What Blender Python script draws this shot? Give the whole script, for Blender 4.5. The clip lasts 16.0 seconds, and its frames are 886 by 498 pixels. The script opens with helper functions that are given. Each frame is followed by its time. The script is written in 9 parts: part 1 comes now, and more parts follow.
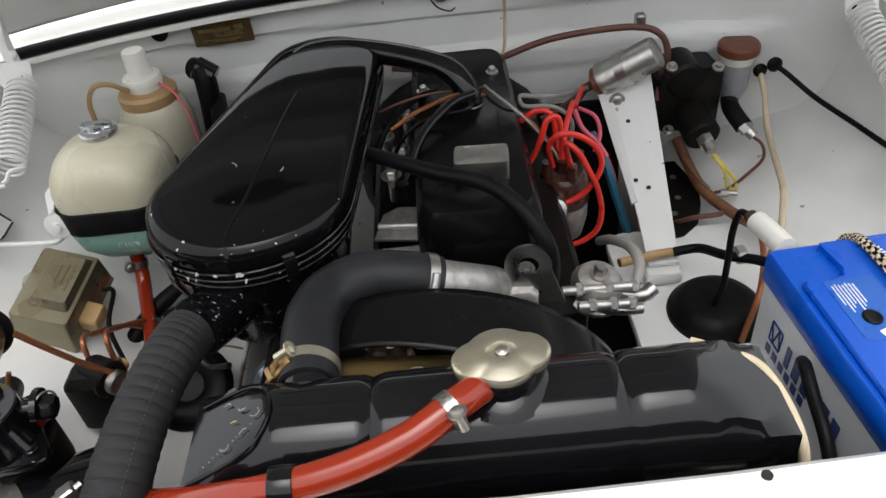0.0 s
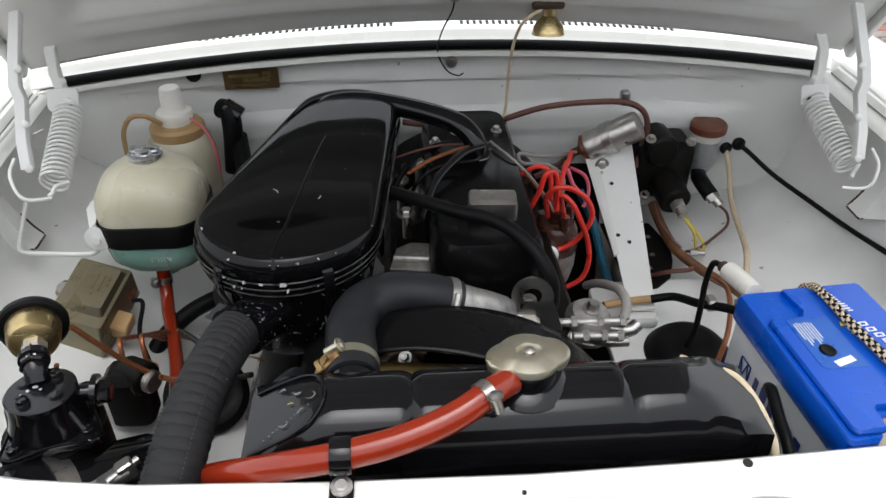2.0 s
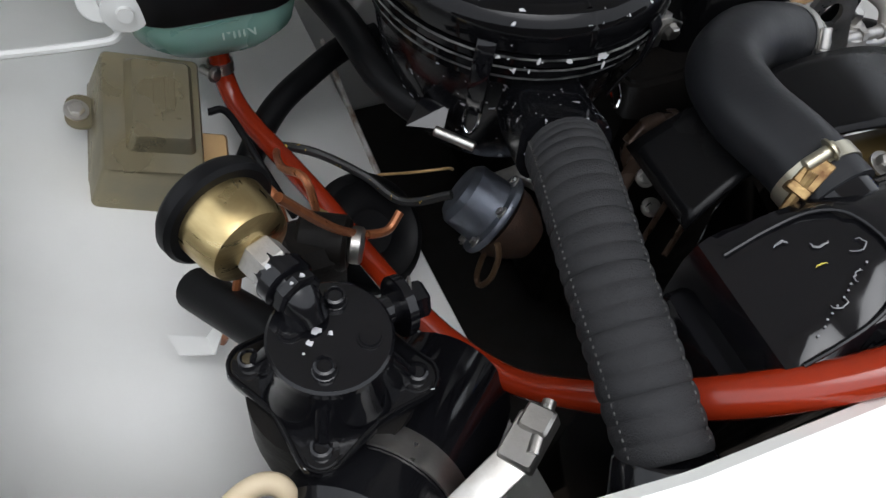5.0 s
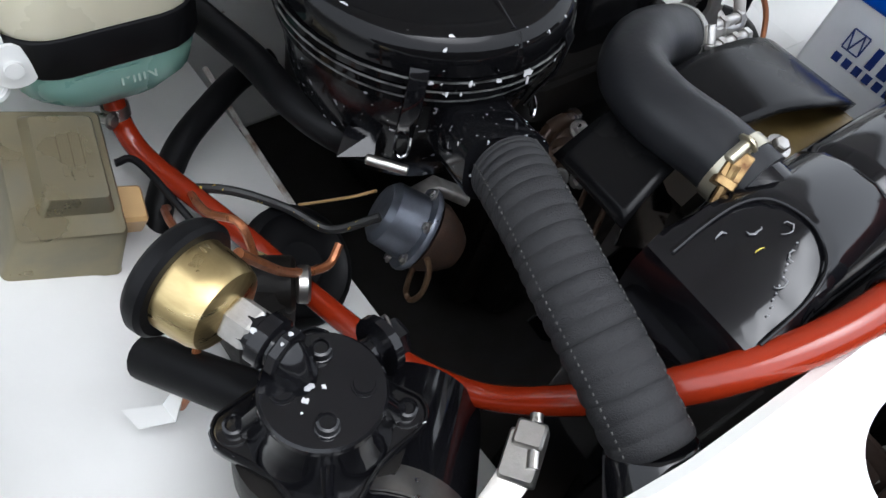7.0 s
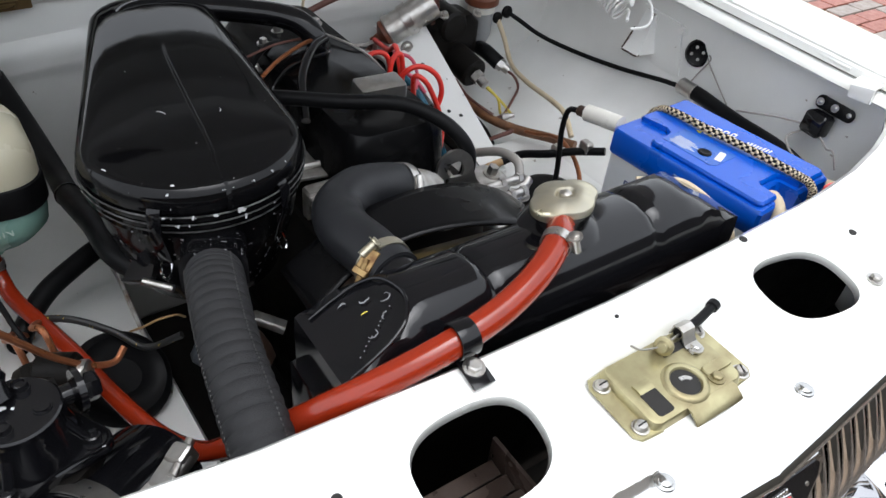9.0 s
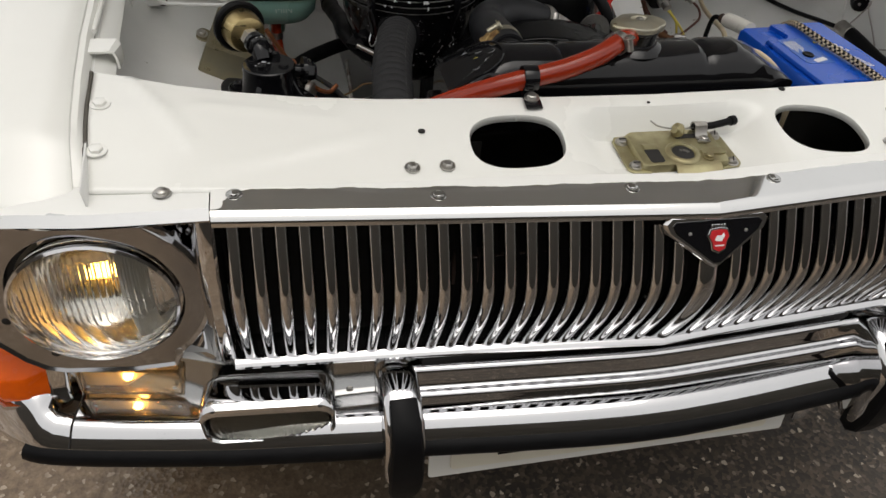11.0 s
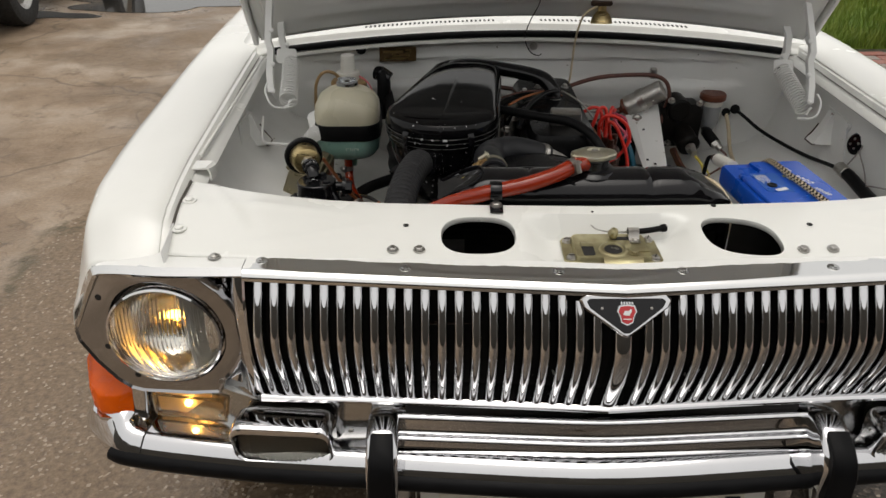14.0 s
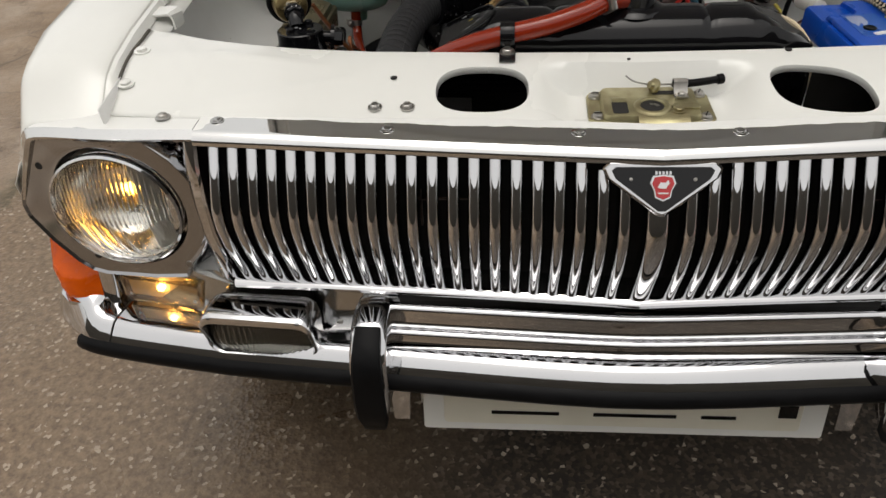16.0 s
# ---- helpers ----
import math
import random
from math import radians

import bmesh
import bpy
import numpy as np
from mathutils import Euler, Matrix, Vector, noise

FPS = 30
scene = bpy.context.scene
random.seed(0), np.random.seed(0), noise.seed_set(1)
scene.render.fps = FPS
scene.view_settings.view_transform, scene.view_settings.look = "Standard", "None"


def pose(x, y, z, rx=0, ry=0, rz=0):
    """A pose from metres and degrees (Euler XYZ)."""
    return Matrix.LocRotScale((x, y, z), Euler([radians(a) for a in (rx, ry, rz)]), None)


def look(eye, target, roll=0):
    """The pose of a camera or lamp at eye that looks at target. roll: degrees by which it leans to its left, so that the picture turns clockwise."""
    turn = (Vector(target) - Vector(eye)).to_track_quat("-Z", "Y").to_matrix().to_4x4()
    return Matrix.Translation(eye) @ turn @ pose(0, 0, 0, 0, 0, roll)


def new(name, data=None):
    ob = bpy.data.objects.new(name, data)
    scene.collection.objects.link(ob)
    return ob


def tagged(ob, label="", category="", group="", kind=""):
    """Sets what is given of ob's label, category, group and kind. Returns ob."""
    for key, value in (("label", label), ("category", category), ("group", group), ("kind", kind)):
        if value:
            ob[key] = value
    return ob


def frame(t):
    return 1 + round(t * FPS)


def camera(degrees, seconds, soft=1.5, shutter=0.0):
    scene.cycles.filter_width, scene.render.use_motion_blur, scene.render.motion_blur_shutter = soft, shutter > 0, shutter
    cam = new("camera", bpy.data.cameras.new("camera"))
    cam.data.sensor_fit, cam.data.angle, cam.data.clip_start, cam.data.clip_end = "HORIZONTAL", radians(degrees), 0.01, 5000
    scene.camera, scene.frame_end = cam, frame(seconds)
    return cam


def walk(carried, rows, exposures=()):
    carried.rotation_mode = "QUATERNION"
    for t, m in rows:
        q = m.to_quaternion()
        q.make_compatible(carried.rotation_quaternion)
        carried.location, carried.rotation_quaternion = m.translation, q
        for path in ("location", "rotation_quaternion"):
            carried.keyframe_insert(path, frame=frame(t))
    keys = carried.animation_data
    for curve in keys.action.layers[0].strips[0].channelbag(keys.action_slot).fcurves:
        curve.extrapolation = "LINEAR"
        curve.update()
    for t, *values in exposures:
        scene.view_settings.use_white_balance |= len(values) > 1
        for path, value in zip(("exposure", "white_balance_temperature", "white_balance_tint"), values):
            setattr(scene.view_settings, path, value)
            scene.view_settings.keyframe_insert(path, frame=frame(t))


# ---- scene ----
cam = camera(61.6, 16.0)
PATH = [
    (0, (-0.028, -0.041, 1.348), (-0.069, 1.483, 0.054), -6.7),
    (0.5, (-0.052, -0.081, 1.351), (-0.095, 1.45, 0.064), -2.6),
    (1, (-0.066, -0.106, 1.365), (-0.103, 1.533, 0.219), -1.0),
    (1.5, (-0.071, -0.124, 1.38), (-0.06, 1.523, 0.245), 0.4),
    (2, (-0.111, -0.147, 1.378), (-0.004, 1.484, 0.225), -0.0),
    (2.5, (-0.117, -0.217, 1.382), (0.028, 1.444, 0.278), 1.1),
    (3, (-0.179, -0.247, 1.375), (-0.067, 1.397, 0.242), 1.9),
    (3.5, (-0.374, -0.147, 1.345), (-0.238, 1.442, 0.139), 3.9),
    (4, (-0.469, -0.004, 1.286), (-0.105, 1.455, -0.033), 6.0),
    (4.2, (-0.505, 0.069, 1.24), (-0.059, 1.508, -0.075), 8.8),
    (4.5, (-0.488, 0.15, 1.225), (-0.079, 1.351, -0.322), 7.6),
    (4.7, (-0.5, 0.189, 1.2), (-0.008, 1.22, -0.441), 9.2),
    (6.8, (-0.57, 0.289, 1.188), (0.334, 0.989, -0.453), 20.8),
    (7, (-0.568, 0.271, 1.201), (0.357, 1.002, -0.414), 19.3),
    (7.5, (-0.534, 0.21, 1.235), (0.43, 1.047, -0.304), 14.1),
    (8, (-0.463, 0.124, 1.28), (0.56, 1.107, -0.13), 11.2),
    (8.2, (-0.433, 0.089, 1.296), (0.598, 1.129, -0.066), 10.1),
    (10.3, (-0.499, -0.283, 1.314), (0.201, 1.116, 0.069), 4.4),
    (10.5, (-0.521, -0.328, 1.317), (0.12, 1.033, -0.001), 5.8),
    (11, (-0.462, -0.498, 1.311), (-0.059, 0.954, -0.005), 5.8),
    (11.5, (-0.418, -0.624, 1.351), (-0.185, 0.901, 0.078), 2.8),
    (12, (-0.39, -0.738, 1.346), (-0.104, 0.854, 0.17), 3.4),
    (12.5, (-0.303, -0.854, 1.388), (0.003, 0.779, 0.274), 3.6),
    (13, (-0.138, -0.928, 1.381), (0.035, 0.791, 0.374), 2.7),
    (13.5, (-0.118, -0.898, 1.382), (-0.124, 0.861, 0.43), 0.2),
    (14, (-0.26, -0.797, 1.384), (-0.244, 0.942, 0.396), 0.1),
    (14.5, (-0.377, -0.731, 1.362), (-0.282, 0.991, 0.349), 0.9),
    (15, (-0.356, -0.732, 1.313), (-0.208, 0.922, 0.199), 0.9),
    (15.5, (-0.236, -0.737, 1.296), (-0.133, 0.846, 0.078), 1.3),
    (16, (-0.169, -0.641, 1.257), (-0.335, 0.921, 0.02), -3.3),
]
EXPOSURES = [(0.0, 0.77, 6350, 10), (1.5, 0.70, 6300, 10), (2.5, 0.40, 6200, 10), (3.0, -0.06, 6250, 10), (3.5, -0.26, 6200, 10), (4.0, -0.48, 6200, 10), (4.5, 0.14, 6150, 10), (7.0, 1.14, 5900, 10), (8.2, 1.20, 5900, 10),
             (10.3, -0.08, 6600, 10), (11.0, -0.20, 6700, 10), (16.0, -0.18, 6750, 10)]
walk(cam, [(t, look(eye, target, roll)) for t, eye, target, roll in PATH], EXPOSURES)

# ---- sky and sun: a bright overcast day ----
world = bpy.data.worlds.new("overcast_sky")
scene.world = world
world.use_nodes = True
wn, wl = world.node_tree.nodes, world.node_tree.links
sky = wn.new("ShaderNodeTexSky")
sky.sky_type, sky.sun_disc = "NISHITA", False
sky.sun_elevation, sky.sun_rotation = radians(82), radians(180)
sky.air_density, sky.dust_density, sky.ozone_density = 1.0, 6.0, 0.6
wn["Background"].inputs[1].default_value = 0.18
grey = wn.new("ShaderNodeHueSaturation")
grey.inputs["Saturation"].default_value = 0.25
wl.new(sky.outputs[0], grey.inputs["Color"])
veil = wn.new("ShaderNodeMix")
veil.data_type = "RGBA"
veil.inputs[0].default_value = 0.55
veil.inputs[7].default_value = (6.5, 6.5, 6.4, 1)
wl.new(grey.outputs[0], veil.inputs[6])
wl.new(veil.outputs[2], wn["Background"].inputs[0])

sun_data = bpy.data.lights.new("sun", "SUN")
sun_data.energy, sun_data.angle, sun_data.color = 0.6, radians(50), (1.0, 0.98, 0.95)
sun = new("sun", sun_data)
sun.matrix_world = look((0, -0.6, 8), (0, 0.4, 0))


# ---- materials ----
def material(name, colour, rough=0.5, metal=0.0, second=None, scale=40.0, amount=0.5, bump=0.0, bump_scale=400.0,
             coat=0.0, detail=6.0, rough_var=0.1, specks=None, speck_scale=300.0, speck_at=0.7, stretch=None, spec=0.5):
    """Principled surface with a large and a fine variation of colour and gloss, and optional specks of another colour."""
    m = bpy.data.materials.new(name)
    m.use_nodes = True
    n, l = m.node_tree.nodes, m.node_tree.links
    b = n["Principled BSDF"]
    b.inputs["Metallic"].default_value = metal
    b.inputs["Coat Weight"].default_value = coat
    b.inputs["Specular IOR Level"].default_value = spec
    b.inputs["Coat Roughness"].default_value = 0.05
    geo = n.new("ShaderNodeTexCoord")
    src = geo.outputs["Object"]
    if stretch:
        mp = n.new("ShaderNodeMapping")
        mp.inputs["Scale"].default_value = stretch
        l.new(src, mp.inputs[0])
        src = mp.outputs[0]
    big = n.new("ShaderNodeTexNoise")
    big.inputs["Scale"].default_value, big.inputs["Detail"].default_value = scale, detail
    l.new(src, big.inputs["Vector"])
    fine = n.new("ShaderNodeTexNoise")
    fine.inputs["Scale"].default_value, fine.inputs["Detail"].default_value = bump_scale, 4.0
    l.new(src, fine.inputs["Vector"])
    ramp = n.new("ShaderNodeValToRGB")
    ramp.color_ramp.elements[0].position, ramp.color_ramp.elements[1].position = 0.35, 0.35 + 0.4
    ramp.color_ramp.elements[0].color = (0, 0, 0, 1)
    ramp.color_ramp.elements[1].color = (amount, amount, amount, 1)
    l.new(big.outputs[0], ramp.inputs[0])
    mix = n.new("ShaderNodeMix")
    mix.data_type = "RGBA"
    mix.inputs[6].default_value = (*colour, 1)
    mix.inputs[7].default_value = (*(second or tuple(c * 0.7 for c in colour)), 1)
    l.new(ramp.outputs[0], mix.inputs[0])
    out = mix.outputs[2]
    rmix = n.new("ShaderNodeMapRange")
    rmix.inputs[1].default_value, rmix.inputs[2].default_value = 0.3, 0.7
    rmix.inputs[3].default_value, rmix.inputs[4].default_value = max(0.02, rough - rough_var), min(1, rough + rough_var)
    l.new(big.outputs[0], rmix.inputs[0])
    l.new(rmix.outputs[0], b.inputs["Roughness"])
    if specks:
        sp = n.new("ShaderNodeTexNoise")
        sp.inputs["Scale"].default_value, sp.inputs["Detail"].default_value = speck_scale, 3.0
        l.new(src, sp.inputs["Vector"])
        cut = n.new("ShaderNodeMath")
        cut.operation = "GREATER_THAN"
        cut.inputs[1].default_value = speck_at
        l.new(sp.outputs[0], cut.inputs[0])
        mix2 = n.new("ShaderNodeMix")
        mix2.data_type = "RGBA"
        l.new(cut.outputs[0], mix2.inputs[0])
        l.new(out, mix2.inputs[6])
        mix2.inputs[7].default_value = (*specks, 1)
        out = mix2.outputs[2]
    l.new(out, b.inputs["Base Color"])
    if bump:
        bp = n.new("ShaderNodeBump")
        bp.inputs["Strength"].default_value, bp.inputs["Distance"].default_value = bump, 0.001
        l.new(fine.outputs[0], bp.inputs["Height"])
        l.new(bp.outputs[0], b.inputs["Normal"])
    return m

def grazing_gloss(m, low, high):
    """Enamel whose gloss changes from straight-on to grazing view."""
    n, l = m.node_tree.nodes, m.node_tree.links
    lw = n.new("ShaderNodeLayerWeight")
    lw.inputs[0].default_value = 0.5
    mr = n.new("ShaderNodeMapRange")
    mr.inputs[1].default_value, mr.inputs[2].default_value = 0.30, 0.75
    mr.inputs[3].default_value, mr.inputs[4].default_value = low, high
    l.new(lw.outputs["Facing"], mr.inputs[0])
    l.new(mr.outputs[0], n["Principled BSDF"].inputs["Specular IOR Level"])
    return m


PAINT = material("white_body_paint", (0.80, 0.80, 0.76), 0.22, second=(0.70, 0.70, 0.66), scale=5, amount=0.35, coat=0.5, bump=0.03, bump_scale=60)
BAY = material("white_bay_paint", (0.76, 0.76, 0.74), 0.38, second=(0.55, 0.55, 0.52), scale=7, amount=0.45, bump=0.05, bump_scale=120,
               specks=(0.35, 0.32, 0.28), speck_scale=45, speck_at=0.74)
CHROMEW = material("chrome_with_paint_and_sky_white", (0.80, 0.80, 0.79), 0.05, 1.0, second=(0.70, 0.70, 0.69), scale=9, amount=0.4, rough_var=0.03, bump=0.015, bump_scale=35)
UNDER = material("bonnet_grey_white_paint", (0.74, 0.74, 0.72), 0.42, second=(0.62, 0.62, 0.60), scale=4, amount=0.5, bump=0.05, bump_scale=90)
CHROME = material("chrome", (0.70, 0.70, 0.71), 0.05, 1.0, second=(0.60, 0.60, 0.61), scale=9, amount=0.4, rough_var=0.03, bump=0.015, bump_scale=35)
# chrome darkened in its colour to stand for dark ground mirrored there
BEZELM = material("darkened_chrome", (0.44, 0.44, 0.45), 0.09, 1.0, second=(0.34, 0.34, 0.35), scale=14, amount=0.6, rough_var=0.05, bump=0.02, bump_scale=40)
STEEL = material("dull_steel", (0.50, 0.49, 0.47), 0.35, 1.0, second=(0.33, 0.30, 0.26), scale=60, amount=0.7, bump=0.15, bump_scale=500)
ALU = material("cast_aluminium", (0.55, 0.54, 0.52), 0.48, 0.9, second=(0.30, 0.27, 0.24), scale=70, amount=0.8, bump=0.3, bump_scale=600)
ZINC = material("yellow_zinc_plate", (0.58, 0.53, 0.38), 0.33, 0.92, second=(0.40, 0.39, 0.35), scale=35, amount=0.8, bump=0.08)
REGM = material("dull_yellow_plated_steel", (0.275, 0.240, 0.152), 0.32, 0.8, second=(0.21, 0.195, 0.15), scale=28, amount=0.8, bump=0.1)
LATCHZ = material("aged_yellow_zinc", (0.44, 0.40, 0.23), 0.38, 0.75, second=(0.24, 0.20, 0.11), scale=38, amount=1.0, bump=0.2, bump_scale=260)
BRASS = material("brass", (0.56, 0.445, 0.225), 0.33, 1.0, second=(0.34, 0.24, 0.10), scale=50, amount=0.6, bump=0.06, stretch=(1, 1, 6))
COPPER = material("copper_pipe", (0.36, 0.13, 0.05), 0.35, 0.6, second=(0.22, 0.09, 0.05), scale=90, amount=0.7)
RUST = material("rusty_brown_metal", (0.040, 0.025, 0.018), 0.55, 0.3, second=(0.10, 0.055, 0.035), scale=60, amount=0.7, bump=0.4)
BLACK = material("black_gloss_enamel", (0.004, 0.004, 0.005), 0.09, second=(0.008, 0.008, 0.009), scale=12, amount=0.5, spec=0.36, rough_var=0.03, bump=0.03, bump_scale=50)
CHIPPED = material("chipped_black_enamel", (0.003, 0.003, 0.0035), 0.08, second=(0.005, 0.005, 0.0055), scale=12, amount=0.5, spec=0.25,
                   rough_var=0.04, bump=0.04, bump_scale=70, specks=(0.42, 0.42, 0.42), speck_scale=200, speck_at=0.765)
SCRAPED = material("scraped_black_enamel", (0.004, 0.004, 0.005), 0.14, second=(0.008, 0.008, 0.008), scale=20, amount=0.5, spec=0.2,
                   rough_var=0.08, bump=0.1, bump_scale=120, specks=(0.40, 0.40, 0.41), speck_scale=150, speck_at=0.675)
WORN = material("rubbed_black_edge", (0.006, 0.006, 0.006), 0.4, second=(0.17, 0.17, 0.165), scale=75, amount=1.0, detail=5.0, spec=0.2)
GLOSSK = material("black_enamel", (0.004, 0.004, 0.005), 0.10, second=(0.007, 0.007, 0.008), scale=25, amount=0.5, spec=0.4, rough_var=0.05, bump=0.10, bump_scale=180)
CAST = material("oily_black_cast_iron", (0.004, 0.0036, 0.0032), 0.42, second=(0.011, 0.009, 0.0075), scale=30, amount=0.6, spec=0.13, bump=0.3, bump_scale=300)
RUBBER = material("black_rubber", (0.005, 0.005, 0.0055), 0.42, second=(0.009, 0.009, 0.0095), scale=30, amount=0.6, spec=0.10, bump=0.08)
CLOTH = material("fabric_duct_rubber", (0.016, 0.016, 0.0172), 0.62, second=(0.027, 0.027, 0.028), scale=45, amount=0.7, spec=0.25, bump=0.7, bump_scale=900,
                 specks=(0.30, 0.28, 0.25), speck_scale=260, speck_at=0.775)
RED = material("red_silicone_hose", (0.25, 0.021, 0.005), 0.16, second=(0.19, 0.017, 0.005), scale=25, amount=0.5, coat=0.1, bump=0.05)
REDWIRE = material("red_ignition_lead", (0.72, 0.035, 0.022), 0.35, second=(0.5, 0.02, 0.02), scale=30)
PINK = material("pink_wire", (0.65, 0.10, 0.16), 0.4)
BLUE = material("blue_battery_plastic", (0.002, 0.080, 0.50), 0.28, second=(0.002, 0.066, 0.42), scale=8, amount=0.5, bump=0.05, bump_scale=900)
NAVY = material("navy_print", (0.01, 0.03, 0.16), 0.4)
LABEL = material("blue_printed_sticker", (0.008, 0.085, 0.42), 0.3, second=(0.02, 0.13, 0.46), scale=25, amount=0.6)
CASE = material("white_battery_case", (0.78, 0.80, 0.82), 0.4, second=(0.56, 0.58, 0.60), scale=12, amount=0.5, bump=0.05)
WHITEP = material("white_plastic", (0.74, 0.72, 0.66), 0.35, second=(0.66, 0.63, 0.56), scale=30, amount=0.5)
PRINT = material("white_print", (0.8, 0.8, 0.8), 0.5)
YELLOWW = material("yellow_wire", (0.62, 0.50, 0.08), 0.4)
CREAMW = material("cream_cable", (0.62, 0.52, 0.36), 0.5, second=(0.48, 0.38, 0.24), scale=40, amount=0.7)
BROWNW = material("brown_cable", (0.10, 0.035, 0.025), 0.45, second=(0.16, 0.07, 0.05), scale=50, amount=0.6)
GREYW = material("grey_wire", (0.30, 0.28, 0.26), 0.5)
TEALW = material("blue_green_wire", (0.01, 0.10, 0.16), 0.5)
TAN = material("aged_plastic", (0.42, 0.27, 0.12), 0.4, second=(0.30, 0.18, 0.08), scale=30, amount=0.6)
BROWNCAP = material("red_brown_bakelite", (0.15, 0.040, 0.016), 0.45, second=(0.07, 0.022, 0.010), scale=40, amount=0.6)
DISTCAP = material("dark_brown_bakelite", (0.055, 0.018, 0.011), 0.3, second=(0.035, 0.012, 0.008), scale=40, amount=0.6)
FLUID = material("cloudy_reservoir", (0.30, 0.31, 0.32), 0.3, second=(0.22, 0.22, 0.22), scale=25, amount=0.6)
SHROUD = material("black_shroud_paint", (0.004, 0.004, 0.0045), 0.22, second=(0.007, 0.007, 0.007), scale=14, amount=0.5, spec=0.14, bump=0.1, bump_scale=90)
OCHRE = material("primer_brown_metal", (0.13, 0.09, 0.028), 0.5, second=(0.08, 0.05, 0.018), scale=25, amount=0.6)
PLATEM = material("aged_brass_data_plate", (0.10, 0.06, 0.025), 0.4, 0.5, second=(0.18, 0.12, 0.05), scale=60, amount=0.7)
PLATEW = material("cream_number_plate", (0.72, 0.69, 0.58), 0.4, second=(0.60, 0.56, 0.45), scale=14, amount=0.5)
# near-black for dark parts and joints, and for shade inside holes and gaps
DARK = material("cavity_shade_and_dark_parts", (0.010, 0.009, 0.008), 0.8, second=(0.02, 0.017, 0.014), scale=30)
AMBER = material("amber_lens", (0.78, 0.115, 0.003), 0.22, second=(0.62, 0.075, 0.002), scale=60, amount=0.6, spec=0.25, bump=0.1, bump_scale=200)
VALM = material("silvered_valance_metal", (0.52, 0.52, 0.51), 0.16, 1.0, second=(0.44, 0.44, 0.43), scale=6, amount=0.5, rough_var=0.05, bump=0.02, bump_scale=60)
BZINC = material("bright_zinc", (0.66, 0.68, 0.70), 0.24, 1.0, second=(0.42, 0.43, 0.44), scale=60, amount=0.7, bump=0.1, bump_scale=300)
TYRE = material("tyre_rubber", (0.018, 0.018, 0.018), 0.75, bump=0.3)
SEAMDARK = material("dark_seam_and_gap_shade", (0.085, 0.076, 0.062), 0.7, second=(0.05, 0.045, 0.036), scale=40, amount=0.7, bump=0.2)
CHIPW = material("bare_primer_chip", (0.52, 0.52, 0.53), 0.5, second=(0.35, 0.34, 0.34), scale=200, amount=0.8)
ENAMEL = material("red_enamel", (0.50, 0.02, 0.025), 0.2, coat=0.5)

grazing_gloss(CHIPPED, 0.22, 0.05)
grazing_gloss(SCRAPED, 0.20, 0.40)
grazing_gloss(SHROUD, 0.14, 0.08)


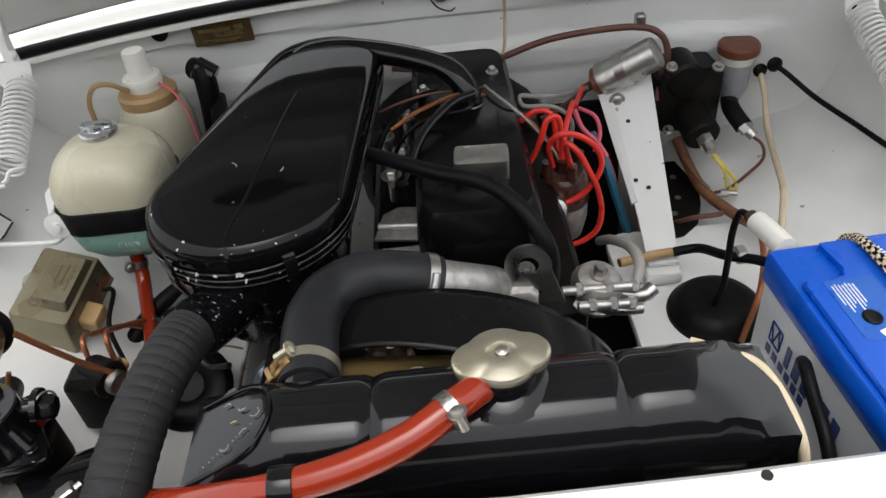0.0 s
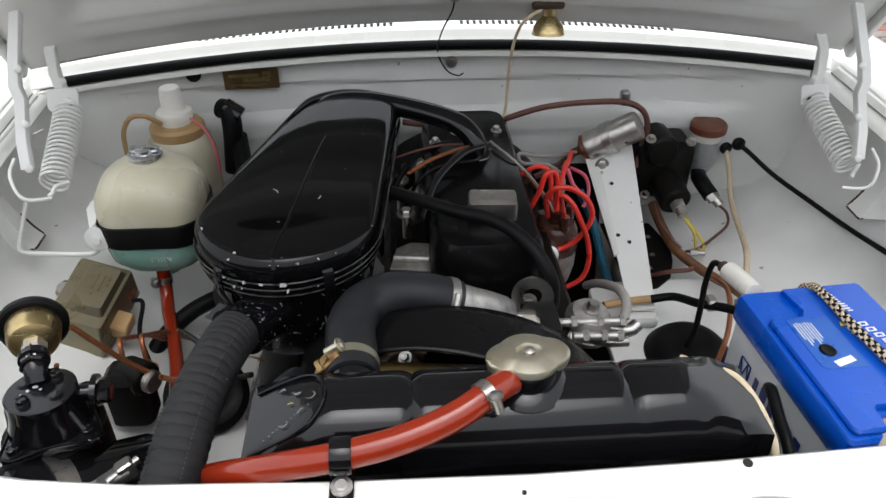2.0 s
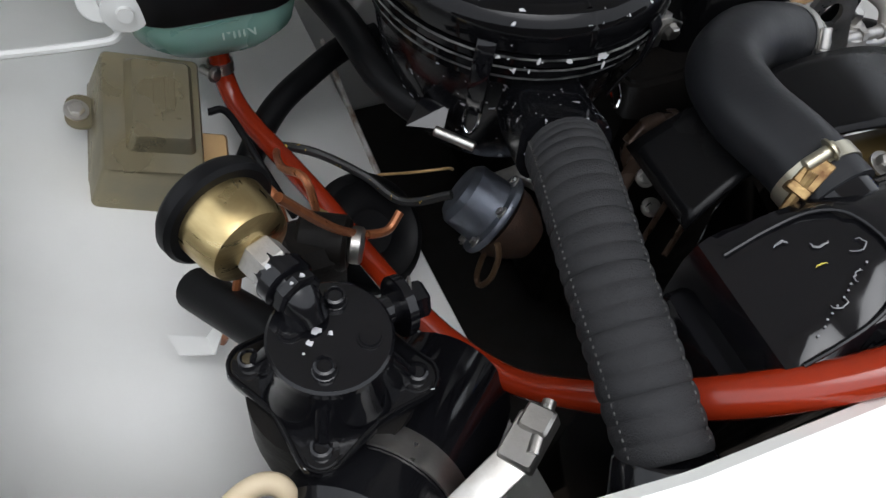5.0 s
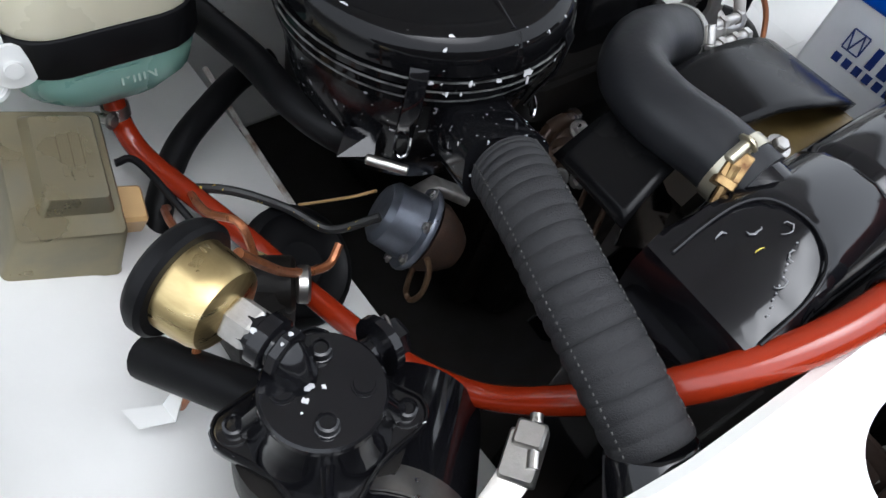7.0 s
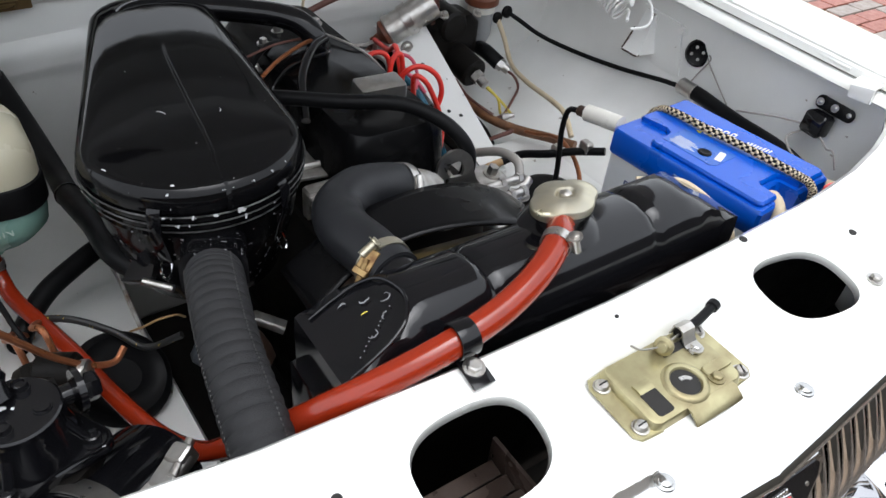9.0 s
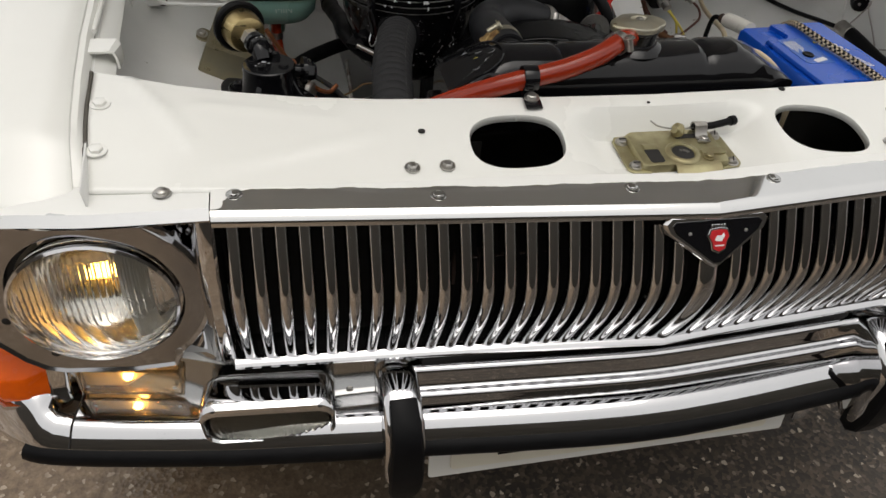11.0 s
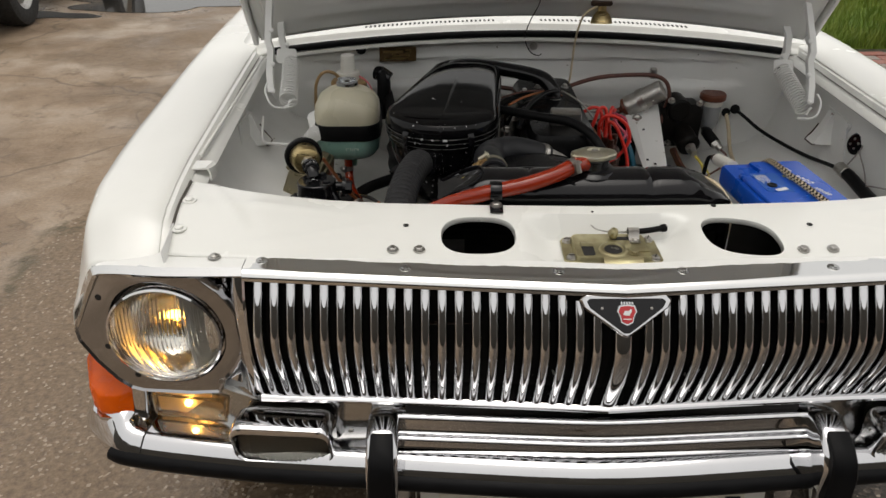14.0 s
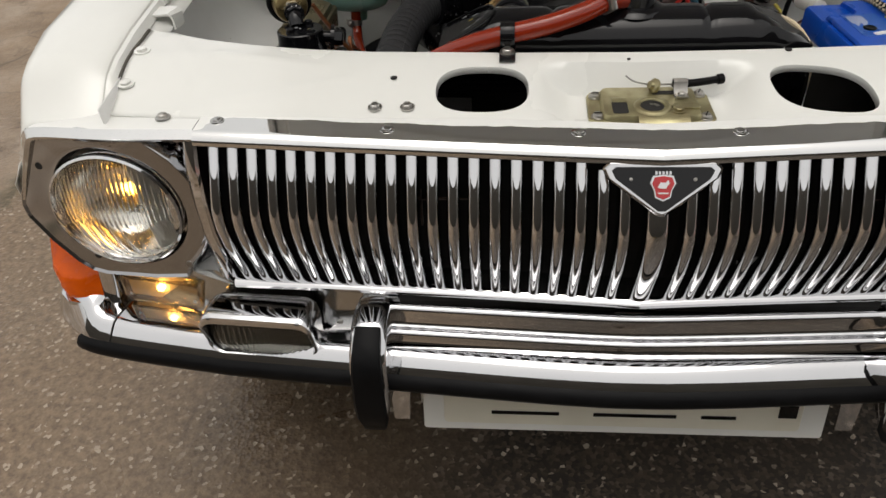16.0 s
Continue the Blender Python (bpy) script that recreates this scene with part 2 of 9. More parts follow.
def paint_and_sky_white(m):
    """White paint lapping over the rear of the flat chrome flange with a ragged edge, and most of its ends whitened for
    reflected sky.
    """
    n, l = m.node_tree.nodes, m.node_tree.links
    b = n["Principled BSDF"]
    tc = n.new("ShaderNodeTexCoord")
    sep = n.new("ShaderNodeSeparateXYZ")
    l.new(tc.outputs["Object"], sep.inputs[0])

    def maths(op, a, c=0.0):
        x = n.new("ShaderNodeMath")
        x.operation = op
        for k, v in ((0, a), (1, c)):
            if isinstance(v, (int, float)):
                x.inputs[k].default_value = v
            else:
                l.new(v, x.inputs[k])
        return x.outputs[0]

    def noise(scale, detail):
        mp = n.new("ShaderNodeMapping")
        mp.inputs["Scale"].default_value = scale
        l.new(tc.outputs["Object"], mp.inputs[0])
        t = n.new("ShaderNodeTexNoise")
        t.inputs["Scale"].default_value, t.inputs["Detail"].default_value = 1.0, detail
        l.new(mp.outputs[0], t.inputs["Vector"])
        return maths("SUBTRACT", t.outputs[0], 0.5)

    def ramp(src, a, c, lo, hi):
        r = n.new("ShaderNodeMapRange")
        r.inputs[1].default_value, r.inputs[2].default_value, r.inputs[3].default_value, r.inputs[4].default_value = a, c, lo, hi
        l.new(src, r.inputs[0])
        return r.outputs[0]
    ax = maths("ABSOLUTE", sep.outputs[0])
    depth = maths("SUBTRACT", sep.outputs[1], maths("ADD", maths("MULTIPLY", ax, 0.0805), 0.066))
    # the paint's edge runs straight along the flange; swung forward, it whitens the ends for reflected sky
    edge = maths("ADD", maths("MINIMUM", ramp(sep.outputs[0], 0.425, 0.445, 0.0365, -0.004), ramp(sep.outputs[0], -0.530, -0.515, -0.004, 0.0365)), ramp(ax, 0.0, 0.42, 0.0, -0.006))
    ragged = maths("ADD", maths("MULTIPLY", noise((60, 60, 60), 3.0), 0.007), maths("MULTIPLY", noise((14, 14, 14), 2.0), 0.010))
    right = ramp(sep.outputs[0], 0.33, 0.40, 0.0, 0.075)
    blots = maths("MULTIPLY", noise((24, 60, 30), 3.0), right)
    left = ramp(sep.outputs[0], -0.49, -0.54, 0.0, 0.085)
    blots = maths("ADD", blots, maths("MULTIPLY", noise((26, 44, 30), 3.0), left))
    f0 = ramp(maths("ADD", maths("SUBTRACT", depth, edge), maths("ADD", ragged, blots)), -0.0004, 0.0004, 0.0, 1.0)
    geo = n.new("ShaderNodeNewGeometry")
    nz = n.new("ShaderNodeSeparateXYZ")
    l.new(geo.outputs["Normal"], nz.inputs[0])
    f = maths("MULTIPLY", f0, maths("GREATER_THAN", nz.outputs[2], 0.93))

    def blend(socket, value):
        x = n.new("ShaderNodeMix")
        if isinstance(value, tuple):
            x.data_type = "RGBA"
            a, c, o = x.inputs[6], x.inputs[7], x.outputs[2]
        else:
            a, c, o = x.inputs[2], x.inputs[3], x.outputs[0]
        if b.inputs[socket].is_linked:
            l.new(b.inputs[socket].links[0].from_socket, a)
        else:
            a.default_value = b.inputs[socket].default_value
        c.default_value = value
        l.new(f, x.inputs[0])
        l.new(o, b.inputs[socket])
    blend("Base Color", (0.80, 0.80, 0.77, 1))
    blend("Metallic", 0.0)
    blend("Roughness", 0.30)


paint_and_sky_white(CHROMEW)


def translucent(name, colour, second, weight=0.25):
    m = material(name, colour, 0.27, second=second, scale=10, amount=0.6, bump=0.06, bump_scale=60)
    b = m.node_tree.nodes["Principled BSDF"]
    b.inputs["Subsurface Weight"].default_value = weight
    b.inputs["Subsurface Radius"].default_value = (0.02, 0.018, 0.012)
    b.inputs["Subsurface Scale"].default_value = 1.0
    return m


TANK = translucent("milky_tank_plastic", (0.53, 0.50, 0.38), (0.47, 0.43, 0.31))
TANKG = translucent("coolant_green_plastic", (0.22, 0.38, 0.32), (0.18, 0.33, 0.28))


def glass(name, colour, rough=0.02, ior=1.45):
    m = bpy.data.materials.new(name)
    m.use_nodes = True
    n, l = m.node_tree.nodes, m.node_tree.links
    b = n["Principled BSDF"]
    b.inputs["Base Color"].default_value = (*colour, 1)
    b.inputs["Transmission Weight"].default_value = 1.0
    b.inputs["IOR"].default_value = ior
    no = n.new("ShaderNodeTexNoise")
    no.inputs["Scale"].default_value = 30
    mr = n.new("ShaderNodeMapRange")
    mr.inputs[3].default_value, mr.inputs[4].default_value = rough, rough + 0.06
    l.new(no.outputs[0], mr.inputs[0])
    l.new(mr.outputs[0], b.inputs["Roughness"])
    return m


MIRROR = material("silvered_reflector", (0.86, 0.85, 0.82), 0.13, 1.0, second=(0.70, 0.68, 0.62), scale=20, amount=0.5, rough_var=0.03)
SMOKE = material("dull_fog_reflector", (0.10, 0.097, 0.085), 0.4, 0.6, second=(0.10, 0.10, 0.08), scale=30, amount=0.6)
LENS = glass("clear_headlamp_glass", (0.98, 0.98, 0.96))
FOGLENS = glass("fog_lamp_glass", (0.60, 0.60, 0.56), 0.12)
PARKLENS = glass("peach_parking_lens", (1.0, 0.82, 0.58), 0.10)


def glowing(name, colour, strength):
    m = bpy.data.materials.new(name)
    m.use_nodes = True
    b = m.node_tree.nodes["Principled BSDF"]
    b.inputs["Emission Color"].default_value = (*colour, 1)
    b.inputs["Emission Strength"].default_value = strength
    return m


BULB = glowing("lit_headlamp_bulb", (1.0, 0.50, 0.09), 60)
PBULB = glowing("lit_parking_bulb", (1.0, 0.58, 0.16), 25)


# ---- mesh helpers ----
V = Vector


def thing(name, at, label, category, group="", kind=""):
    ob = new(name)
    ob.location = at
    ob.empty_display_size = 0.02
    return tagged(ob, label, category, group, kind)


def part(name, bm, mat, parent=None, label="", smooth=True):
    me = bpy.data.meshes.new(name)
    bmesh.ops.recalc_face_normals(bm, faces=bm.faces)
    bm.to_mesh(me)
    bm.free()
    me.materials.append(mat)
    if smooth:
        me.polygons.foreach_set("use_smooth", [True] * len(me.polygons))
        me.set_sharp_from_angle(angle=radians(38))
    ob = new(name, me)
    if parent:
        ob.parent = parent
        off = parent.location if parent.type == "EMPTY" else V((0, 0, 0))
        ob.matrix_parent_inverse = Matrix.Translation(-off)
    if label:
        ob["label"] = label
    return ob


def frame_of(p0, p1, turn=0.0):
    """A matrix at p0 whose z points to p1."""
    q = (V(p1) - V(p0)).to_track_quat("Z", "Y")
    return Matrix.Translation(p0) @ q.to_matrix().to_4x4() @ Matrix.Rotation(turn, 4, "Z")


def lathe(bm, prof, m=Matrix(), seg=32, close=True):
    """Spins (radius, height) pairs round z of m."""
    rings = []
    for r, h in prof:
        if r < 1e-5:
            rings.append([bm.verts.new(m @ V((0, 0, h)))])
        else:
            rings.append([bm.verts.new(m @ V((r * math.cos(2 * math.pi * k / seg), r * math.sin(2 * math.pi * k / seg), h))) for k in range(seg)])
    for a, b in zip(rings, rings[1:]):
        for k in range(seg):
            q = [a[k % len(a)], a[(k + 1) % len(a)], b[(k + 1) % len(b)], b[k % len(b)]]
            q = list(dict.fromkeys(q))
            if len(q) > 2:
                bm.faces.new(q)
    if close:
        for ring in (rings[0], rings[-1]):
            if len(ring) > 2:
                bm.faces.new(ring)
    return bm


def cyl(bm, p0, p1, r, r2=None, seg=20, bevel=0.0):
    r2 = r if r2 is None else r2
    h = (V(p1) - V(p0)).length
    b = min(bevel, h / 3, r / 2)
    prof = [(r, 0), (r2, h)] if not b else [(r - b, 0), (r, b), (r2, h - b), (r2 - b, h)]
    return lathe(bm, prof, frame_of(p0, p1), seg)


def spline(pts, step=8):
    """A smooth curve through the points."""
    p = [V(q) for q in pts]
    p = [p[0] * 2 - p[1]] + p + [p[-1] * 2 - p[-2]]
    out = []
    for a, b, c, d in zip(p, p[1:], p[2:], p[3:]):
        for k in range(step):
            t = k / step
            out.append(0.5 * ((2 * b) + (c - a) * t + (2 * a - 5 * b + 4 * c - d) * t * t + (3 * b - a - 3 * c + d) * t ** 3))
    return out + [p[-2]]


def sweep(bm, line, shape, cap=True, up=None):
    """Carries a closed 2D shape (or a radius function) along a line of points, without twist."""
    line = [V(q) for q in line]
    n = len(line)
    tang = [(line[min(i + 1, n - 1)] - line[max(i - 1, 0)]).normalized() for i in range(n)]
    side = tang[0].cross(V(up) if up else (V((0, 0, 1)) if abs(tang[0].z) < 0.9 else V((0, 1, 0)))).normalized()
    rings = []
    for i in range(n):
        if up:
            side = tang[i].cross(V(up)).normalized()
        else:
            side = (side - tang[i] * side.dot(tang[i])).normalized()
        top = side.cross(tang[i])
        pts = shape(i / (n - 1)) if callable(shape) else shape
        rings.append([bm.verts.new(line[i] + side * a + top * b) for a, b in pts])
    k = len(rings[0])
    for a, b in zip(rings, rings[1:]):
        for j in range(k):
            bm.faces.new((a[j], a[(j + 1) % k], b[(j + 1) % k], b[j]))
    if cap:
        bm.faces.new(rings[0])
        bm.faces.new(rings[-1])
    return bm


def circle(r, seg=12):
    return [(r * math.cos(2 * math.pi * k / seg), r * math.sin(2 * math.pi * k / seg)) for k in range(seg)]


def tube(bm, pts, r, seg=12, step=8, ripple=None):
    line = spline(pts, step)
    if ripple:
        return sweep(bm, line, lambda t: circle(r * ripple(t), seg))
    return sweep(bm, line, circle(r, seg))


def rounded(w, h, r, seg=5):
    """Outline of a rounded rectangle."""
    out = []
    for cx, cy, a0 in ((w / 2 - r, h / 2 - r, 0), (-w / 2 + r, h / 2 - r, 90), (-w / 2 + r, -h / 2 + r, 180), (w / 2 - r, -h / 2 + r, 270)):
        for k in range(seg + 1):
            a = radians(a0 + 90 * k / seg)
            out.append((cx + r * math.cos(a), cy + r * math.sin(a)))
    return out


def layers(bm, rings, cap=True):
    """Joins rings of equal count, given as lists of points."""
    rows = [[bm.verts.new(p) for p in ring] for ring in rings]
    k = len(rows[0])
    for a, b in zip(rows, rows[1:]):
        for j in range(k):
            bm.faces.new((a[j], a[(j + 1) % k], b[(j + 1) % k], b[j]))
    if cap:
        bm.faces.new(rows[0])
        bm.faces.new(rows[-1])
    return bm


def slab(bm, outline, m, h, bevel=0.002):
    """A plate of the outline with height h along z of m and a rounded upper and lower edge."""
    c = V((sum(p[0] for p in outline) / len(outline), sum(p[1] for p in outline) / len(outline), 0))

    def ring(inset, z):
        res = []
        for p in outline:
            d = V((p[0], p[1], 0)) - c
            d = d * (1 - inset / max(d.length, 1e-6))
            res.append(m @ V((c.x + d.x, c.y + d.y, z)))
        return res
    b = min(bevel, h / 2.5)
    return layers(bm, [ring(b, 0), ring(0, b), ring(0, h - b), ring(b, h)])


def box(bm, centre, size, bevel=0.003, m=None):
    w, d, h = size
    r = max(bevel, 1e-4)
    base = (m or Matrix.Translation(centre)) @ Matrix.Translation((0, 0, -h / 2))
    return slab(bm, rounded(w, d, min(r, w / 2.1, d / 2.1), 2), base, h, r)


def hexbolt(bm, at, axis, r=0.006, h=0.005, washer=True):
    m = frame_of(at, V(at) + V(axis))
    if washer:
        lathe(bm, [(r * 1.5, 0), (r * 1.5, h * 0.3)], m, 16)
    lathe(bm, [(r, h * 0.3), (r, h * 0.85), (r * 0.8, h)], m, 6)
    return bm


def grid(bm, nu, nv, f):
    """A sheet of nu x nv cells with corners f(u, v), u and v from 0 to 1."""
    vs = [[bm.verts.new(f(i / nu, j / nv)) for j in range(nv + 1)] for i in range(nu + 1)]
    for i in range(nu):
        for j in range(nv):
            bm.faces.new((vs[i][j], vs[i + 1][j], vs[i + 1][j + 1], vs[i][j + 1]))
    return vs


def thicken(ob, t, offset=-1.0):
    md = ob.modifiers.new("thickness", "SOLIDIFY")
    md.thickness, md.offset = t, offset
    return ob


def B():
    return bmesh.new()


def lerp(a, b, t):
    return a + (b - a) * t


def curve_at(pairs, x):
    """Piecewise linear value."""
    for (a, fa), (b, fb) in zip(pairs, pairs[1:]):
        if x <= b:
            return lerp(fa, fb, max(0.0, min(1.0, (x - a) / (b - a))))
    return pairs[-1][1]


def text_part(name, words, size, m, mat, parent, depth=0.0004):
    """Lettering in the built-in font."""
    cu = bpy.data.curves.new(name, "FONT")
    cu.body, cu.size, cu.extrude, cu.align_x, cu.align_y = words, size, depth, "CENTER", "CENTER"
    tmp = bpy.data.objects.new(name, cu)
    scene.collection.objects.link(tmp)
    me = bpy.data.meshes.new_from_object(tmp)
    bpy.data.objects.remove(tmp)
    me.transform(m)
    bm = B()
    bm.from_mesh(me)
    return part(name, bm, mat, parent, smooth=False)


# ---- the ground ----
def ground_material():
    """Wet dark asphalt round the car, worn brown concrete beyond its left edge."""
    m = bpy.data.materials.new("wet_asphalt_and_concrete")
    m.use_nodes = True
    n, l = m.node_tree.nodes, m.node_tree.links
    b = n["Principled BSDF"]
    tc = n.new("ShaderNodeTexCoord")
    xyz = n.new("ShaderNodeSeparateXYZ")
    l.new(tc.outputs["Object"], xyz.inputs[0])

    def noise_tex(scale, detail=5.0, rough=0.6):
        t = n.new("ShaderNodeTexNoise")
        t.inputs["Scale"].default_value, t.inputs["Detail"].default_value, t.inputs["Roughness"].default_value = scale, detail, rough
        l.new(tc.outputs["Object"], t.inputs["Vector"])
        return t.outputs[0]

    def ramp(src, stops):
        r = n.new("ShaderNodeValToRGB")
        while len(r.color_ramp.elements) < len(stops):
            r.color_ramp.elements.new(0.5)
        for e, (p, c) in zip(r.color_ramp.elements, stops):
            e.position, e.color = p, (*c, 1)
        l.new(src, r.inputs[0])
        return r.outputs[0]

    def mixc(f, a, c):
        x = n.new("ShaderNodeMix")
        x.data_type = "RGBA"
        l.new(f, x.inputs[0])
        for s, v in ((6, a), (7, c)):
            if isinstance(v, tuple):
                x.inputs[s].default_value = (*v, 1)
            else:
                l.new(v, x.inputs[s])
        return x.outputs[2]

    def maths(op, a, c):
        x = n.new("ShaderNodeMath")
        x.operation = op
        for s, v in ((0, a), (1, c)):
            if isinstance(v, (int, float)):
                x.inputs[s].default_value = v
            else:
                l.new(v, x.inputs[s])
        return x.outputs[0]
    vor = n.new("ShaderNodeTexVoronoi")
    vor.inputs["Scale"].default_value = 120
    l.new(tc.outputs["Object"], vor.inputs["Vector"])
    stone = ramp(vor.outputs["Color"], [(0.0, (0.012, 0.010, 0.0075)), (0.45, (0.032, 0.024, 0.017)), (0.72, (0.080, 0.059, 0.040)), (0.86, (0.13, 0.10, 0.075)), (0.92, (0.52, 0.44, 0.34))])
    asphalt = mixc(ramp(noise_tex(2.5), [(0.4, (0, 0, 0)), (0.7, (0.6, 0.6, 0.6))]), stone, (0.068, 0.050, 0.035))
    concrete = ramp(noise_tex(1.6, 8.0), [(0.30, (0.19, 0.128, 0.078)), (0.47, (0.31, 0.228, 0.155)), (0.66, (0.45, 0.375, 0.300))])
    grain = ramp(noise_tex(60, 4.0), [(0.35, (0.55, 0.55, 0.55)), (0.65, (1, 1, 1))])
    stain = ramp(noise_tex(5.5, 8.0, 0.7), [(0.36, (0.40, 0.35, 0.30)), (0.44, (0.88, 0.86, 0.83)), (0.62, (1, 1, 1))])
    gs = n.new("ShaderNodeMix")
    gs.data_type, gs.blend_type = "RGBA", "MULTIPLY"
    gs.inputs[0].default_value = 0.75
    l.new(concrete, gs.inputs[6])
    l.new(stain, gs.inputs[7])
    concrete = gs.outputs[2]
    gm = n.new("ShaderNodeMix")
    gm.data_type, gm.blend_type = "RGBA", "MULTIPLY"
    gm.inputs[0].default_value = 0.45
    l.new(concrete, gm.inputs[6])
    l.new(grain, gm.inputs[7])
    slant = maths("MULTIPLY", maths("MAXIMUM", maths("SUBTRACT", xyz.outputs[1], 1.9), 0.0), -0.20)
    edge = maths("ADD", maths("ADD", xyz.outputs[0], slant), maths("ADD", maths("MULTIPLY", noise_tex(2.2, 6.0), 0.20), maths("MULTIPLY", noise_tex(11, 5.0, 0.75), 0.14)))
    isc = n.new("ShaderNodeMapRange")
    isc.inputs[1].default_value, isc.inputs[2].default_value = -1.565, -1.59
    l.new(edge, isc.inputs[0])
    crack = n.new("ShaderNodeTexVoronoi")
    crack.feature = "DISTANCE_TO_EDGE"
    crack.inputs["Scale"].default_value = 0.55
    warp = n.new("ShaderNodeMix")
    warp.data_type = "VECTOR"
    warp.inputs[0].default_value = 0.2
    l.new(tc.outputs["Object"], warp.inputs[4])
    wn2 = n.new("ShaderNodeTexNoise")
    wn2.inputs["Scale"].default_value = 3
    l.new(tc.outputs["Object"], wn2.inputs["Vector"])
    l.new(wn2.outputs["Color"], warp.inputs[5])
    l.new(warp.outputs[1], crack.inputs["Vector"])
    small = n.new("ShaderNodeTexVoronoi")
    small.feature = "DISTANCE_TO_EDGE"
    small.inputs["Scale"].default_value = 4.2
    l.new(warp.outputs[1], small.inputs["Vector"])
    patch = ramp(noise_tex(0.9, 3.0), [(0.44, (0, 0, 0)), (0.56, (1, 1, 1))])
    fine_cr = maths("MULTIPLY", ramp(small.outputs["Distance"], [(0.0, (0.75, 0.75, 0.75)), (0.028, (0, 0, 0))]), maths("MULTIPLY", patch, ramp(noise_tex(7.0, 3.0), [(0.40, (0.15, 0.15, 0.15)), (0.60, (1, 1, 1))])))
    cell = n.new("ShaderNodeTexVoronoi")
    cell.inputs["Scale"].default_value = 4.2
    l.new(warp.outputs[1], cell.inputs["Vector"])
    cr = maths("MAXIMUM", ramp(crack.outputs["Distance"], [(0.0, (0.6, 0.6, 0.6)), (0.006, (0, 0, 0))]), fine_cr)
    mud = ramp(noise_tex(0.75, 9.0, 0.62), [(0.49, (0, 0, 0)), (0.56, (0.75, 0.75, 0.75))])
    plate = n.new("ShaderNodeMix")
    plate.data_type, plate.blend_type = "RGBA", "MULTIPLY"
    l.new(maths("MULTIPLY", patch, 0.55), plate.inputs[0])
    l.new(gm.outputs[2], plate.inputs[6])
    l.new(ramp(cell.outputs["Color"], [(0.0, (0.55, 0.50, 0.45)), (1.0, (1.15, 1.15, 1.15))]), plate.inputs[7])
    muddy = mixc(ramp(noise_tex(26, 5.0, 0.7), [(0.38, (0, 0, 0)), (0.66, (1, 1, 1))]), (0.125, 0.082, 0.046), (0.215, 0.150, 0.092))
    cracked = mixc(cr, mixc(mud, plate.outputs[2], muddy), (0.05, 0.036, 0.024))
    dust = n.new("ShaderNodeMapRange")
    dust.inputs[1].default_value, dust.inputs[2].default_value = -0.15, -0.85
    l.new(maths("ADD", xyz.outputs[0], maths("MULTIPLY", maths("SUBTRACT", noise_tex(4.0, 6.0), 0.5), 0.9)), dust.inputs[0])
    sandy = mixc(ramp(noise_tex(55, 4.0, 0.7), [(0.38, (0, 0, 0)), (0.62, (1, 1, 1))]), (0.145, 0.098, 0.060), (0.26, 0.185, 0.118))
    pebbles = ramp(vor.outputs["Color"], [(0.0, (0, 0, 0)), (0.80, (0, 0, 0)), (0.86, (1, 1, 1))])
    dusty = mixc(maths("MULTIPLY", dust.outputs[0], 0.84), asphalt, mixc(maths("MULTIPLY", pebbles, 0.7), sandy, (0.42, 0.35, 0.27)))
    moss = n.new("ShaderNodeMapRange")
    moss.inputs[1].default_value, moss.inputs[2].default_value = -1.50, -1.64
    l.new(edge, moss.inputs[0])
    band = ramp(moss.outputs[0], [(0.0, (0, 0, 0)), (0.35, (1, 1, 1)), (0.6, (1, 1, 1)), (1.0, (0, 0, 0))])
    mossy = maths("MULTIPLY", band, ramp(noise_tex(6.5, 6.0, 0.7), [(0.48, (0, 0, 0)), (0.58, (0.85, 0.85, 0.85))]))
    l.new(mixc(mossy, mixc(isc.outputs[0], dusty, cracked), (0.075, 0.058, 0.028)), b.inputs["Base Color"])
    wet = ramp(noise_tex(1.1, 4.0), [(0.42, (0.70, 0.70, 0.70)), (0.56, (0.42, 0.42, 0.42)), (0.66, (0.16, 0.16, 0.16))])
    l.new(wet, b.inputs["Roughness"])
    bp = n.new("ShaderNodeBump")
    bp.inputs["Strength"].default_value, bp.inputs["Distance"].default_value = 0.45, 0.003
    l.new(maths("ADD", vor.outputs["Distance"], noise_tex(25)), bp.inputs["Height"])
    l.new(bp.outputs[0], b.inputs["Normal"])
    return m


GROUND = ground_material()
WATER = material("puddle_water", (0.03, 0.028, 0.025), 0.03, second=(0.04, 0.035, 0.03), scale=3, rough_var=0.02)
bm = B()
grid(bm, 60, 60, lambda u, v: V((lerp(-400, 400, u), lerp(-400, 400, v), 0.0)))
tagged(part("ground", bm, GROUND, smooth=False), "wet dark asphalt turning into cracked brown concrete", "ground", kind="structure")


def puddle(cx, cy, w, d, seed):
    rnd = random.Random(seed)
    pts = []
    for k in range(40):
        a = 2 * math.pi * k / 40
        r = 1 + 0.22 * math.sin(3 * a + seed) + 0.12 * math.sin(5 * a + 2 * seed) + 0.05 * rnd.random()
        pts.append((cx + w * r * math.cos(a), cy + d * r * math.sin(a)))
    bm = B()
    slab(bm, pts, Matrix.Translation((0, 0, 0.001)), 0.004, 0.002)
    return tagged(part("puddle", bm, WATER), "shallow rain puddle on the worn concrete", "puddle", "puddles on the concrete", "structure")


puddle(-2.75, 6.12, 0.85, 0.34, 1.0)
puddle(-3.55, 5.62, 0.42, 0.13, 2.3)
puddle(-5.0, 8.6, 1.6, 0.6, 4.4)


# ---- the car's body ----
def mid(y):
    """The body's centre line in plan."""
    return curve_at([(0.1, 0.0), (0.4, -0.02), (0.9, -0.034), (2.4, -0.05)], y)


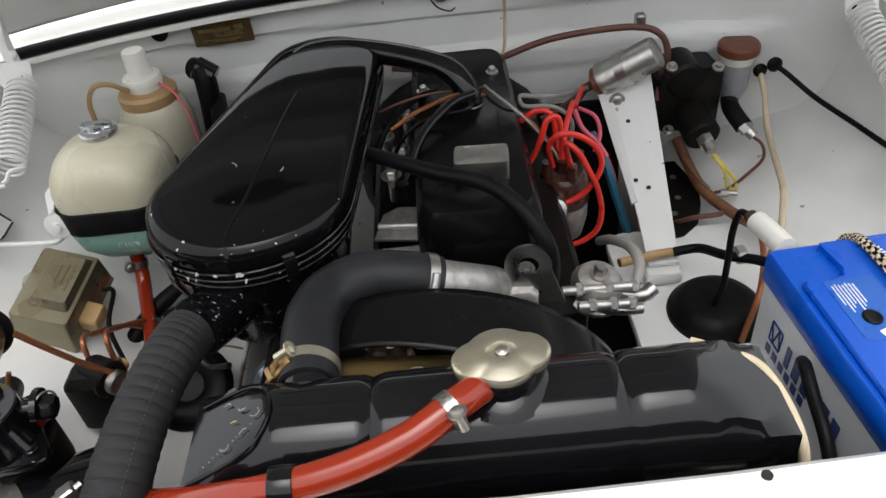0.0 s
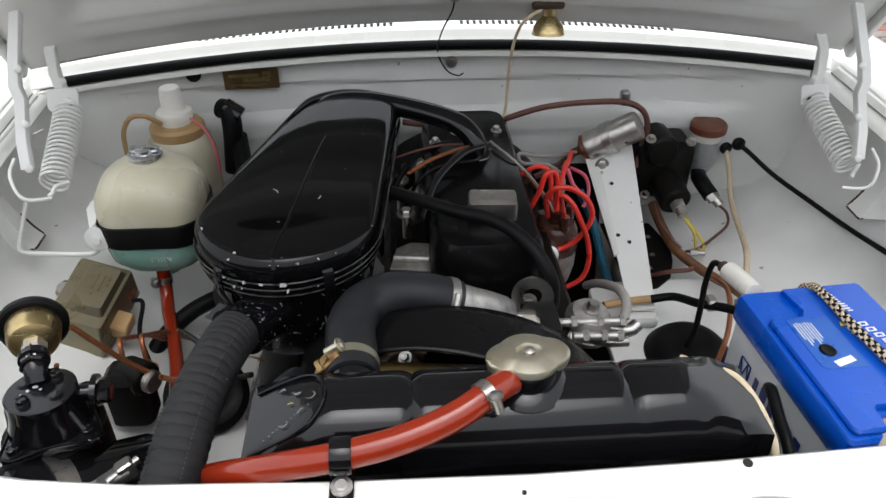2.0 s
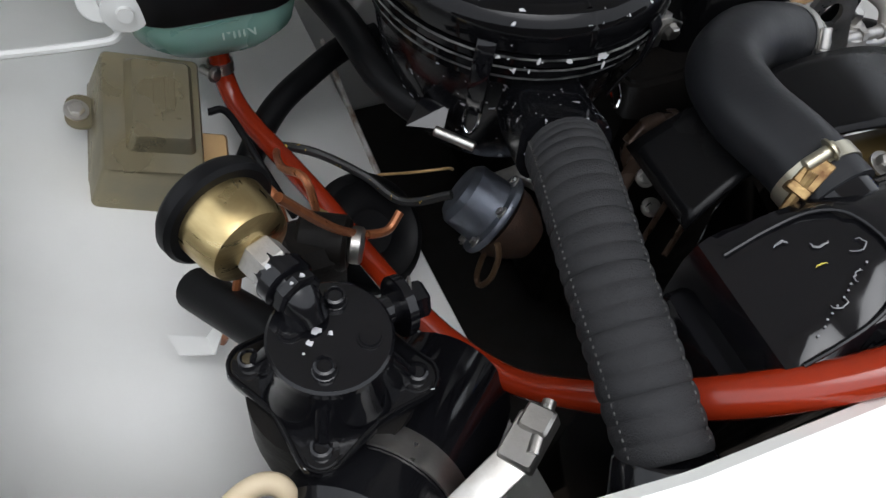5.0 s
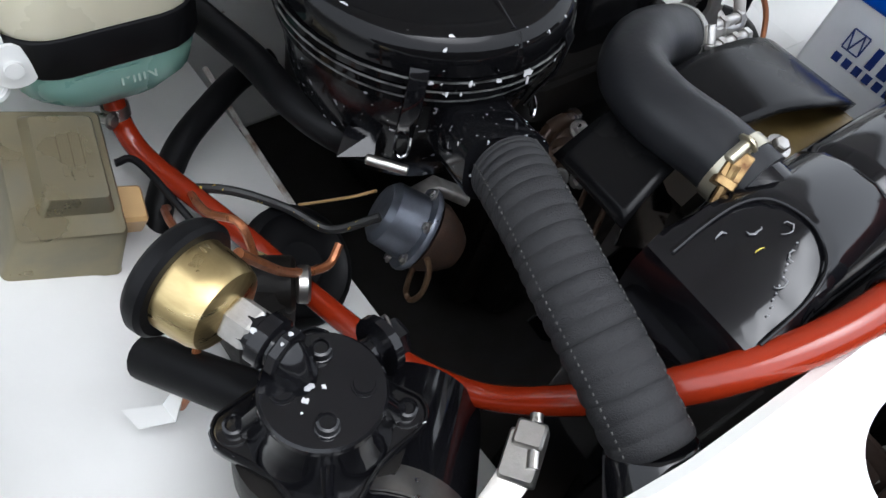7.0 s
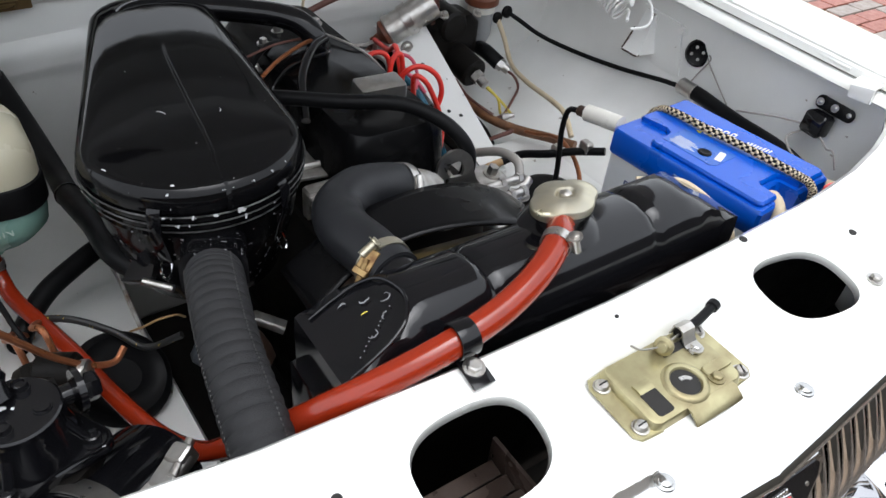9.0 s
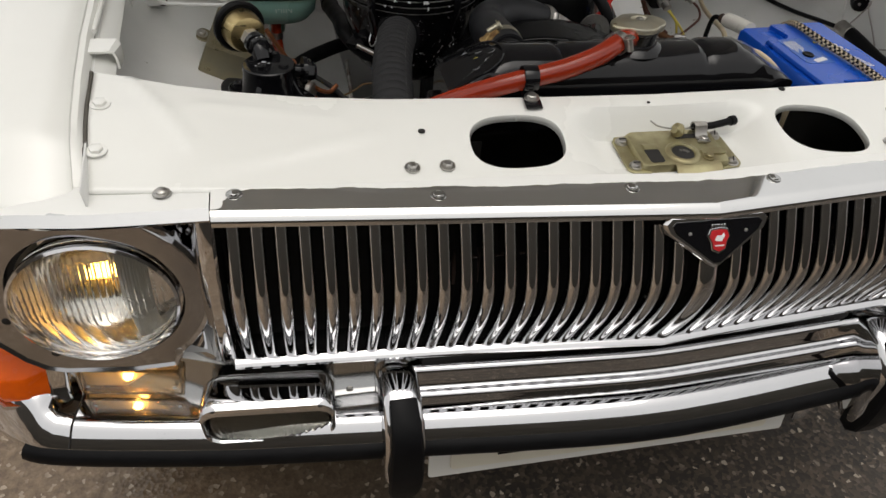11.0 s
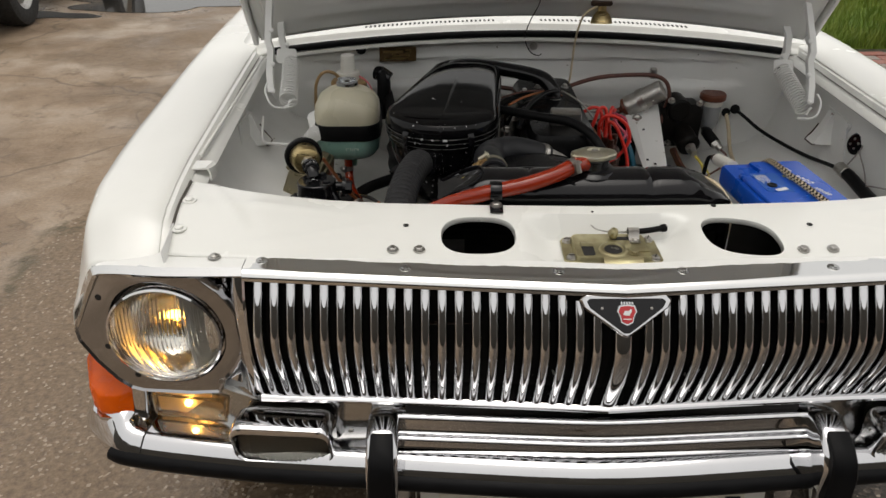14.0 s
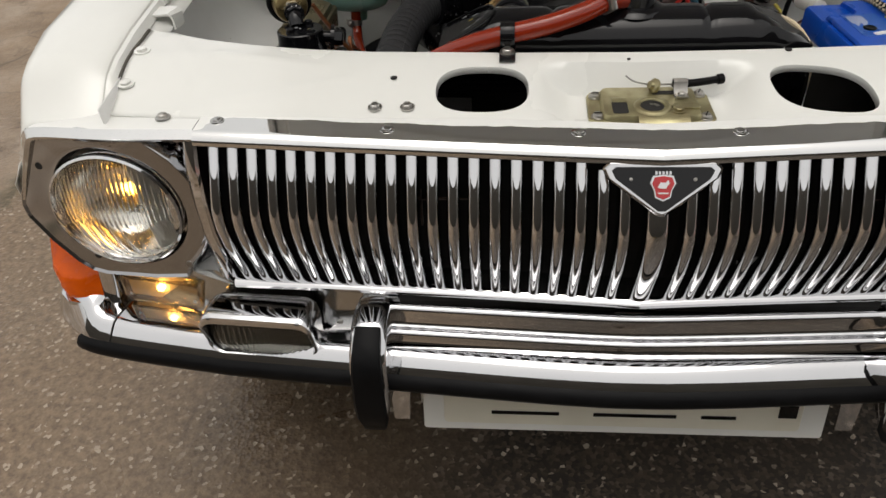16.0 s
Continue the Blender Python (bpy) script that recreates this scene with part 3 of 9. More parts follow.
def rise(y):
    return curve_at([(0.1, -0.012), (0.3, 0.0), (1.05, 0.030), (2.4, 0.045)], y)


car = thing("car", (0, 0.9, 0), "white saloon car with its bonnet open, wet from rain", "car")

WHEEL_Y = 0.80


def fender(s):
    prof = [(0.628, 0.862), (0.650, 0.866), (0.653, 0.869), (0.660, 0.869), (0.6625, 0.872), (0.666, 0.886), (0.670, 0.8885), (0.70, 0.893), (0.745, 0.895), (0.778, 0.892), (0.793, 0.886), (0.803, 0.874),
            (0.812, 0.852), (0.822, 0.815), (0.830, 0.77), (0.837, 0.71), (0.841, 0.64), (0.841, 0.54), (0.836, 0.42), (0.822, 0.30)]
    ys = [0.128, 0.140, 0.150, 0.162, 0.174, 0.188, 0.20, 0.214, 0.23, 0.26, 0.30] + [0.30 + 0.05 * k for k in range(1, 25)] + [1.7, 1.95, 2.3]
    bm = B()
    rings = []
    for y in ys:
        base = curve_at([(0.128, 0.74), (0.15, 0.79), (0.20, 0.86), (0.30, 0.95), (0.50, 1.0)], y)
        drop = curve_at([(0.128, -0.050), (0.150, -0.041), (0.174, -0.026), (0.188, -0.0165), (0.20, -0.0105), (0.214, -0.0065), (0.23, -0.004), (0.30, 0.0)], y)
        arch = 0.35 + math.sqrt(max(0.0, 0.37 ** 2 - (y - WHEEL_Y) ** 2)) if abs(y - WHEEL_Y) < 0.37 else 0.0
        low = curve_at([(0.12, 0.47), (0.30, 0.42), (0.45, 0.30)], y)
        ring = []
        for k, (x, z) in enumerate(prof):
            fac = base + (1 - base) * max(0.0, min(1.0, (0.85 - z) / 0.22))
            xo = x if x < 0.671 else 0.671 + (x - 0.671) * fac
            if k < 4:
                zz = z + drop * 0.62 + rise(y)
            else:
                zz = max(z, arch, low) if z < 0.75 else z + drop * max(0.0, min(1.0, (z - 0.75) / 0.1)) + rise(y)
            back = 0.085 * max(0.0, min(1.0, (0.735 - z) / 0.09)) * max(0.0, 1 - (y - 0.128) / 0.20)
            ring.append(bm.verts.new((mid(y) + s * xo, y + back, zz)))
        rings.append(ring)
    for a, b in zip(rings, rings[1:]):
        for k in range(len(prof) - 1):
            bm.faces.new((a[k], a[k + 1], b[k + 1], b[k]))
    return thicken(part("fender", bm, PAINT, car, "white front wing with a rolled gutter edge"), 0.002, -1)


fender(-1)
fender(1)


def hump(x, c, w):
    return math.exp(-((x - c) / w) ** 2)


def seg_dist(px, py, a, b):
    ax, ay, bx, by = *a, *b
    t = max(0, min(1, ((px - ax) * (bx - ax) + (py - ay) * (by - ay)) / ((bx - ax) ** 2 + (by - ay) ** 2)))
    return math.hypot(px - ax - t * (bx - ax), py - ay - t * (by - ay))


def smooth01(t):
    t = max(0.0, min(1.0, t))
    return t * t * (3 - 2 * t)


def panel_z(x, y):
    z = 0.8365 + 0.034 * smooth01((y - 0.11) / 0.15)
    for sx in (-1, 1):
        z += 0.0028 * hump(seg_dist(x, y, (sx * 0.628, 0.318), (sx * 0.555, 0.20)), 0, 0.008)
        z += 0.0022 * hump(seg_dist(x, y, (sx * 0.545, 0.255), (sx * 0.40, 0.22)), 0, 0.008)
        z += 0.0018 * hump(seg_dist(x, y, (sx * 0.53, 0.165), (sx * 0.36, 0.20)), 0, 0.008)
    r = smooth01((0.135 - abs(x)) / 0.05) * smooth01((0.225 - y) / 0.022)
    return lerp(z, 0.8282, r)


RIM = [(0.0, 0.246), (0.16, 0.249), (0.33, 0.256), (0.42, 0.267), (0.50, 0.285), (0.56, 0.304), (0.61, 0.326), (0.66, 0.345)]
OVALS = [(-0.198, 0.181, 0.056, 0.037, 0.0), (0.197, 0.177, 0.056, 0.036, 0.12)]


def front_panel():
    bm = B()
    nx, ny = 156, 22

    def f(u, v):
        xh = lerp(-0.652, 0.652, u)
        y0 = 0.112 + 0.028 * (abs(xh) / 0.6) ** 1.4
        if v > 0.93:
            y = curve_at(RIM, abs(xh)) + 0.003
            x = xh + mid(y)
            return V((x, y, panel_z(x, y - 0.004) - (v - 0.93) / 0.07 * 0.018))
        y = lerp(y0, curve_at(RIM, abs(xh)), v / 0.93)
        x = xh + mid(y)
        return V((x, y, panel_z(x, y)))
    grid(bm, nx, ny, f)
    bmesh.ops.remove_doubles(bm, verts=bm.verts, dist=0.0002)
    for cx, cy, rx, ry, lean in OVALS:
        def val(p):
            u = (p.x - cx) / rx
            v = (p.y - cy + lean * (p.x - cx)) / ry
            return (abs(u + 0.9 * lean * v) ** 2.6 + abs(v) ** 2.6) ** (1 / 2.6)
        bmesh.ops.delete(bm, geom=[fc for fc in bm.faces if val(fc.calc_center_median()) < 1], context="FACES")
        rim = [v for v in bm.verts if v.is_boundary and val(v.co) < 1.5]
        for v in rim:
            k = val(v.co)
            v.co.x, v.co.y = cx + (v.co.x - cx) / k, cy + (v.co.y - cy) / k
            v.co.z = panel_z(v.co.x, v.co.y)
        edges = [e for e in bm.edges if e.is_boundary and all(w in rim for w in e.verts)]
        ret = bmesh.ops.extrude_edge_only(bm, edges=edges)
        for g in ret["geom"]:
            if isinstance(g, bmesh.types.BMVert):
                g.co.x, g.co.y, g.co.z = cx + (g.co.x - cx) * 0.97, cy + (g.co.y - cy) * 0.95, g.co.z - 0.008
    return thicken(part("front_panel", bm, PAINT, car, "white front cross panel with two oval openings"), 0.0015)


front_panel()

# dark line painted in for the shadow gap along the wing lip
for s in (-1, 1):
    bm = B()
    tube(bm, [(mid(y) + s * 0.6525, y, panel_z(mid(y) + s * 0.6525, y) + 0.0008) for y in (0.142, 0.18, 0.22, 0.26, 0.30, 0.335)], 0.0022, 6, 3)
    part("panel_gap_line", bm, SEAMDARK, car, "dark line for the shadow gap between wing and front panel")
BOLTS = [(-0.650, 0.263), (-0.648, 0.194), (-0.325, 0.152), (-0.286, 0.152), (0.280, 0.150), (0.324, 0.151), (0.628, 0.260), (0.626, 0.190)]
for x, y in BOLTS:
    bm = B()
    big = abs(x) > 0.6
    hexbolt(bm, (x, y, panel_z(x, y) + 0.0005), (0, -0.1, 1), 0.0072 if big else 0.0058, 0.006)
    part("bolt", bm, PAINT if big else STEEL, car, "" if big else "bare steel bolt with toothed washer")
for x, y in ((-0.307, 0.20), (0.307, 0.20), (0.172, 0.243), (-0.02, 0.228)):
    bm = B()
    r = 0.0042 if abs(x) > 0.1 else 0.002
    lathe(bm, [(r, 0), (r, 0.0012), (r * 0.7, 0.0013)], Matrix.Translation((x, y, panel_z(x, y) + 0.0002)), 14)
    part("drain_hole", bm, DARK, car)


# inner wings, firewall, cowl
def inner_wing(s):
    if s < 0:
        prof = [(0.652, 0.868), (0.650, 0.845), (0.645, 0.80), (0.625, 0.765), (0.585, 0.735), (0.545, 0.717), (0.50, 0.698), (0.45, 0.672), (0.41, 0.648), (0.36, 0.620), (0.300, 0.602), (0.296, 0.592), (0.296, 0.34)]
    else:
        prof = [(0.652, 0.868), (0.650, 0.845), (0.648, 0.80), (0.645, 0.755), (0.632, 0.705), (0.595, 0.665), (0.53, 0.640), (0.46, 0.622), (0.40, 0.605), (0.36, 0.56), (0.35, 0.48), (0.35, 0.34)]
    bm = B()
    ys = [0.125 + 0.975 * k / 44 for k in range(45)]
    rings = []
    for y in ys:
        ring = []
        for k, (x, z) in enumerate(prof):
            zz = z + (rise(y) if z > 0.8 else 0)
            lower = smooth01((0.46 - y) / 0.2)
            if 2 < k < 9 + (2 if s < 0 else 0):
                zz -= 0.13 * lower * (1 if s < 0 else 1)
                x = x + 0.01 * lower
            swell = 0.012 * hump(y, 0.62, 0.03) + 0.010 * hump(y, 0.87, 0.025)
            if 1 < k < 7:
                zz += swell * (0.6 if s > 0 else 0.35)
            ring.append(bm.verts.new((mid(y) + s * x, y, zz)))
        rings.append(ring)
    for a, b in zip(rings, rings[1:]):
        for k in range(len(prof) - 1):
            bm.faces.new((a[k], a[k + 1], b[k + 1], b[k]))
    return thicken(part("inner_wing", bm, BAY, car, "white inner wing panel with dust and water marks"), 0.002, 0)


inner_wing(-1)
inner_wing(1)


def firewall():
    bm = B()

    def f(u, v):
        x = lerp(-0.66, 0.66, u)
        z = lerp(0.918, 0.30, v) - 0.028 * (x / 0.6) ** 2 * (1 - v)
        y = 1.085 - 0.05 * abs(x / 0.62) ** 3
        if z < 0.62:
            y -= (0.62 - z) * 0.2
        bead = smooth01((z - 0.812) / 0.006) * smooth01((0.872 - z) / 0.006) * smooth01((0.56 - abs(x)) / 0.02)
        y += 0.010 * bead
        y -= 0.006 * smooth01((z - 0.765) / 0.006) * smooth01((0.808 - z) / 0.006) * smooth01((0.50 - abs(x - 0.02)) / 0.02)
        return V((x + mid(1.0), y, z))
    grid(bm, 80, 80, f)
    return thicken(part("firewall", bm, BAY, car, "white pressed firewall with long horizontal beads"), 0.002, 1)


firewall()


def seal_y(x):
    return 1.072 - 0.046 * (abs(x) / 0.61) ** 2


def cowl():
    bm = B()

    def f(u, v):
        x = lerp(-0.70, 0.70, u)
        d = curve_at([(0.0, 0.0), (0.25, 0.012), (0.5, 0.018), (0.6, 0.030), (1.0, 0.45)], v)
        z = curve_at([(0.0, 0.932), (0.25, 0.946), (0.5, 0.957), (0.6, 0.9595), (1.0, 0.99)], v)
        return V((x + mid(1.0), seal_y(x) + d, z - 0.030 * (x / 0.61) ** 2 * (1 - 0.5 * max(0.0, v - 0.6) / 0.4)))
    grid(bm, 60, 20, f)
    ob = thicken(part("cowl", bm, PAINT, car, "white cowl top with a row of air slots"), 0.003, 0)
    bm = B()
    box(bm, (0, 0, 0), (0.0055, 0.016, 0.004), 0.001)
    first = None
    for k in range(74):
        x = -0.40 + 0.80 * k / 73
        if abs(x + 0.02) < 0.055:
            continue
        if first is None:
            first = part("air_slot", bm, DARK, ob)
            o = first
        else:
            o = first.copy()
            scene.collection.objects.link(o)
        o.matrix_basis = pose(x + mid(1.0), seal_y(x) + 0.040, 0.9603 - 0.029 * (x / 0.61) ** 2, 4)
    return ob


cowl()
bm = B()
sweep(bm, [(x + mid(1.0), seal_y(x) - 0.008, 0.926 - 0.030 * (x / 0.61) ** 2) for x in np.linspace(-0.655, 0.625, 50)], [(0.004, 0.004), (-0.004, 0.004), (-0.005, -0.004), (0.005, -0.004)])
part("cowl_edge", bm, PAINT, car, "white folded lip of the cowl")
bm = B()
sweep(bm, [(x + mid(1.0), seal_y(x) - 0.004, 0.9385 - 0.030 * (x / 0.61) ** 2) for x in np.linspace(-0.622, 0.640, 60)], circle(0.0085, 10))
seal = tagged(part("cowl_seal", bm, RUBBER), "black rubber weather strip along the cowl", "rubber seal")

# added unseen panels that close the shell behind the firewall and block light
bm = B()
grid(bm, 12, 6, lambda u, v: V((lerp(-0.80, 0.80, u), lerp(1.40, 2.3, v), 1.0 + 0.01 * v)))
thicken(part("light_block_deck", bm, PAINT, car), 0.01)
bm = B()
grid(bm, 12, 6, lambda u, v: V((lerp(-0.86, 0.86, u), 2.3, lerp(0.3, 1.0, v))))
thicken(part("light_block_back", bm, PAINT, car), 0.01)
# added near-black sheets that keep the bay floor and oval openings dark
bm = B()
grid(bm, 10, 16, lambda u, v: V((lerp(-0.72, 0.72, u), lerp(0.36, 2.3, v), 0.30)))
thicken(part("dark_floor_sheet", bm, DARK, car), 0.004)
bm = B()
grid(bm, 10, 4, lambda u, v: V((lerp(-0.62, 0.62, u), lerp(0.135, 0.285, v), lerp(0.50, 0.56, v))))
thicken(part("opening_dark_sheet", bm, DARK, car), 0.004)
# added near-black screens that hide the battery from the oval openings
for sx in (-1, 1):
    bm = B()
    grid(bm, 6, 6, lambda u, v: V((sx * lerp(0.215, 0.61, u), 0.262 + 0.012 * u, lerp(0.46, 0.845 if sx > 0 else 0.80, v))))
    thicken(part("dark_screen", bm, DARK, car, "added near-black screen that keeps the oval opening dark"), 0.003)
for pts, w in (([(-0.22, 0.205, 0.715), (-0.149, 0.178, 0.72), (-0.02, 0.142, 0.725), (0.05, 0.125, 0.725)], 0.022), ([(-0.095, 0.163, 0.718), (-0.085, 0.135, 0.70), (-0.08, 0.12, 0.66)], 0.018), ([(-0.035, 0.128, 0.74), (-0.075, 0.120, 0.69), (-0.11, 0.115, 0.64)], 0.010)):
    for sx in (1, -1):
        bm = B()
        sweep(bm, [(sx * x, y, z) for x, y, z in pts], rounded(w, 0.004, 0.001, 2))
        part("grille_brace", bm, BAY, car, "white sheet brace behind the grille")


SLATM = material("brown_dirty_steel", (0.075, 0.050, 0.040), 0.30, 0.3, second=(0.15, 0.11, 0.09), scale=40, amount=0.8, bump=0.2)
for cx in (-0.198, 0.197):
    ac = thing("duct_louvre", (cx, 0.17, 0.72), "dirty brown louvre slats below an oval opening", "louvre", "front louvres")
    for k in range(6):
        y = 0.128 + 0.021 * k
        bm = B()
        box(bm, (0, 0, 0), (0.150, 0.016, 0.003), 0.001, pose(cx, y, 0.735 - 0.004 * k, 14))
        part("slat", bm, SLATM, ac)
    for q in (-0.077, 0.077):
        bm = B()
        box(bm, (cx + q, 0.181, 0.720), (0.004, 0.13, 0.05), 0.001)
        part("side_plate", bm, SLATM, ac)


def wheel(s):
    m = pose(s * 0.73, WHEEL_Y, 0.33, 0, 90, 0)
    bm = B()
    lathe(bm, [(0.20, -0.085), (0.27, -0.093), (0.315, -0.08), (0.33, -0.055), (0.33, 0.055), (0.315, 0.08), (0.27, 0.093), (0.20, 0.085)], m, 48, False)
    w = part("wheel", bm, TYRE, car)
    bm = B()
    lathe(bm, [(0.0, 0.03), (0.08, 0.04), (0.10, 0.02), (0.17, 0.03), (0.19, 0.07), (0.205, 0.085), (0.205, -0.085), (0.0, -0.06)], m, 40, False)
    part("rim", bm, STEEL, w, "dull steel rim")


wheel(-1)
wheel(1)


# ---- the open bonnet ----
def bonnet():
    th = radians(52)
    along, norm = V((0, -math.cos(th), math.sin(th))), V((0, -math.sin(th), -math.cos(th)))
    root = V((-0.028, 1.053, 0.985))
    L, W = 1.16, 0.662
    b = thing("bonnet", root, "open white bonnet with a pressed grey-white inner frame", "car bonnet")

    def at(x, d, lift):
        return root + V((x, -0.046 * (x / 0.61) ** 2 * (1 - d / L), -0.012 * (x / 0.6) ** 2 - 0.028 * (x / 0.61) ** 2 * (1 - d / L))) + along * d + norm * lift

    def inner(u, v):
        x, d = lerp(-W, W, u) * 0.985, v * L
        step = 0.020 * smooth01((d - 0.018) / 0.012) * smooth01((L - 0.02 - d) / 0.012) * smooth01((W - 0.03 - abs(x)) / 0.012)
        cut = smooth01((d - 0.115) / 0.02) * smooth01((1.0 - d) / 0.02) * smooth01((0.55 - 0.5 * max(0, d - 0.3) * 0 - abs(x)) / 0.03)
        bead = hump(d, 0.082, 0.010) * smooth01((0.55 - abs(x)) / 0.03)
        ring = 0.007 * hump(math.hypot(max(0, abs(x) - 0.12) / 0.30, (d - 0.36) / 0.16), 1.0, 0.12)
        return at(x, d, step - 0.014 * cut + 0.005 * bead + ring)
    bm = B()
    grid(bm, 120, 110, inner)
    thicken(part("inner_panel", bm, UNDER, b, "grey-white pressed inner bonnet panel"), 0.0012, 0)
    bm = B()
    grid(bm, 40, 30, lambda u, v: at(lerp(-W, W, u), v * L, -0.008 - 0.037 * (1 - (2 * u - 1) ** 2) * smooth01(v / 0.3)))
    thicken(part("outer_skin", bm, PAINT, b), 0.0012, 0)
    for s in (-1, 1):
        bm = B()
        sweep(bm, [at(s * W, d, 0.001) for d in np.linspace(0.0, L, 24)], rounded(0.012, 0.024, 0.004, 3))
        part("side_rail", bm, UNDER, b)
        bm = B()
        pts = [(at(s * (0.28 + 0.1 * math.cos(a)), 0.20 + 0.022 * math.sin(a), 0.0075)) for a in np.linspace(0, 2 * math.pi, 30)[:-1]]
        layers(bm, [pts, [p + norm * 0.004 for p in pts]])
        part("frame_hole", bm, DARK, b)


bonnet()


def bonnet_hinge(s):
    """Two flat links, a wire hook and a bracket on the inner wing."""
    mx = mid(0.9)
    low = 0.0 if s < 0 else -0.026
    sx = lambda x: mx + s * (x + (0.0 if s < 0 else 0.012))
    h = thing("hinge_assembly", (sx(0.60), 0.80, 0.80), "white-painted bonnet hinge with two flat links and a wire hook", "hinge", "bonnet hinges")
    flat = [(0.0022, 0.0105), (-0.0022, 0.0105), (-0.0022, -0.0105), (0.0022, -0.0105)]
    strip = [(0.0068, 0.0020), (-0.0068, 0.0020), (-0.0068, -0.0020), (0.0068, -0.0020)]
    for nm, pts in (("front_link", [(0.586, 0.780, 0.882), (0.590, 0.800, 0.915), (0.588, 0.828, 0.962), (0.594, 0.836, 0.978), (0.592, 0.850, 1.005), (0.594, 0.905, 1.060), (0.600, 0.96, 1.105)]),
                    ("rear_link", [(0.575, 0.925, 0.925), (0.584, 0.938, 0.955), (0.586, 0.950, 0.985), (0.578, 0.972, 1.020), (0.560, 1.000, 1.050)])):
        bm = B()
        sweep(bm, [(sx(x), y, z + low) for x, y, z in pts], strip, up=(0, 1, 0.4))
        part(nm, bm, BAY, h)
        bm = B()
        sweep(bm, [(sx(x - 0.0062), y + 0.004, z + low) for x, y, z in pts], rounded(0.003, 0.012, 0.001, 2), up=(0, 1, 0.4))
        part("link_flange", bm, BAY, h)
    bm = B()
    sweep(bm, [(sx(0.612), 0.905, 0.870 + low), (sx(0.604), 0.860, 0.885 + low), (sx(0.596), 0.815, 0.905 + low)], flat, up=(0, 0.3, 1))
    part("short_link", bm, BAY, h)
    bm = B()
    slab(bm, rounded(0.046, 0.034, 0.007, 4), pose(sx(0.571), 0.915, 0.9235 + low, 62, 0, 0), 0.0025, 0.0008)
    part("spring_tab", bm, BAY, h)
    bm = B()
    slab(bm, rounded(0.007, 0.009, 0.003, 3), pose(sx(0.560), 0.9105, 0.9215 + low, 62, 0, 0), 0.0004, 0.0001)
    part("tab_hole", bm, DARK, h)
    bm = B()
    tube(bm, [(sx(0.590), 0.768, 0.905 + low), (sx(0.590), 0.745, 0.895 + low), (sx(0.583), 0.730, 0.883 + low), (sx(0.576), 0.724, 0.872 + low), (sx(0.566), 0.724, 0.866 + low), (sx(0.552), 0.728, 0.864 + low), (sx(0.541), 0.733, 0.863 + low)], 0.0024, 8)
    part("wire_hook", bm, BAY, h)
    for x, y, z in ((0.580, 0.779, 0.885), (0.582, 0.812, 0.935), (0.584, 0.846, 1.000), (0.572, 0.935, 0.945)):
        bm = B()
        lathe(bm, [(0.0058, 0), (0.0054, 0.002), (0.003, 0.0034), (0, 0.0036)], frame_of((sx(x), y - 0.003, z + low), (sx(x), y - 1, z + low + 0.5)), 14)
        part("rivet", bm, BAY, h)
    # bracket on the inner wing
    bm = B()
    slab(bm, [(-0.055, 0.0), (0.03, -0.005), (0.055, -0.09), (-0.01, -0.10), (-0.055, -0.085)], pose(sx(0.640), 0.735, 0.845, 90, 0, 90 * s + 180), 0.004, 0.001)
    part("bracket", bm, BAY, h)
    bm = B()
    layers(bm, [[(sx(x), y, z) for x, y in ring] for z, ring in (
        (0.838, ((0.645, 0.757), (0.645, 0.785), (0.633, 0.783), (0.631, 0.760))),
        (0.806, ((0.645, 0.752), (0.645, 0.788), (0.622, 0.785), (0.619, 0.757))),
        (0.786, ((0.645, 0.747), (0.645, 0.789), (0.611, 0.786), (0.608, 0.753))),
        (0.771, ((0.645, 0.742), (0.645, 0.790), (0.598, 0.786), (0.598, 0.750))))])
    part("gusset", bm, BAY, h, "worn white gusset with bare metal edges")
    # rust-brown slivers that also draw the dark gap and bottom shadow line
    for pts in (((0.621, 0.789, 0.806), (0.613, 0.789, 0.790), (0.599, 0.788, 0.771)), ((0.612, 0.752, 0.7725), (0.598, 0.7515, 0.770), (0.597, 0.770, 0.770), (0.597, 0.786, 0.770))):
        bm = B()
        tube(bm, [(sx(x), y, z) for x, y, z in pts], 0.0016, 6, 3)
        part("rust_and_shade_edge", bm, RUST, h, "rusty edge with its shadow line")
    for y, z in ((0.70, 0.83), (0.76, 0.83), (0.78, 0.76)):
        bm = B()
        hexbolt(bm, (sx(0.640), y, z), (-s, 0, 0.1), 0.006, 0.006)
        part("bolt", bm, BAY, h)
    return h


bonnet_hinge(-1)
bonnet_hinge(1)


def coil_spring(p0, p1):
    sp = thing("bonnet_spring", p1, "thick white-painted coil spring of the bonnet hinge", "coil spring", "bonnet springs")
    m = frame_of(p0, p1)
    h = (V(p1) - V(p0)).length
    turns, seg = 17, 14
    pts = []
    for k in range(turns * seg + 1):
        t = k / (turns * seg)
        a = 2 * math.pi * turns * t
        pts.append(m @ V((0.0185 * math.cos(a), 0.0185 * math.sin(a), 0.016 + (h - 0.030) * t)))
    bm = B()
    sweep(bm, pts, circle(0.0020, 7))
    part("coil", bm, BAY, sp)
    bm = B()
    tube(bm, [pts[0], m @ V((0.006, 0.006, 0.004)), m @ V((0, 0, -0.004)), m @ V((-0.005, 0, -0.010))], 0.0028, 7)
    part("end_hook", bm, BAY, sp)
    bm = B()
    tube(bm, [pts[-1], m @ V((0.006, 0.006, h - 0.004)), m @ V((0, 0, h + 0.003)), m @ V((-0.005, 0, h + 0.008))], 0.0028, 7)
    part("end_hook", bm, BAY, sp)


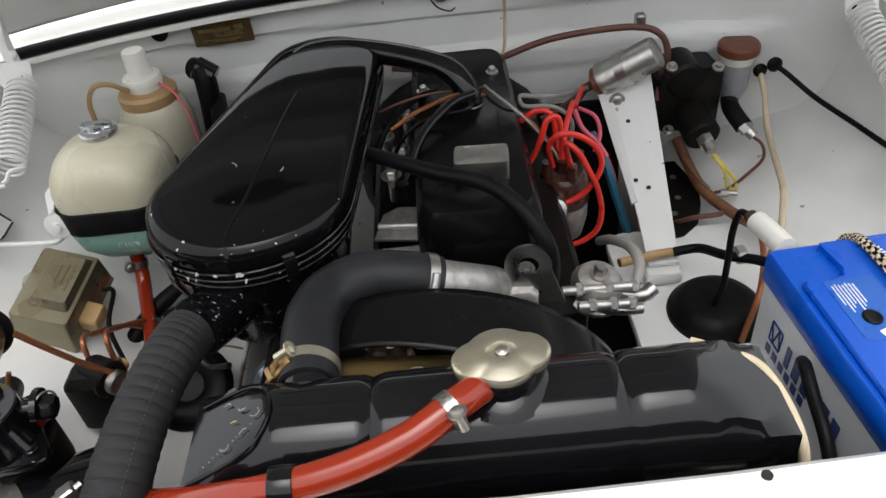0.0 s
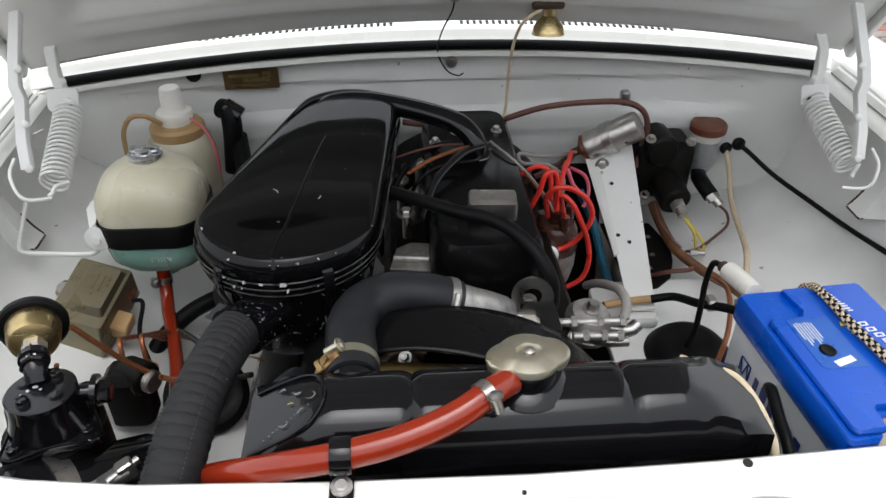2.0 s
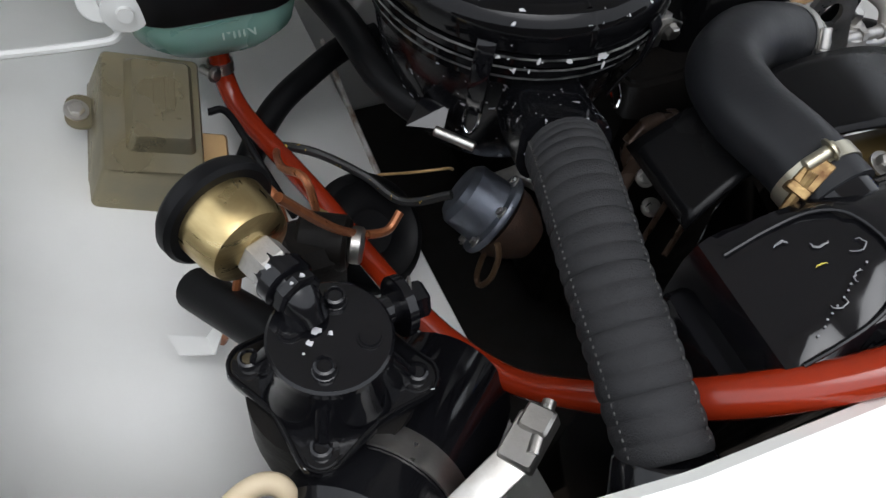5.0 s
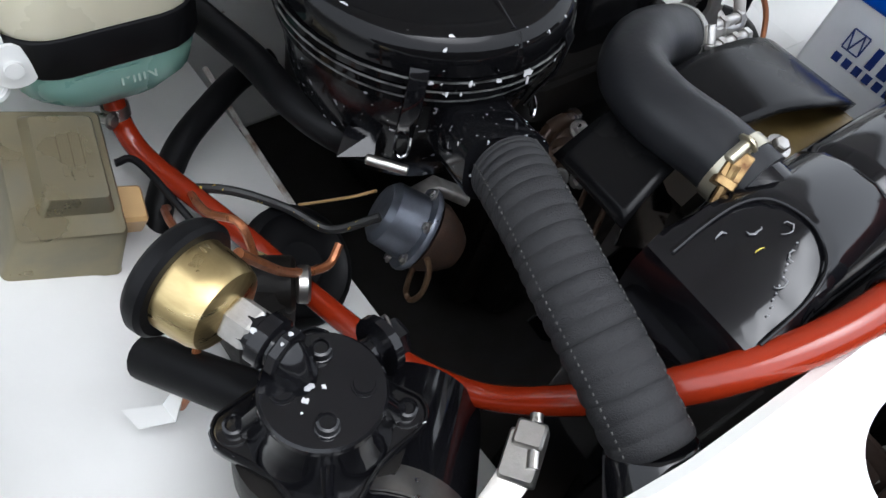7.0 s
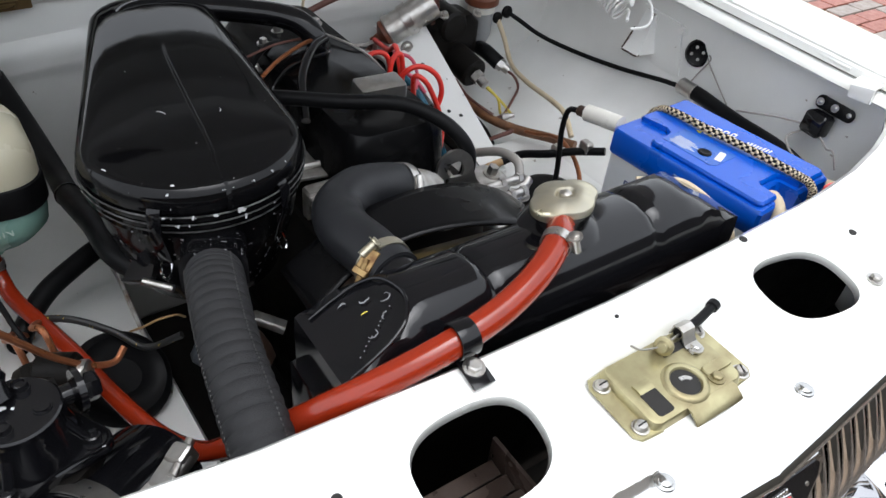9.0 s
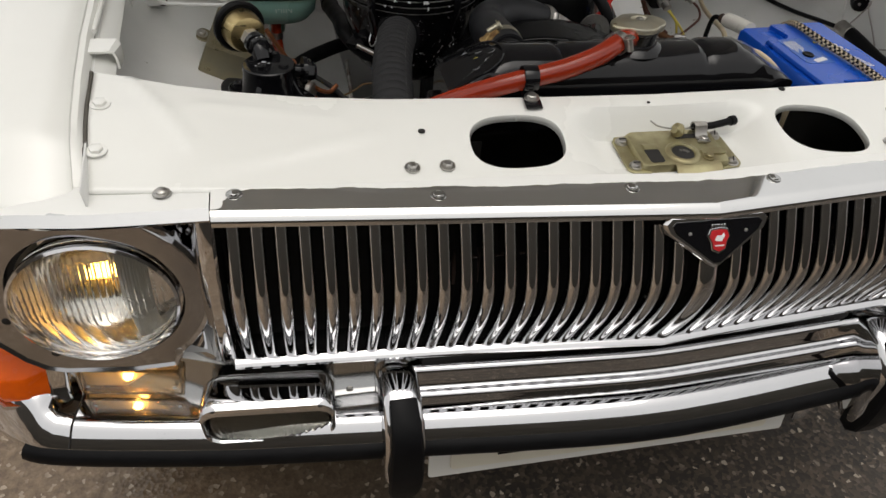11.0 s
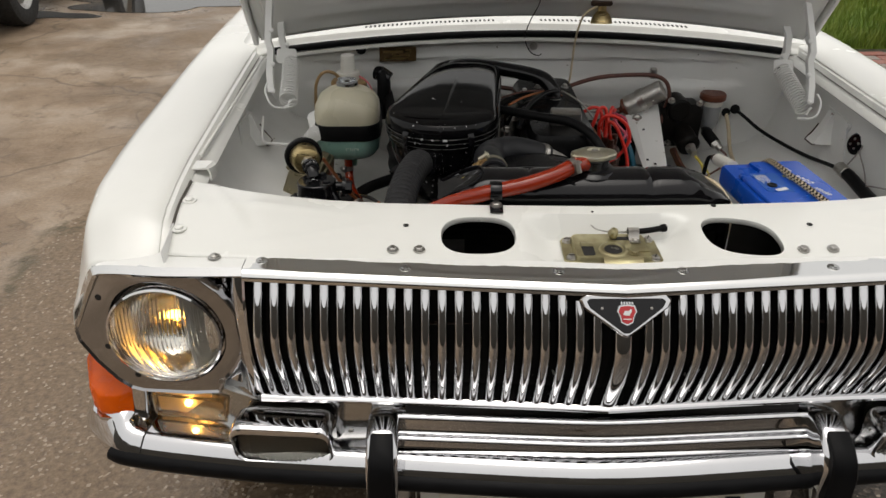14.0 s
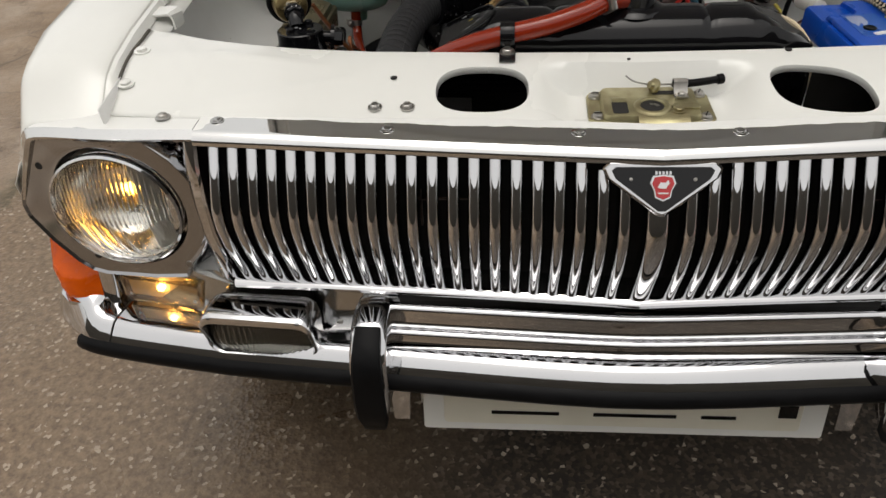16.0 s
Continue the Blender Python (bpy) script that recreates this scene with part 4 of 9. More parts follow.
coil_spring((-0.592, 0.906, 0.922), (-0.581, 0.752, 0.862))
coil_spring((0.545, 0.930, 0.898), (0.561, 0.782, 0.832))

# wire loops on the inner wings, gutter clips
for s in (-1, 1):
    mx = mid(0.38)
    bm = B()
    sweep(bm, [(mx + s * x, y, z) for x, y, z in ((0.662, 0.385, 0.879), (0.645, 0.383, 0.880), (0.630, 0.381, 0.881), (0.626, 0.380, 0.878), (0.6245, 0.379, 0.872), (0.624, 0.378, 0.860))], [(0.0014, 0.017), (-0.0014, 0.017), (-0.0014, -0.017), (0.0014, -0.017)], up=(0, 1, 0))
    part("bonnet_buffer_bracket", bm, PAINT, car, "bent sheet tab on the wing gutter")
    bm = B()
    tube(bm, [(mx + s * 0.656, y, 0.8765 + rise(y)) for y in np.linspace(0.42, 0.98, 12)], 0.0032, 8, 3)
    part("gutter_bead", bm, PAINT, car)
    bm = B()
    ys = [0.150, 0.162, 0.174, 0.188, 0.20, 0.23, 0.30, 0.40, 0.55, 0.75, 1.00]
    drops = [(0.128, -0.050), (0.150, -0.041), (0.174, -0.026), (0.188, -0.0165), (0.20, -0.0105), (0.214, -0.0065), (0.23, -0.004), (0.30, 0.0)]
    layers(bm, [[(mid(y) + s * 0.6655, y, 0.883 + rise(y) + curve_at(drops, y)), (mid(y) + s * 0.6590, y, 0.8820 + rise(y) + curve_at(drops, y)),
                 (mid(y) + s * 0.6530, y, 0.8705 + rise(y) + 0.62 * curve_at(drops, y)), (mid(y) + s * 0.6625, y, 0.869 + rise(y) + 0.62 * curve_at(drops, y))] for y in ys])
    part("gutter_joint", bm, PAINT, car, "painted inner side of the wing")
    bm = B()
    tube(bm, [(mid(y) + s * 0.6545, y, 0.8712 + rise(y) + 0.62 * curve_at(drops, y)) for y in ys[3:]], 0.0013, 6, 3)
    part("gutter_line", bm, SEAMDARK, car, "thin dark joint along the gutter")
ws = thing("wire_stay", (-0.60, 0.72, 0.79), "bent white wire stay with a round tab on the inner wing", "wire stay")
bm = B()
tube(bm, [(-0.648, 0.80, 0.818), (-0.645, 0.765, 0.802), (-0.640, 0.735, 0.794), (-0.630, 0.716, 0.790), (-0.60, 0.711, 0.789), (-0.545, 0.706, 0.789), (-0.530, 0.708, 0.790), (-0.525, 0.722, 0.793), (-0.524, 0.755, 0.800)], 0.0033, 8)
part("wire", bm, BAY, ws)
bm = B()
slab(bm, [(0.018 * math.cos(a), 0.018 * math.sin(a)) for a in np.linspace(math.pi / 2, 1.5 * math.pi, 14)] + [(0.012, -0.018), (0.012, 0.018)], Matrix.Translation((-0.534, 0.752, 0.790)) @ Euler((radians(35), 0, 0)).to_matrix().to_4x4(), 0.003, 0.0008)
part("tab", bm, BAY, ws)
bm = B()
hexbolt(bm, (-0.530, 0.756, 0.797), (0, -0.5, 0.8), 0.004, 0.004)
part("tab_screw", bm, STEEL, ws)

bm = B()
tube(bm, [(-0.322, 0.86, 0.606), (-0.328, 0.74, 0.607), (-0.331, 0.64, 0.607), (-0.333, 0.56, 0.604)], 0.0032, 6, 6)
part("rail_edge", bm, material("chipped_white_edge", (0.60, 0.59, 0.56), 0.5, second=(0.16, 0.09, 0.05), scale=55, amount=1.0, bump=0.3), car, "white rail edge with rusty chips")


# ---- grille ----
def vee(x):
    """How far back the grille lies beside its centre line."""
    return 0.066 + 0.043 * abs(x) / 0.534


GX = 0.534
PITCH = 0.0241


def grille():
    g = thing("radiator_grille", (0, 0.09, 0.61), "chromed radiator grille of many upright bowed bars", "car grille")
    # bowed bars
    prof = [(0.016, 0.832), (0.007, 0.822), (-0.0015, 0.808), (-0.0105, 0.793), (-0.0195, 0.777), (-0.0275, 0.761), (-0.0335, 0.746), (-0.0355, 0.731), (-0.0325, 0.710), (-0.0240, 0.682), (-0.0110, 0.650), (0.0015, 0.620), (0.006, 0.610)]
    line = spline([V((0, y, z)) for y, z in prof], 4)
    shape = [(0.0073, 0.022), (0.0073, 0.0022)] + [(0.0073 * math.cos(a), 0.0016 - 0.0070 * math.sin(a)) for a in np.linspace(0.12, math.pi - 0.12, 13)] + [(-0.0073, 0.0022), (-0.0073, 0.022)]
    made = {}
    for i in range(-21, 22):
        x = math.copysign(0.036 + PITCH * (abs(i) - 1), i) if i else 0.0
        short = abs(i) < 3
        key = abs(i) if short else 9
        if key not in made:
            cut = {0: 0.777, 1: 0.796, 2: 0.811}.get(key, 1.0)
            bm = B()
            pts = [p for p in line if p.z <= cut]
            rows = []
            n = len(pts)
            for k, p in enumerate(pts):
                t = (pts[min(k + 1, n - 1)] - pts[max(k - 1, 0)]).normalized()
                out = V((0, t.z, -t.y))
                if out.y > 0:
                    out = -out
                wid = 1.7 if key == 0 else 1.0
                rows.append([p + V((a * wid, 0, 0)) - out * b for a, b in shape])
            layers(bm, rows)
            o = part("grille_bar", bm, CHROME, g)
            made[key] = o
        else:
            o = made[key].copy()
            scene.collection.objects.link(o)
        o.matrix_basis = Matrix.Translation((x, vee(x), 0))
    # top rail: flat flange and rounded lip
    for s in (-1, 1):
        xs = np.linspace(0, GX + 0.002, 14)
        bm = B()
        lip = [(0.052, 0.8385), (0.000, 0.8385), (-0.0050, 0.8376), (-0.0120, 0.8308), (-0.0134, 0.8275), (-0.0128, 0.8235), (-0.009, 0.8205), (0.000, 0.8185), (0.008, 0.822), (0.008, 0.8335), (0.052, 0.8345)]
        layers(bm, [[(s * x, vee(x) + o, z + 0.0015 * (x / GX) ** 2) for o, z in lip] for x in xs])
        part("top_rail", bm, CHROMEW, g, "flat chromed top rail with lapped white paint and painted-in sky reflection")
        bm = B()
        low = [(0.040, 0.6225), (0.004, 0.6215), (-0.006, 0.619), (-0.011, 0.614), (-0.010, 0.609), (-0.002, 0.607), (0.040, 0.607)]
        layers(bm, [[(s * x, vee(x) + o + 0.003, z - 0.010 * (x / GX) ** 2) for o, z in low] for x in xs])
        part("bottom_rail", bm, CHROME, g)
        bm = B()
        end = [(0.0, 0.832), (-0.014, 0.80), (-0.022, 0.75), (-0.020, 0.70), (-0.008, 0.65), (0.004, 0.605)]
        rows = []
        for y, z in end:
            rows.append([(s * (GX + 0.001), 0.145, z), (s * (GX + 0.001), 0.109 + y, z), (s * (GX + 0.004), 0.1055 + y, z), (s * (GX + 0.014), 0.106 + y * 0.95, z), (s * (GX + 0.020), 0.110 + y * 0.8, z), (s * (GX + 0.027), 0.122 + y * 0.3, z), (s * (GX + 0.036), 0.130, z), (s * (GX + 0.080), 0.136, z), (s * (GX + 0.080), 0.165, z)])
        layers(bm, rows)
        part("end_cap", bm, CHROME, g)
        for x in (0.088, 0.305, 0.513):
            bm = B()
            y, z = {0.088: (0.099, 0.8386), 0.305: (0.107, 0.8390), 0.513: (0.129, 0.8400)}[x]
            lathe(bm, [(0.0085, 0), (0.0080, 0.0012), (0.0058, 0.0016), (0.0052, 0.0030), (0.0035, 0.0038), (0, 0.0040)], pose(s * x, y, z), 20)
            part("rail_screw", bm, VALM, g, "domed steel screw with washer")
    # near-black sheet stands in for the shade seen between the bars
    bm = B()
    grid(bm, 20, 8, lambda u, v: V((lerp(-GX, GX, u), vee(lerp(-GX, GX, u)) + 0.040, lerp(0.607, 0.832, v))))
    thicken(part("gap_shade_sheet", bm, DARK, g), 0.003)
    return g


grille()


def emblem():
    e = thing("emblem", (0, 0.04, 0.775), "chrome-edged dark triangular bonnet badge with a red shield", "car emblem")
    # local plane: x across, y up the sloping face
    up = V((0, 0.026, 0.042)).normalized()
    n = V((0, -up.z, up.y))
    m = Matrix(((1, 0, n.x, 0), (0, up.y, n.y, 0.049), (0, up.z, n.z, 0.797), (0, 0, 0, 1)))
    out = [(-0.064, 0.022), (-0.058, 0.028), (0.058, 0.028), (0.064, 0.022), (0.060, 0.012), (0.006, -0.029), (0.0, -0.031), (-0.006, -0.029), (-0.060, 0.012)]
    bm = B()
    slab(bm, out, m @ Matrix.Translation((0, 0, -0.008)), 0.016, 0.0035)
    part("frame", bm, CHROME, e, "chrome frame")
    bm = B()
    slab(bm, [(-0.0545, 0.0195), (-0.050, 0.0235), (0.050, 0.0235), (0.0545, 0.0195), (0.050, 0.0105), (0.004, -0.0245), (-0.004, -0.0245), (-0.050, 0.0105)], m @ Matrix.Translation((0, 0, 0.0075)), 0.0015, 0.0004)
    part("field", bm, BLACK, e, "dark field")
    bm = B()
    sh = [(-0.011, 0.012), (-0.014, 0.004), (-0.010, -0.004), (-0.0085, -0.012), (0.0, -0.016), (0.0085, -0.012), (0.010, -0.004), (0.014, 0.004), (0.011, 0.012), (0, 0.0135)]
    slab(bm, sh, m @ Matrix.Translation((0, 0.002, 0.009)), 0.0022, 0.0006)
    part("shield_rim", bm, CHROME, e)
    bm = B()
    slab(bm, [(x * 0.84, y * 0.86) for x, y in sh], m @ Matrix.Translation((0, 0.002, 0.0109)), 0.0010, 0.0003)
    part("shield", bm, ENAMEL, e, "red enamel shield")
    bm = B()
    slab(bm, [(-0.006, 0.0), (-0.003, 0.005), (0.002, 0.0045), (0.005, 0.0075), (0.0065, 0.004), (0.004, 0.0005), (0.003, -0.002), (-0.004, -0.0015)], m @ Matrix.Translation((0, 0.002, 0.0117)), 0.0006, 0.0002)
    slab(bm, [(-0.006, -0.006), (0.006, -0.006), (0.005, -0.0075), (-0.005, -0.0075)], m @ Matrix.Translation((0, 0.002, 0.0117)), 0.0006, 0.0002)
    part("relief", bm, PRINT, e)
    bm = B()
    for k in range(5):
        box(bm, (0, 0, 0), (0.0028, 0.004, 0.002), 0.0005, m @ Matrix.Translation((-0.0074 + 0.0037 * k, 0.017, 0.0095)))
    part("crown", bm, CHROME, e)
    for s in (-1, 1):
        bm = B()
        lathe(bm, [(0.0022, 0), (0.002, 0.001), (0, 0.0014)], m @ Matrix.Translation((s * 0.034, 0.010, 0.0088)), 10)
        part("stud", bm, STEEL, e)


emblem()


# ---- headlamps ----
def headlamp(s):
    cx, cy, cz = s * 0.667, 0.128, 0.722
    hl = thing("headlamp", (cx, cy, 0.62), "round headlamp with fluted glass, lit, in a chromed bezel", "headlamp", "headlamps")
    outline = [(0.118 * math.cos(radians(a)), 0.118 * math.sin(radians(a))) for a in range(228, 130, -8)] + [(-0.060, 0.106), (0.093, 0.107), (0.135, 0.030), (0.150, -0.012), (0.149, -0.030), (0.128, -0.068), (0.100, -0.102), (0.080, -0.116), (0.060, -0.120), (-0.066, -0.113)]
    if s < 0:
        outline = [(-x, z) for x, z in outline]

    def ray_out(a):
        d = (math.cos(a), math.sin(a))
        best = 9
        for (ax, az), (bx, bz) in zip(outline, outline[1:] + outline[:1]):
            den = d[0] * (bz - az) - d[1] * (bx - ax)
            if abs(den) < 1e-9:
                continue
            t = (ax * (bz - az) - az * (bx - ax)) / den
            q = (ax * d[1] - az * d[0]) / den
            if t > 0 and -1e-6 <= q <= 1 + 1e-6:
                best = min(best, t)
        return best
    angs = sorted(set([2 * math.pi * k / 72 for k in range(72)] + [math.atan2(z, x) % (2 * math.pi) for x, z in outline]))
    rings = [[] for _ in range(8)]
    for a in angs:
        c, sn = math.cos(a), math.sin(a)
        ro = ray_out(a)
        for k, (r, dy) in enumerate(((0.0885, 0.030), (0.0885, 0.006), (0.0905, 0.0010), (0.094, 0.001), (ro - 0.006, 0.0025), (ro - 0.0025, -0.0005), (ro, 0.003), (ro, 0.018))):
            r = min(r, ro) if k < 4 else r
            x = c * r
            back = 0.16 * max(0.0, x * s + 0.02)
            rings[k].append(V((cx + x, cy - 0.018 + dy + back, cz + sn * r)))
    bm = B()
    layers(bm, rings, cap=False)
    thicken(part("bezel", bm, BEZELM, hl, "chrome bezel plate in darkened colour"), 0.002, 0)
    bm = B()
    lathe(bm, [(0.0825, -0.004), (0.0852, 0.000), (0.0848, 0.006), (0.0820, 0.008), (0.0805, 0.004)], pose(cx, cy - 0.018, cz, 90, 0, 0), 56, False)
    part("retaining_ring", bm, CHROME, hl, "thin bright inner ring")
    # near-black ring paints the shadow of the recess round the glass
    bm = B()
    lathe(bm, [(0.083, 0.0), (0.092, 0.0), (0.092, 0.002), (0.083, 0.002)], pose(cx, cy + 0.006, cz, -90, 0, 0), 56, False)
    part("recess", bm, DARK, hl, "near-black ring for the shade in the gap round the glass")
    # fluted glass
    bm = B()
    R = 0.0815

    def lens(off):
        def f(u, v):
            a, r = 2 * math.pi * u, R * v
            x, z = r * math.cos(a), r * math.sin(a)
            dome = 0.017 * (1 - v * v)
            fl = 0.0
            if off:
                up = smooth01((z + 0.022) / 0.008)
                fl = smooth01((0.95 - v) / 0.1) * (0.00075 * up * math.sin(x * 2 * math.pi / 0.0064) + 0.00075 * (1 - up) * math.sin((x + 0.2 * z) * 2 * math.pi / 0.0150))
                fl += 0.00022 * math.sin(z * 2 * math.pi / 0.021) * up
            return V((cx + x, cy - 0.016 - dome + (0.0032 if off else 0) + fl, cz + z))
        return f
    grid(bm, 300, 56, lens(1))
    bmesh.ops.remove_doubles(bm, verts=bm.verts, dist=1e-5)
    glass_ob = thicken(part("lens", bm, LENS, hl, "fluted clear glass lens"), 0.003, 0)
    glass_ob.visible_shadow = False
    bm = B()
    lathe(bm, [(0.0825, 0.0), (0.080, 0.012), (0.072, 0.032), (0.058, 0.050), (0.036, 0.062), (0.014, 0.066), (0.0, 0.066)], pose(cx, cy - 0.012, cz, -90, 0, 0), 56, False)
    thicken(part("reflector", bm, MIRROR, hl, "mirror-bright reflector bowl"), 0.001, 0)
    bm = B()
    lathe(bm, [(0.0, 0.002), (0.006, 0.004), (0.009, 0.009), (0.009, 0.015), (0.006, 0.022), (0.0, 0.024)], pose(cx, cy + 0.014, cz + 0.004, -90, 0, 0), 24, False)
    bulb = part("bulb", bm, BULB, hl, "glowing warm bulb")
    bm = B()
    lathe(bm, [(0.0, 0.0), (0.009, 0.001), (0.013, 0.004), (0.014, 0.008)], pose(cx, cy + 0.002, cz - 0.003, -90, 0, 0), 24, False)
    thicken(part("bulb_shield", bm, BRASS, hl), 0.0008, 0)
    for dx, dz in ((-0.072, -0.090), (0.062, -0.086), (0.095, 0.055), (0.100, -0.035)):
        bm = B()
        back = 0.16 * max(0.0, dx + 0.02)
        lathe(bm, [(0.0055, 0), (0.005, 0.002), (0.002, 0.003), (0, 0.002)], pose(cx + s * dx, cy - 0.018 + back + 0.002, cz + dz, 90, 0, 0), 14)
        part("bezel_screw", bm, STEEL if dx < 0 else DARK, hl)
    # chrome brow over the bezel
    path = spline([(0.5375, 0.1105, 0.8392), (0.60, 0.111, 0.8388), (0.66, 0.113, 0.8385), (0.725, 0.121, 0.8375), (0.757, 0.127, 0.831), (0.774, 0.131, 0.811), (0.800, 0.136, 0.758), (0.820, 0.141, 0.708)], 4)
    rows = []
    for k, p in enumerate(path):
        t = path[min(k + 1, len(path) - 1)] - path[max(k - 1, 0)]
        inn = V((t.z, 0, -t.x)).normalized()
        w = curve_at([(0.70, 0.25), (0.74, 0.7), (0.80, 1.0)], p.z)
        rows.append([V((s * q.x, q.y, q.z)) for q in (p + V((0, 0.055, 0)), p, p + V((0, -0.009 * w, 0)) + inn * 0.009 * w, p + V((0, -0.006 * w, 0)) + inn * 0.014 * w,
                                                      p + V((0, 0.004, 0)) + inn * 0.012 * w, p + V((0, 0.055, 0)) + inn * 0.004)])
    bm = B()
    layers(bm, rows)
    part("brow", bm, CHROMEW, hl, "flat chromed brow strip bent round the corner")
    bm = B()
    lathe(bm, [(0.0095, 0), (0.0088, 0.0016), (0.006, 0.0022), (0.0058, 0.0045), (0.004, 0.0058), (0, 0.006)], pose(s * 0.583, 0.137, 0.8405), 20)
    part("brow_screw", bm, STEEL, hl)


headlamp(-1)
headlamp(1)


# ---- valance, indicators, parking lamps, fog lamps ----
def val_y(x):
    return 0.118 + 0.055 * max(0.0, abs(x) - 0.30) + 0.30 * max(0.0, abs(x) - 0.57)


bm = B()
layers(bm, [[(x, val_y(x) + o, z) for o, z in ((0.0, 0.612), (-0.002, 0.608), (-0.005, 0.592), (-0.011, 0.565), (-0.018, 0.535), (-0.016, 0.50), (0.002, 0.46), (0.03, 0.46), (0.03, 0.612))] for x in np.linspace(-0.76, 0.76, 41)])
valance = thing("valance", (0, 0.11, 0.46), "smooth chromed valance panel below the grille", "car valance")
part("panel", bm, VALM, valance)
for s in (-1, 1):
    bm = B()
    box(bm, (s * 0.166, 0.102, 0.5885), (0.288, 0.018, 0.030), 0.003)
    part("air_slit", bm, DARK, valance, "long dark air slit")
    bm = B()
    hexbolt(bm, (s * 0.400, val_y(0.4) - 0.0165, 0.530), (0, -1, 0.2), 0.006, 0.005)
    part("bolt", bm, STEEL, valance, "steel bolt")


def parking_lamp(s):
    p = thing("parking_lamp", (s * 0.66, 0.16, 0.52), "small rectangular parking lamp, lit, peach-coloured lens", "parking lamp", "parking lamps")
    m = pose(s * 0.6635, 0.157, 0.555, 90, 0, s * 9)
    bm = B()
    slab(bm, rounded(0.132, 0.052, 0.006), m @ Matrix.Translation((0, 0, -0.03)), 0.034, 0.002)
    part("housing", bm, CHROME, p, "chrome rim")
    bm = B()
    slab(bm, rounded(0.122, 0.043, 0.004), m @ Matrix.Translation((0, 0, 0.0045)), 0.002, 0.0006)
    part("reflector", bm, WHITEP, p)
    bm = B()
    slab(bm, rounded(0.122, 0.043, 0.005), m @ Matrix.Translation((0, 0, 0.017)), 0.004, 0.0015)
    o = part("lens", bm, PARKLENS, p, "peach-clear ribbed lens")
    o.visible_shadow = False
    for sx, sy, w, d in ((0, 0.0215, 0.124, 0.003), (0, -0.0215, 0.124, 0.003), (0.061, 0, 0.003, 0.046), (-0.061, 0, 0.003, 0.046)):
        bm = B()
        box(bm, (0, 0, 0), (w, d, 0.018), 0.001, m @ Matrix.Translation((sx, sy, 0.012)))
        part("lens_edge", bm, PARKLENS, p).visible_shadow = False
    bm = B()
    lathe(bm, [(0, -0.007), (0.006, -0.003), (0.006, 0.003), (0, 0.007)], m @ Matrix.Translation((0.004 * s, 0.004, 0.011)), 12, False)
    part("bulb", bm, PBULB, p, "glowing bulb")
    for k in (-1, 1):
        bm = B()
        lathe(bm, [(0.003, 0), (0.0026, 0.001), (0, 0.0012)], m @ Matrix.Translation((k * 0.052, -0.008, 0.0205)), 10)
        part("lens_screw", bm, STEEL, p)


def indicator(s):
    t = thing("turn_signal", (s * 0.79, 0.15, 0.52), "orange turn signal lens wrapped round the wing corner", "turn signal", "turn signals")
    bm = B()
    plan = [(0.752, 0.146), (0.783, 0.134), (0.812, 0.137), (0.830, 0.153), (0.841, 0.188), (0.844, 0.226), (0.80, 0.232), (0.756, 0.194)]
    rows = []
    for z, k in ((0.540, 0.92), (0.543, 0.98), (0.552, 1.0), (0.555, 0.985), (0.576, 0.985), (0.581, 0.94)):
        rows.append([(s * lerp(0.785, x, k), lerp(0.19, y, k), z + (0.9 if z > 0.57 else 0.0) * max(0.0, min(0.05, y - 0.142))) for x, y in plan])
    layers(bm, rows)
    part("lens", bm, AMBER, t)
    bm = B()
    rows = []
    for z in (0.532, 0.539):
        rows.append([(s * lerp(0.785, x, 1.06), lerp(0.19, y, 1.06), z) for x, y in plan])
    layers(bm, rows)
    part("base", bm, CHROME, t, "chrome base plate")
    bm = B()
    sweep(bm, [(s * 0.746, 0.152, 0.598), (s * 0.748, 0.150, 0.57), (s * 0.753, 0.148, 0.52)], rounded(0.026, 0.014, 0.006))
    part("corner_strip", bm, CHROME, t)
    # repeater on the wing's flank
    bm = B()
    lathe(bm, [(0.020, 0), (0.019, 0.008), (0.012, 0.014), (0, 0.016)], frame_of((mid(0.30) + s * 0.822, 0.30, 0.772), (mid(0.30) + s * 2, 0.30, 0.86)), 20)
    tagged(part("side_repeater", bm, AMBER), "small orange repeater lamp on the white wing", "side repeater", "side repeaters")


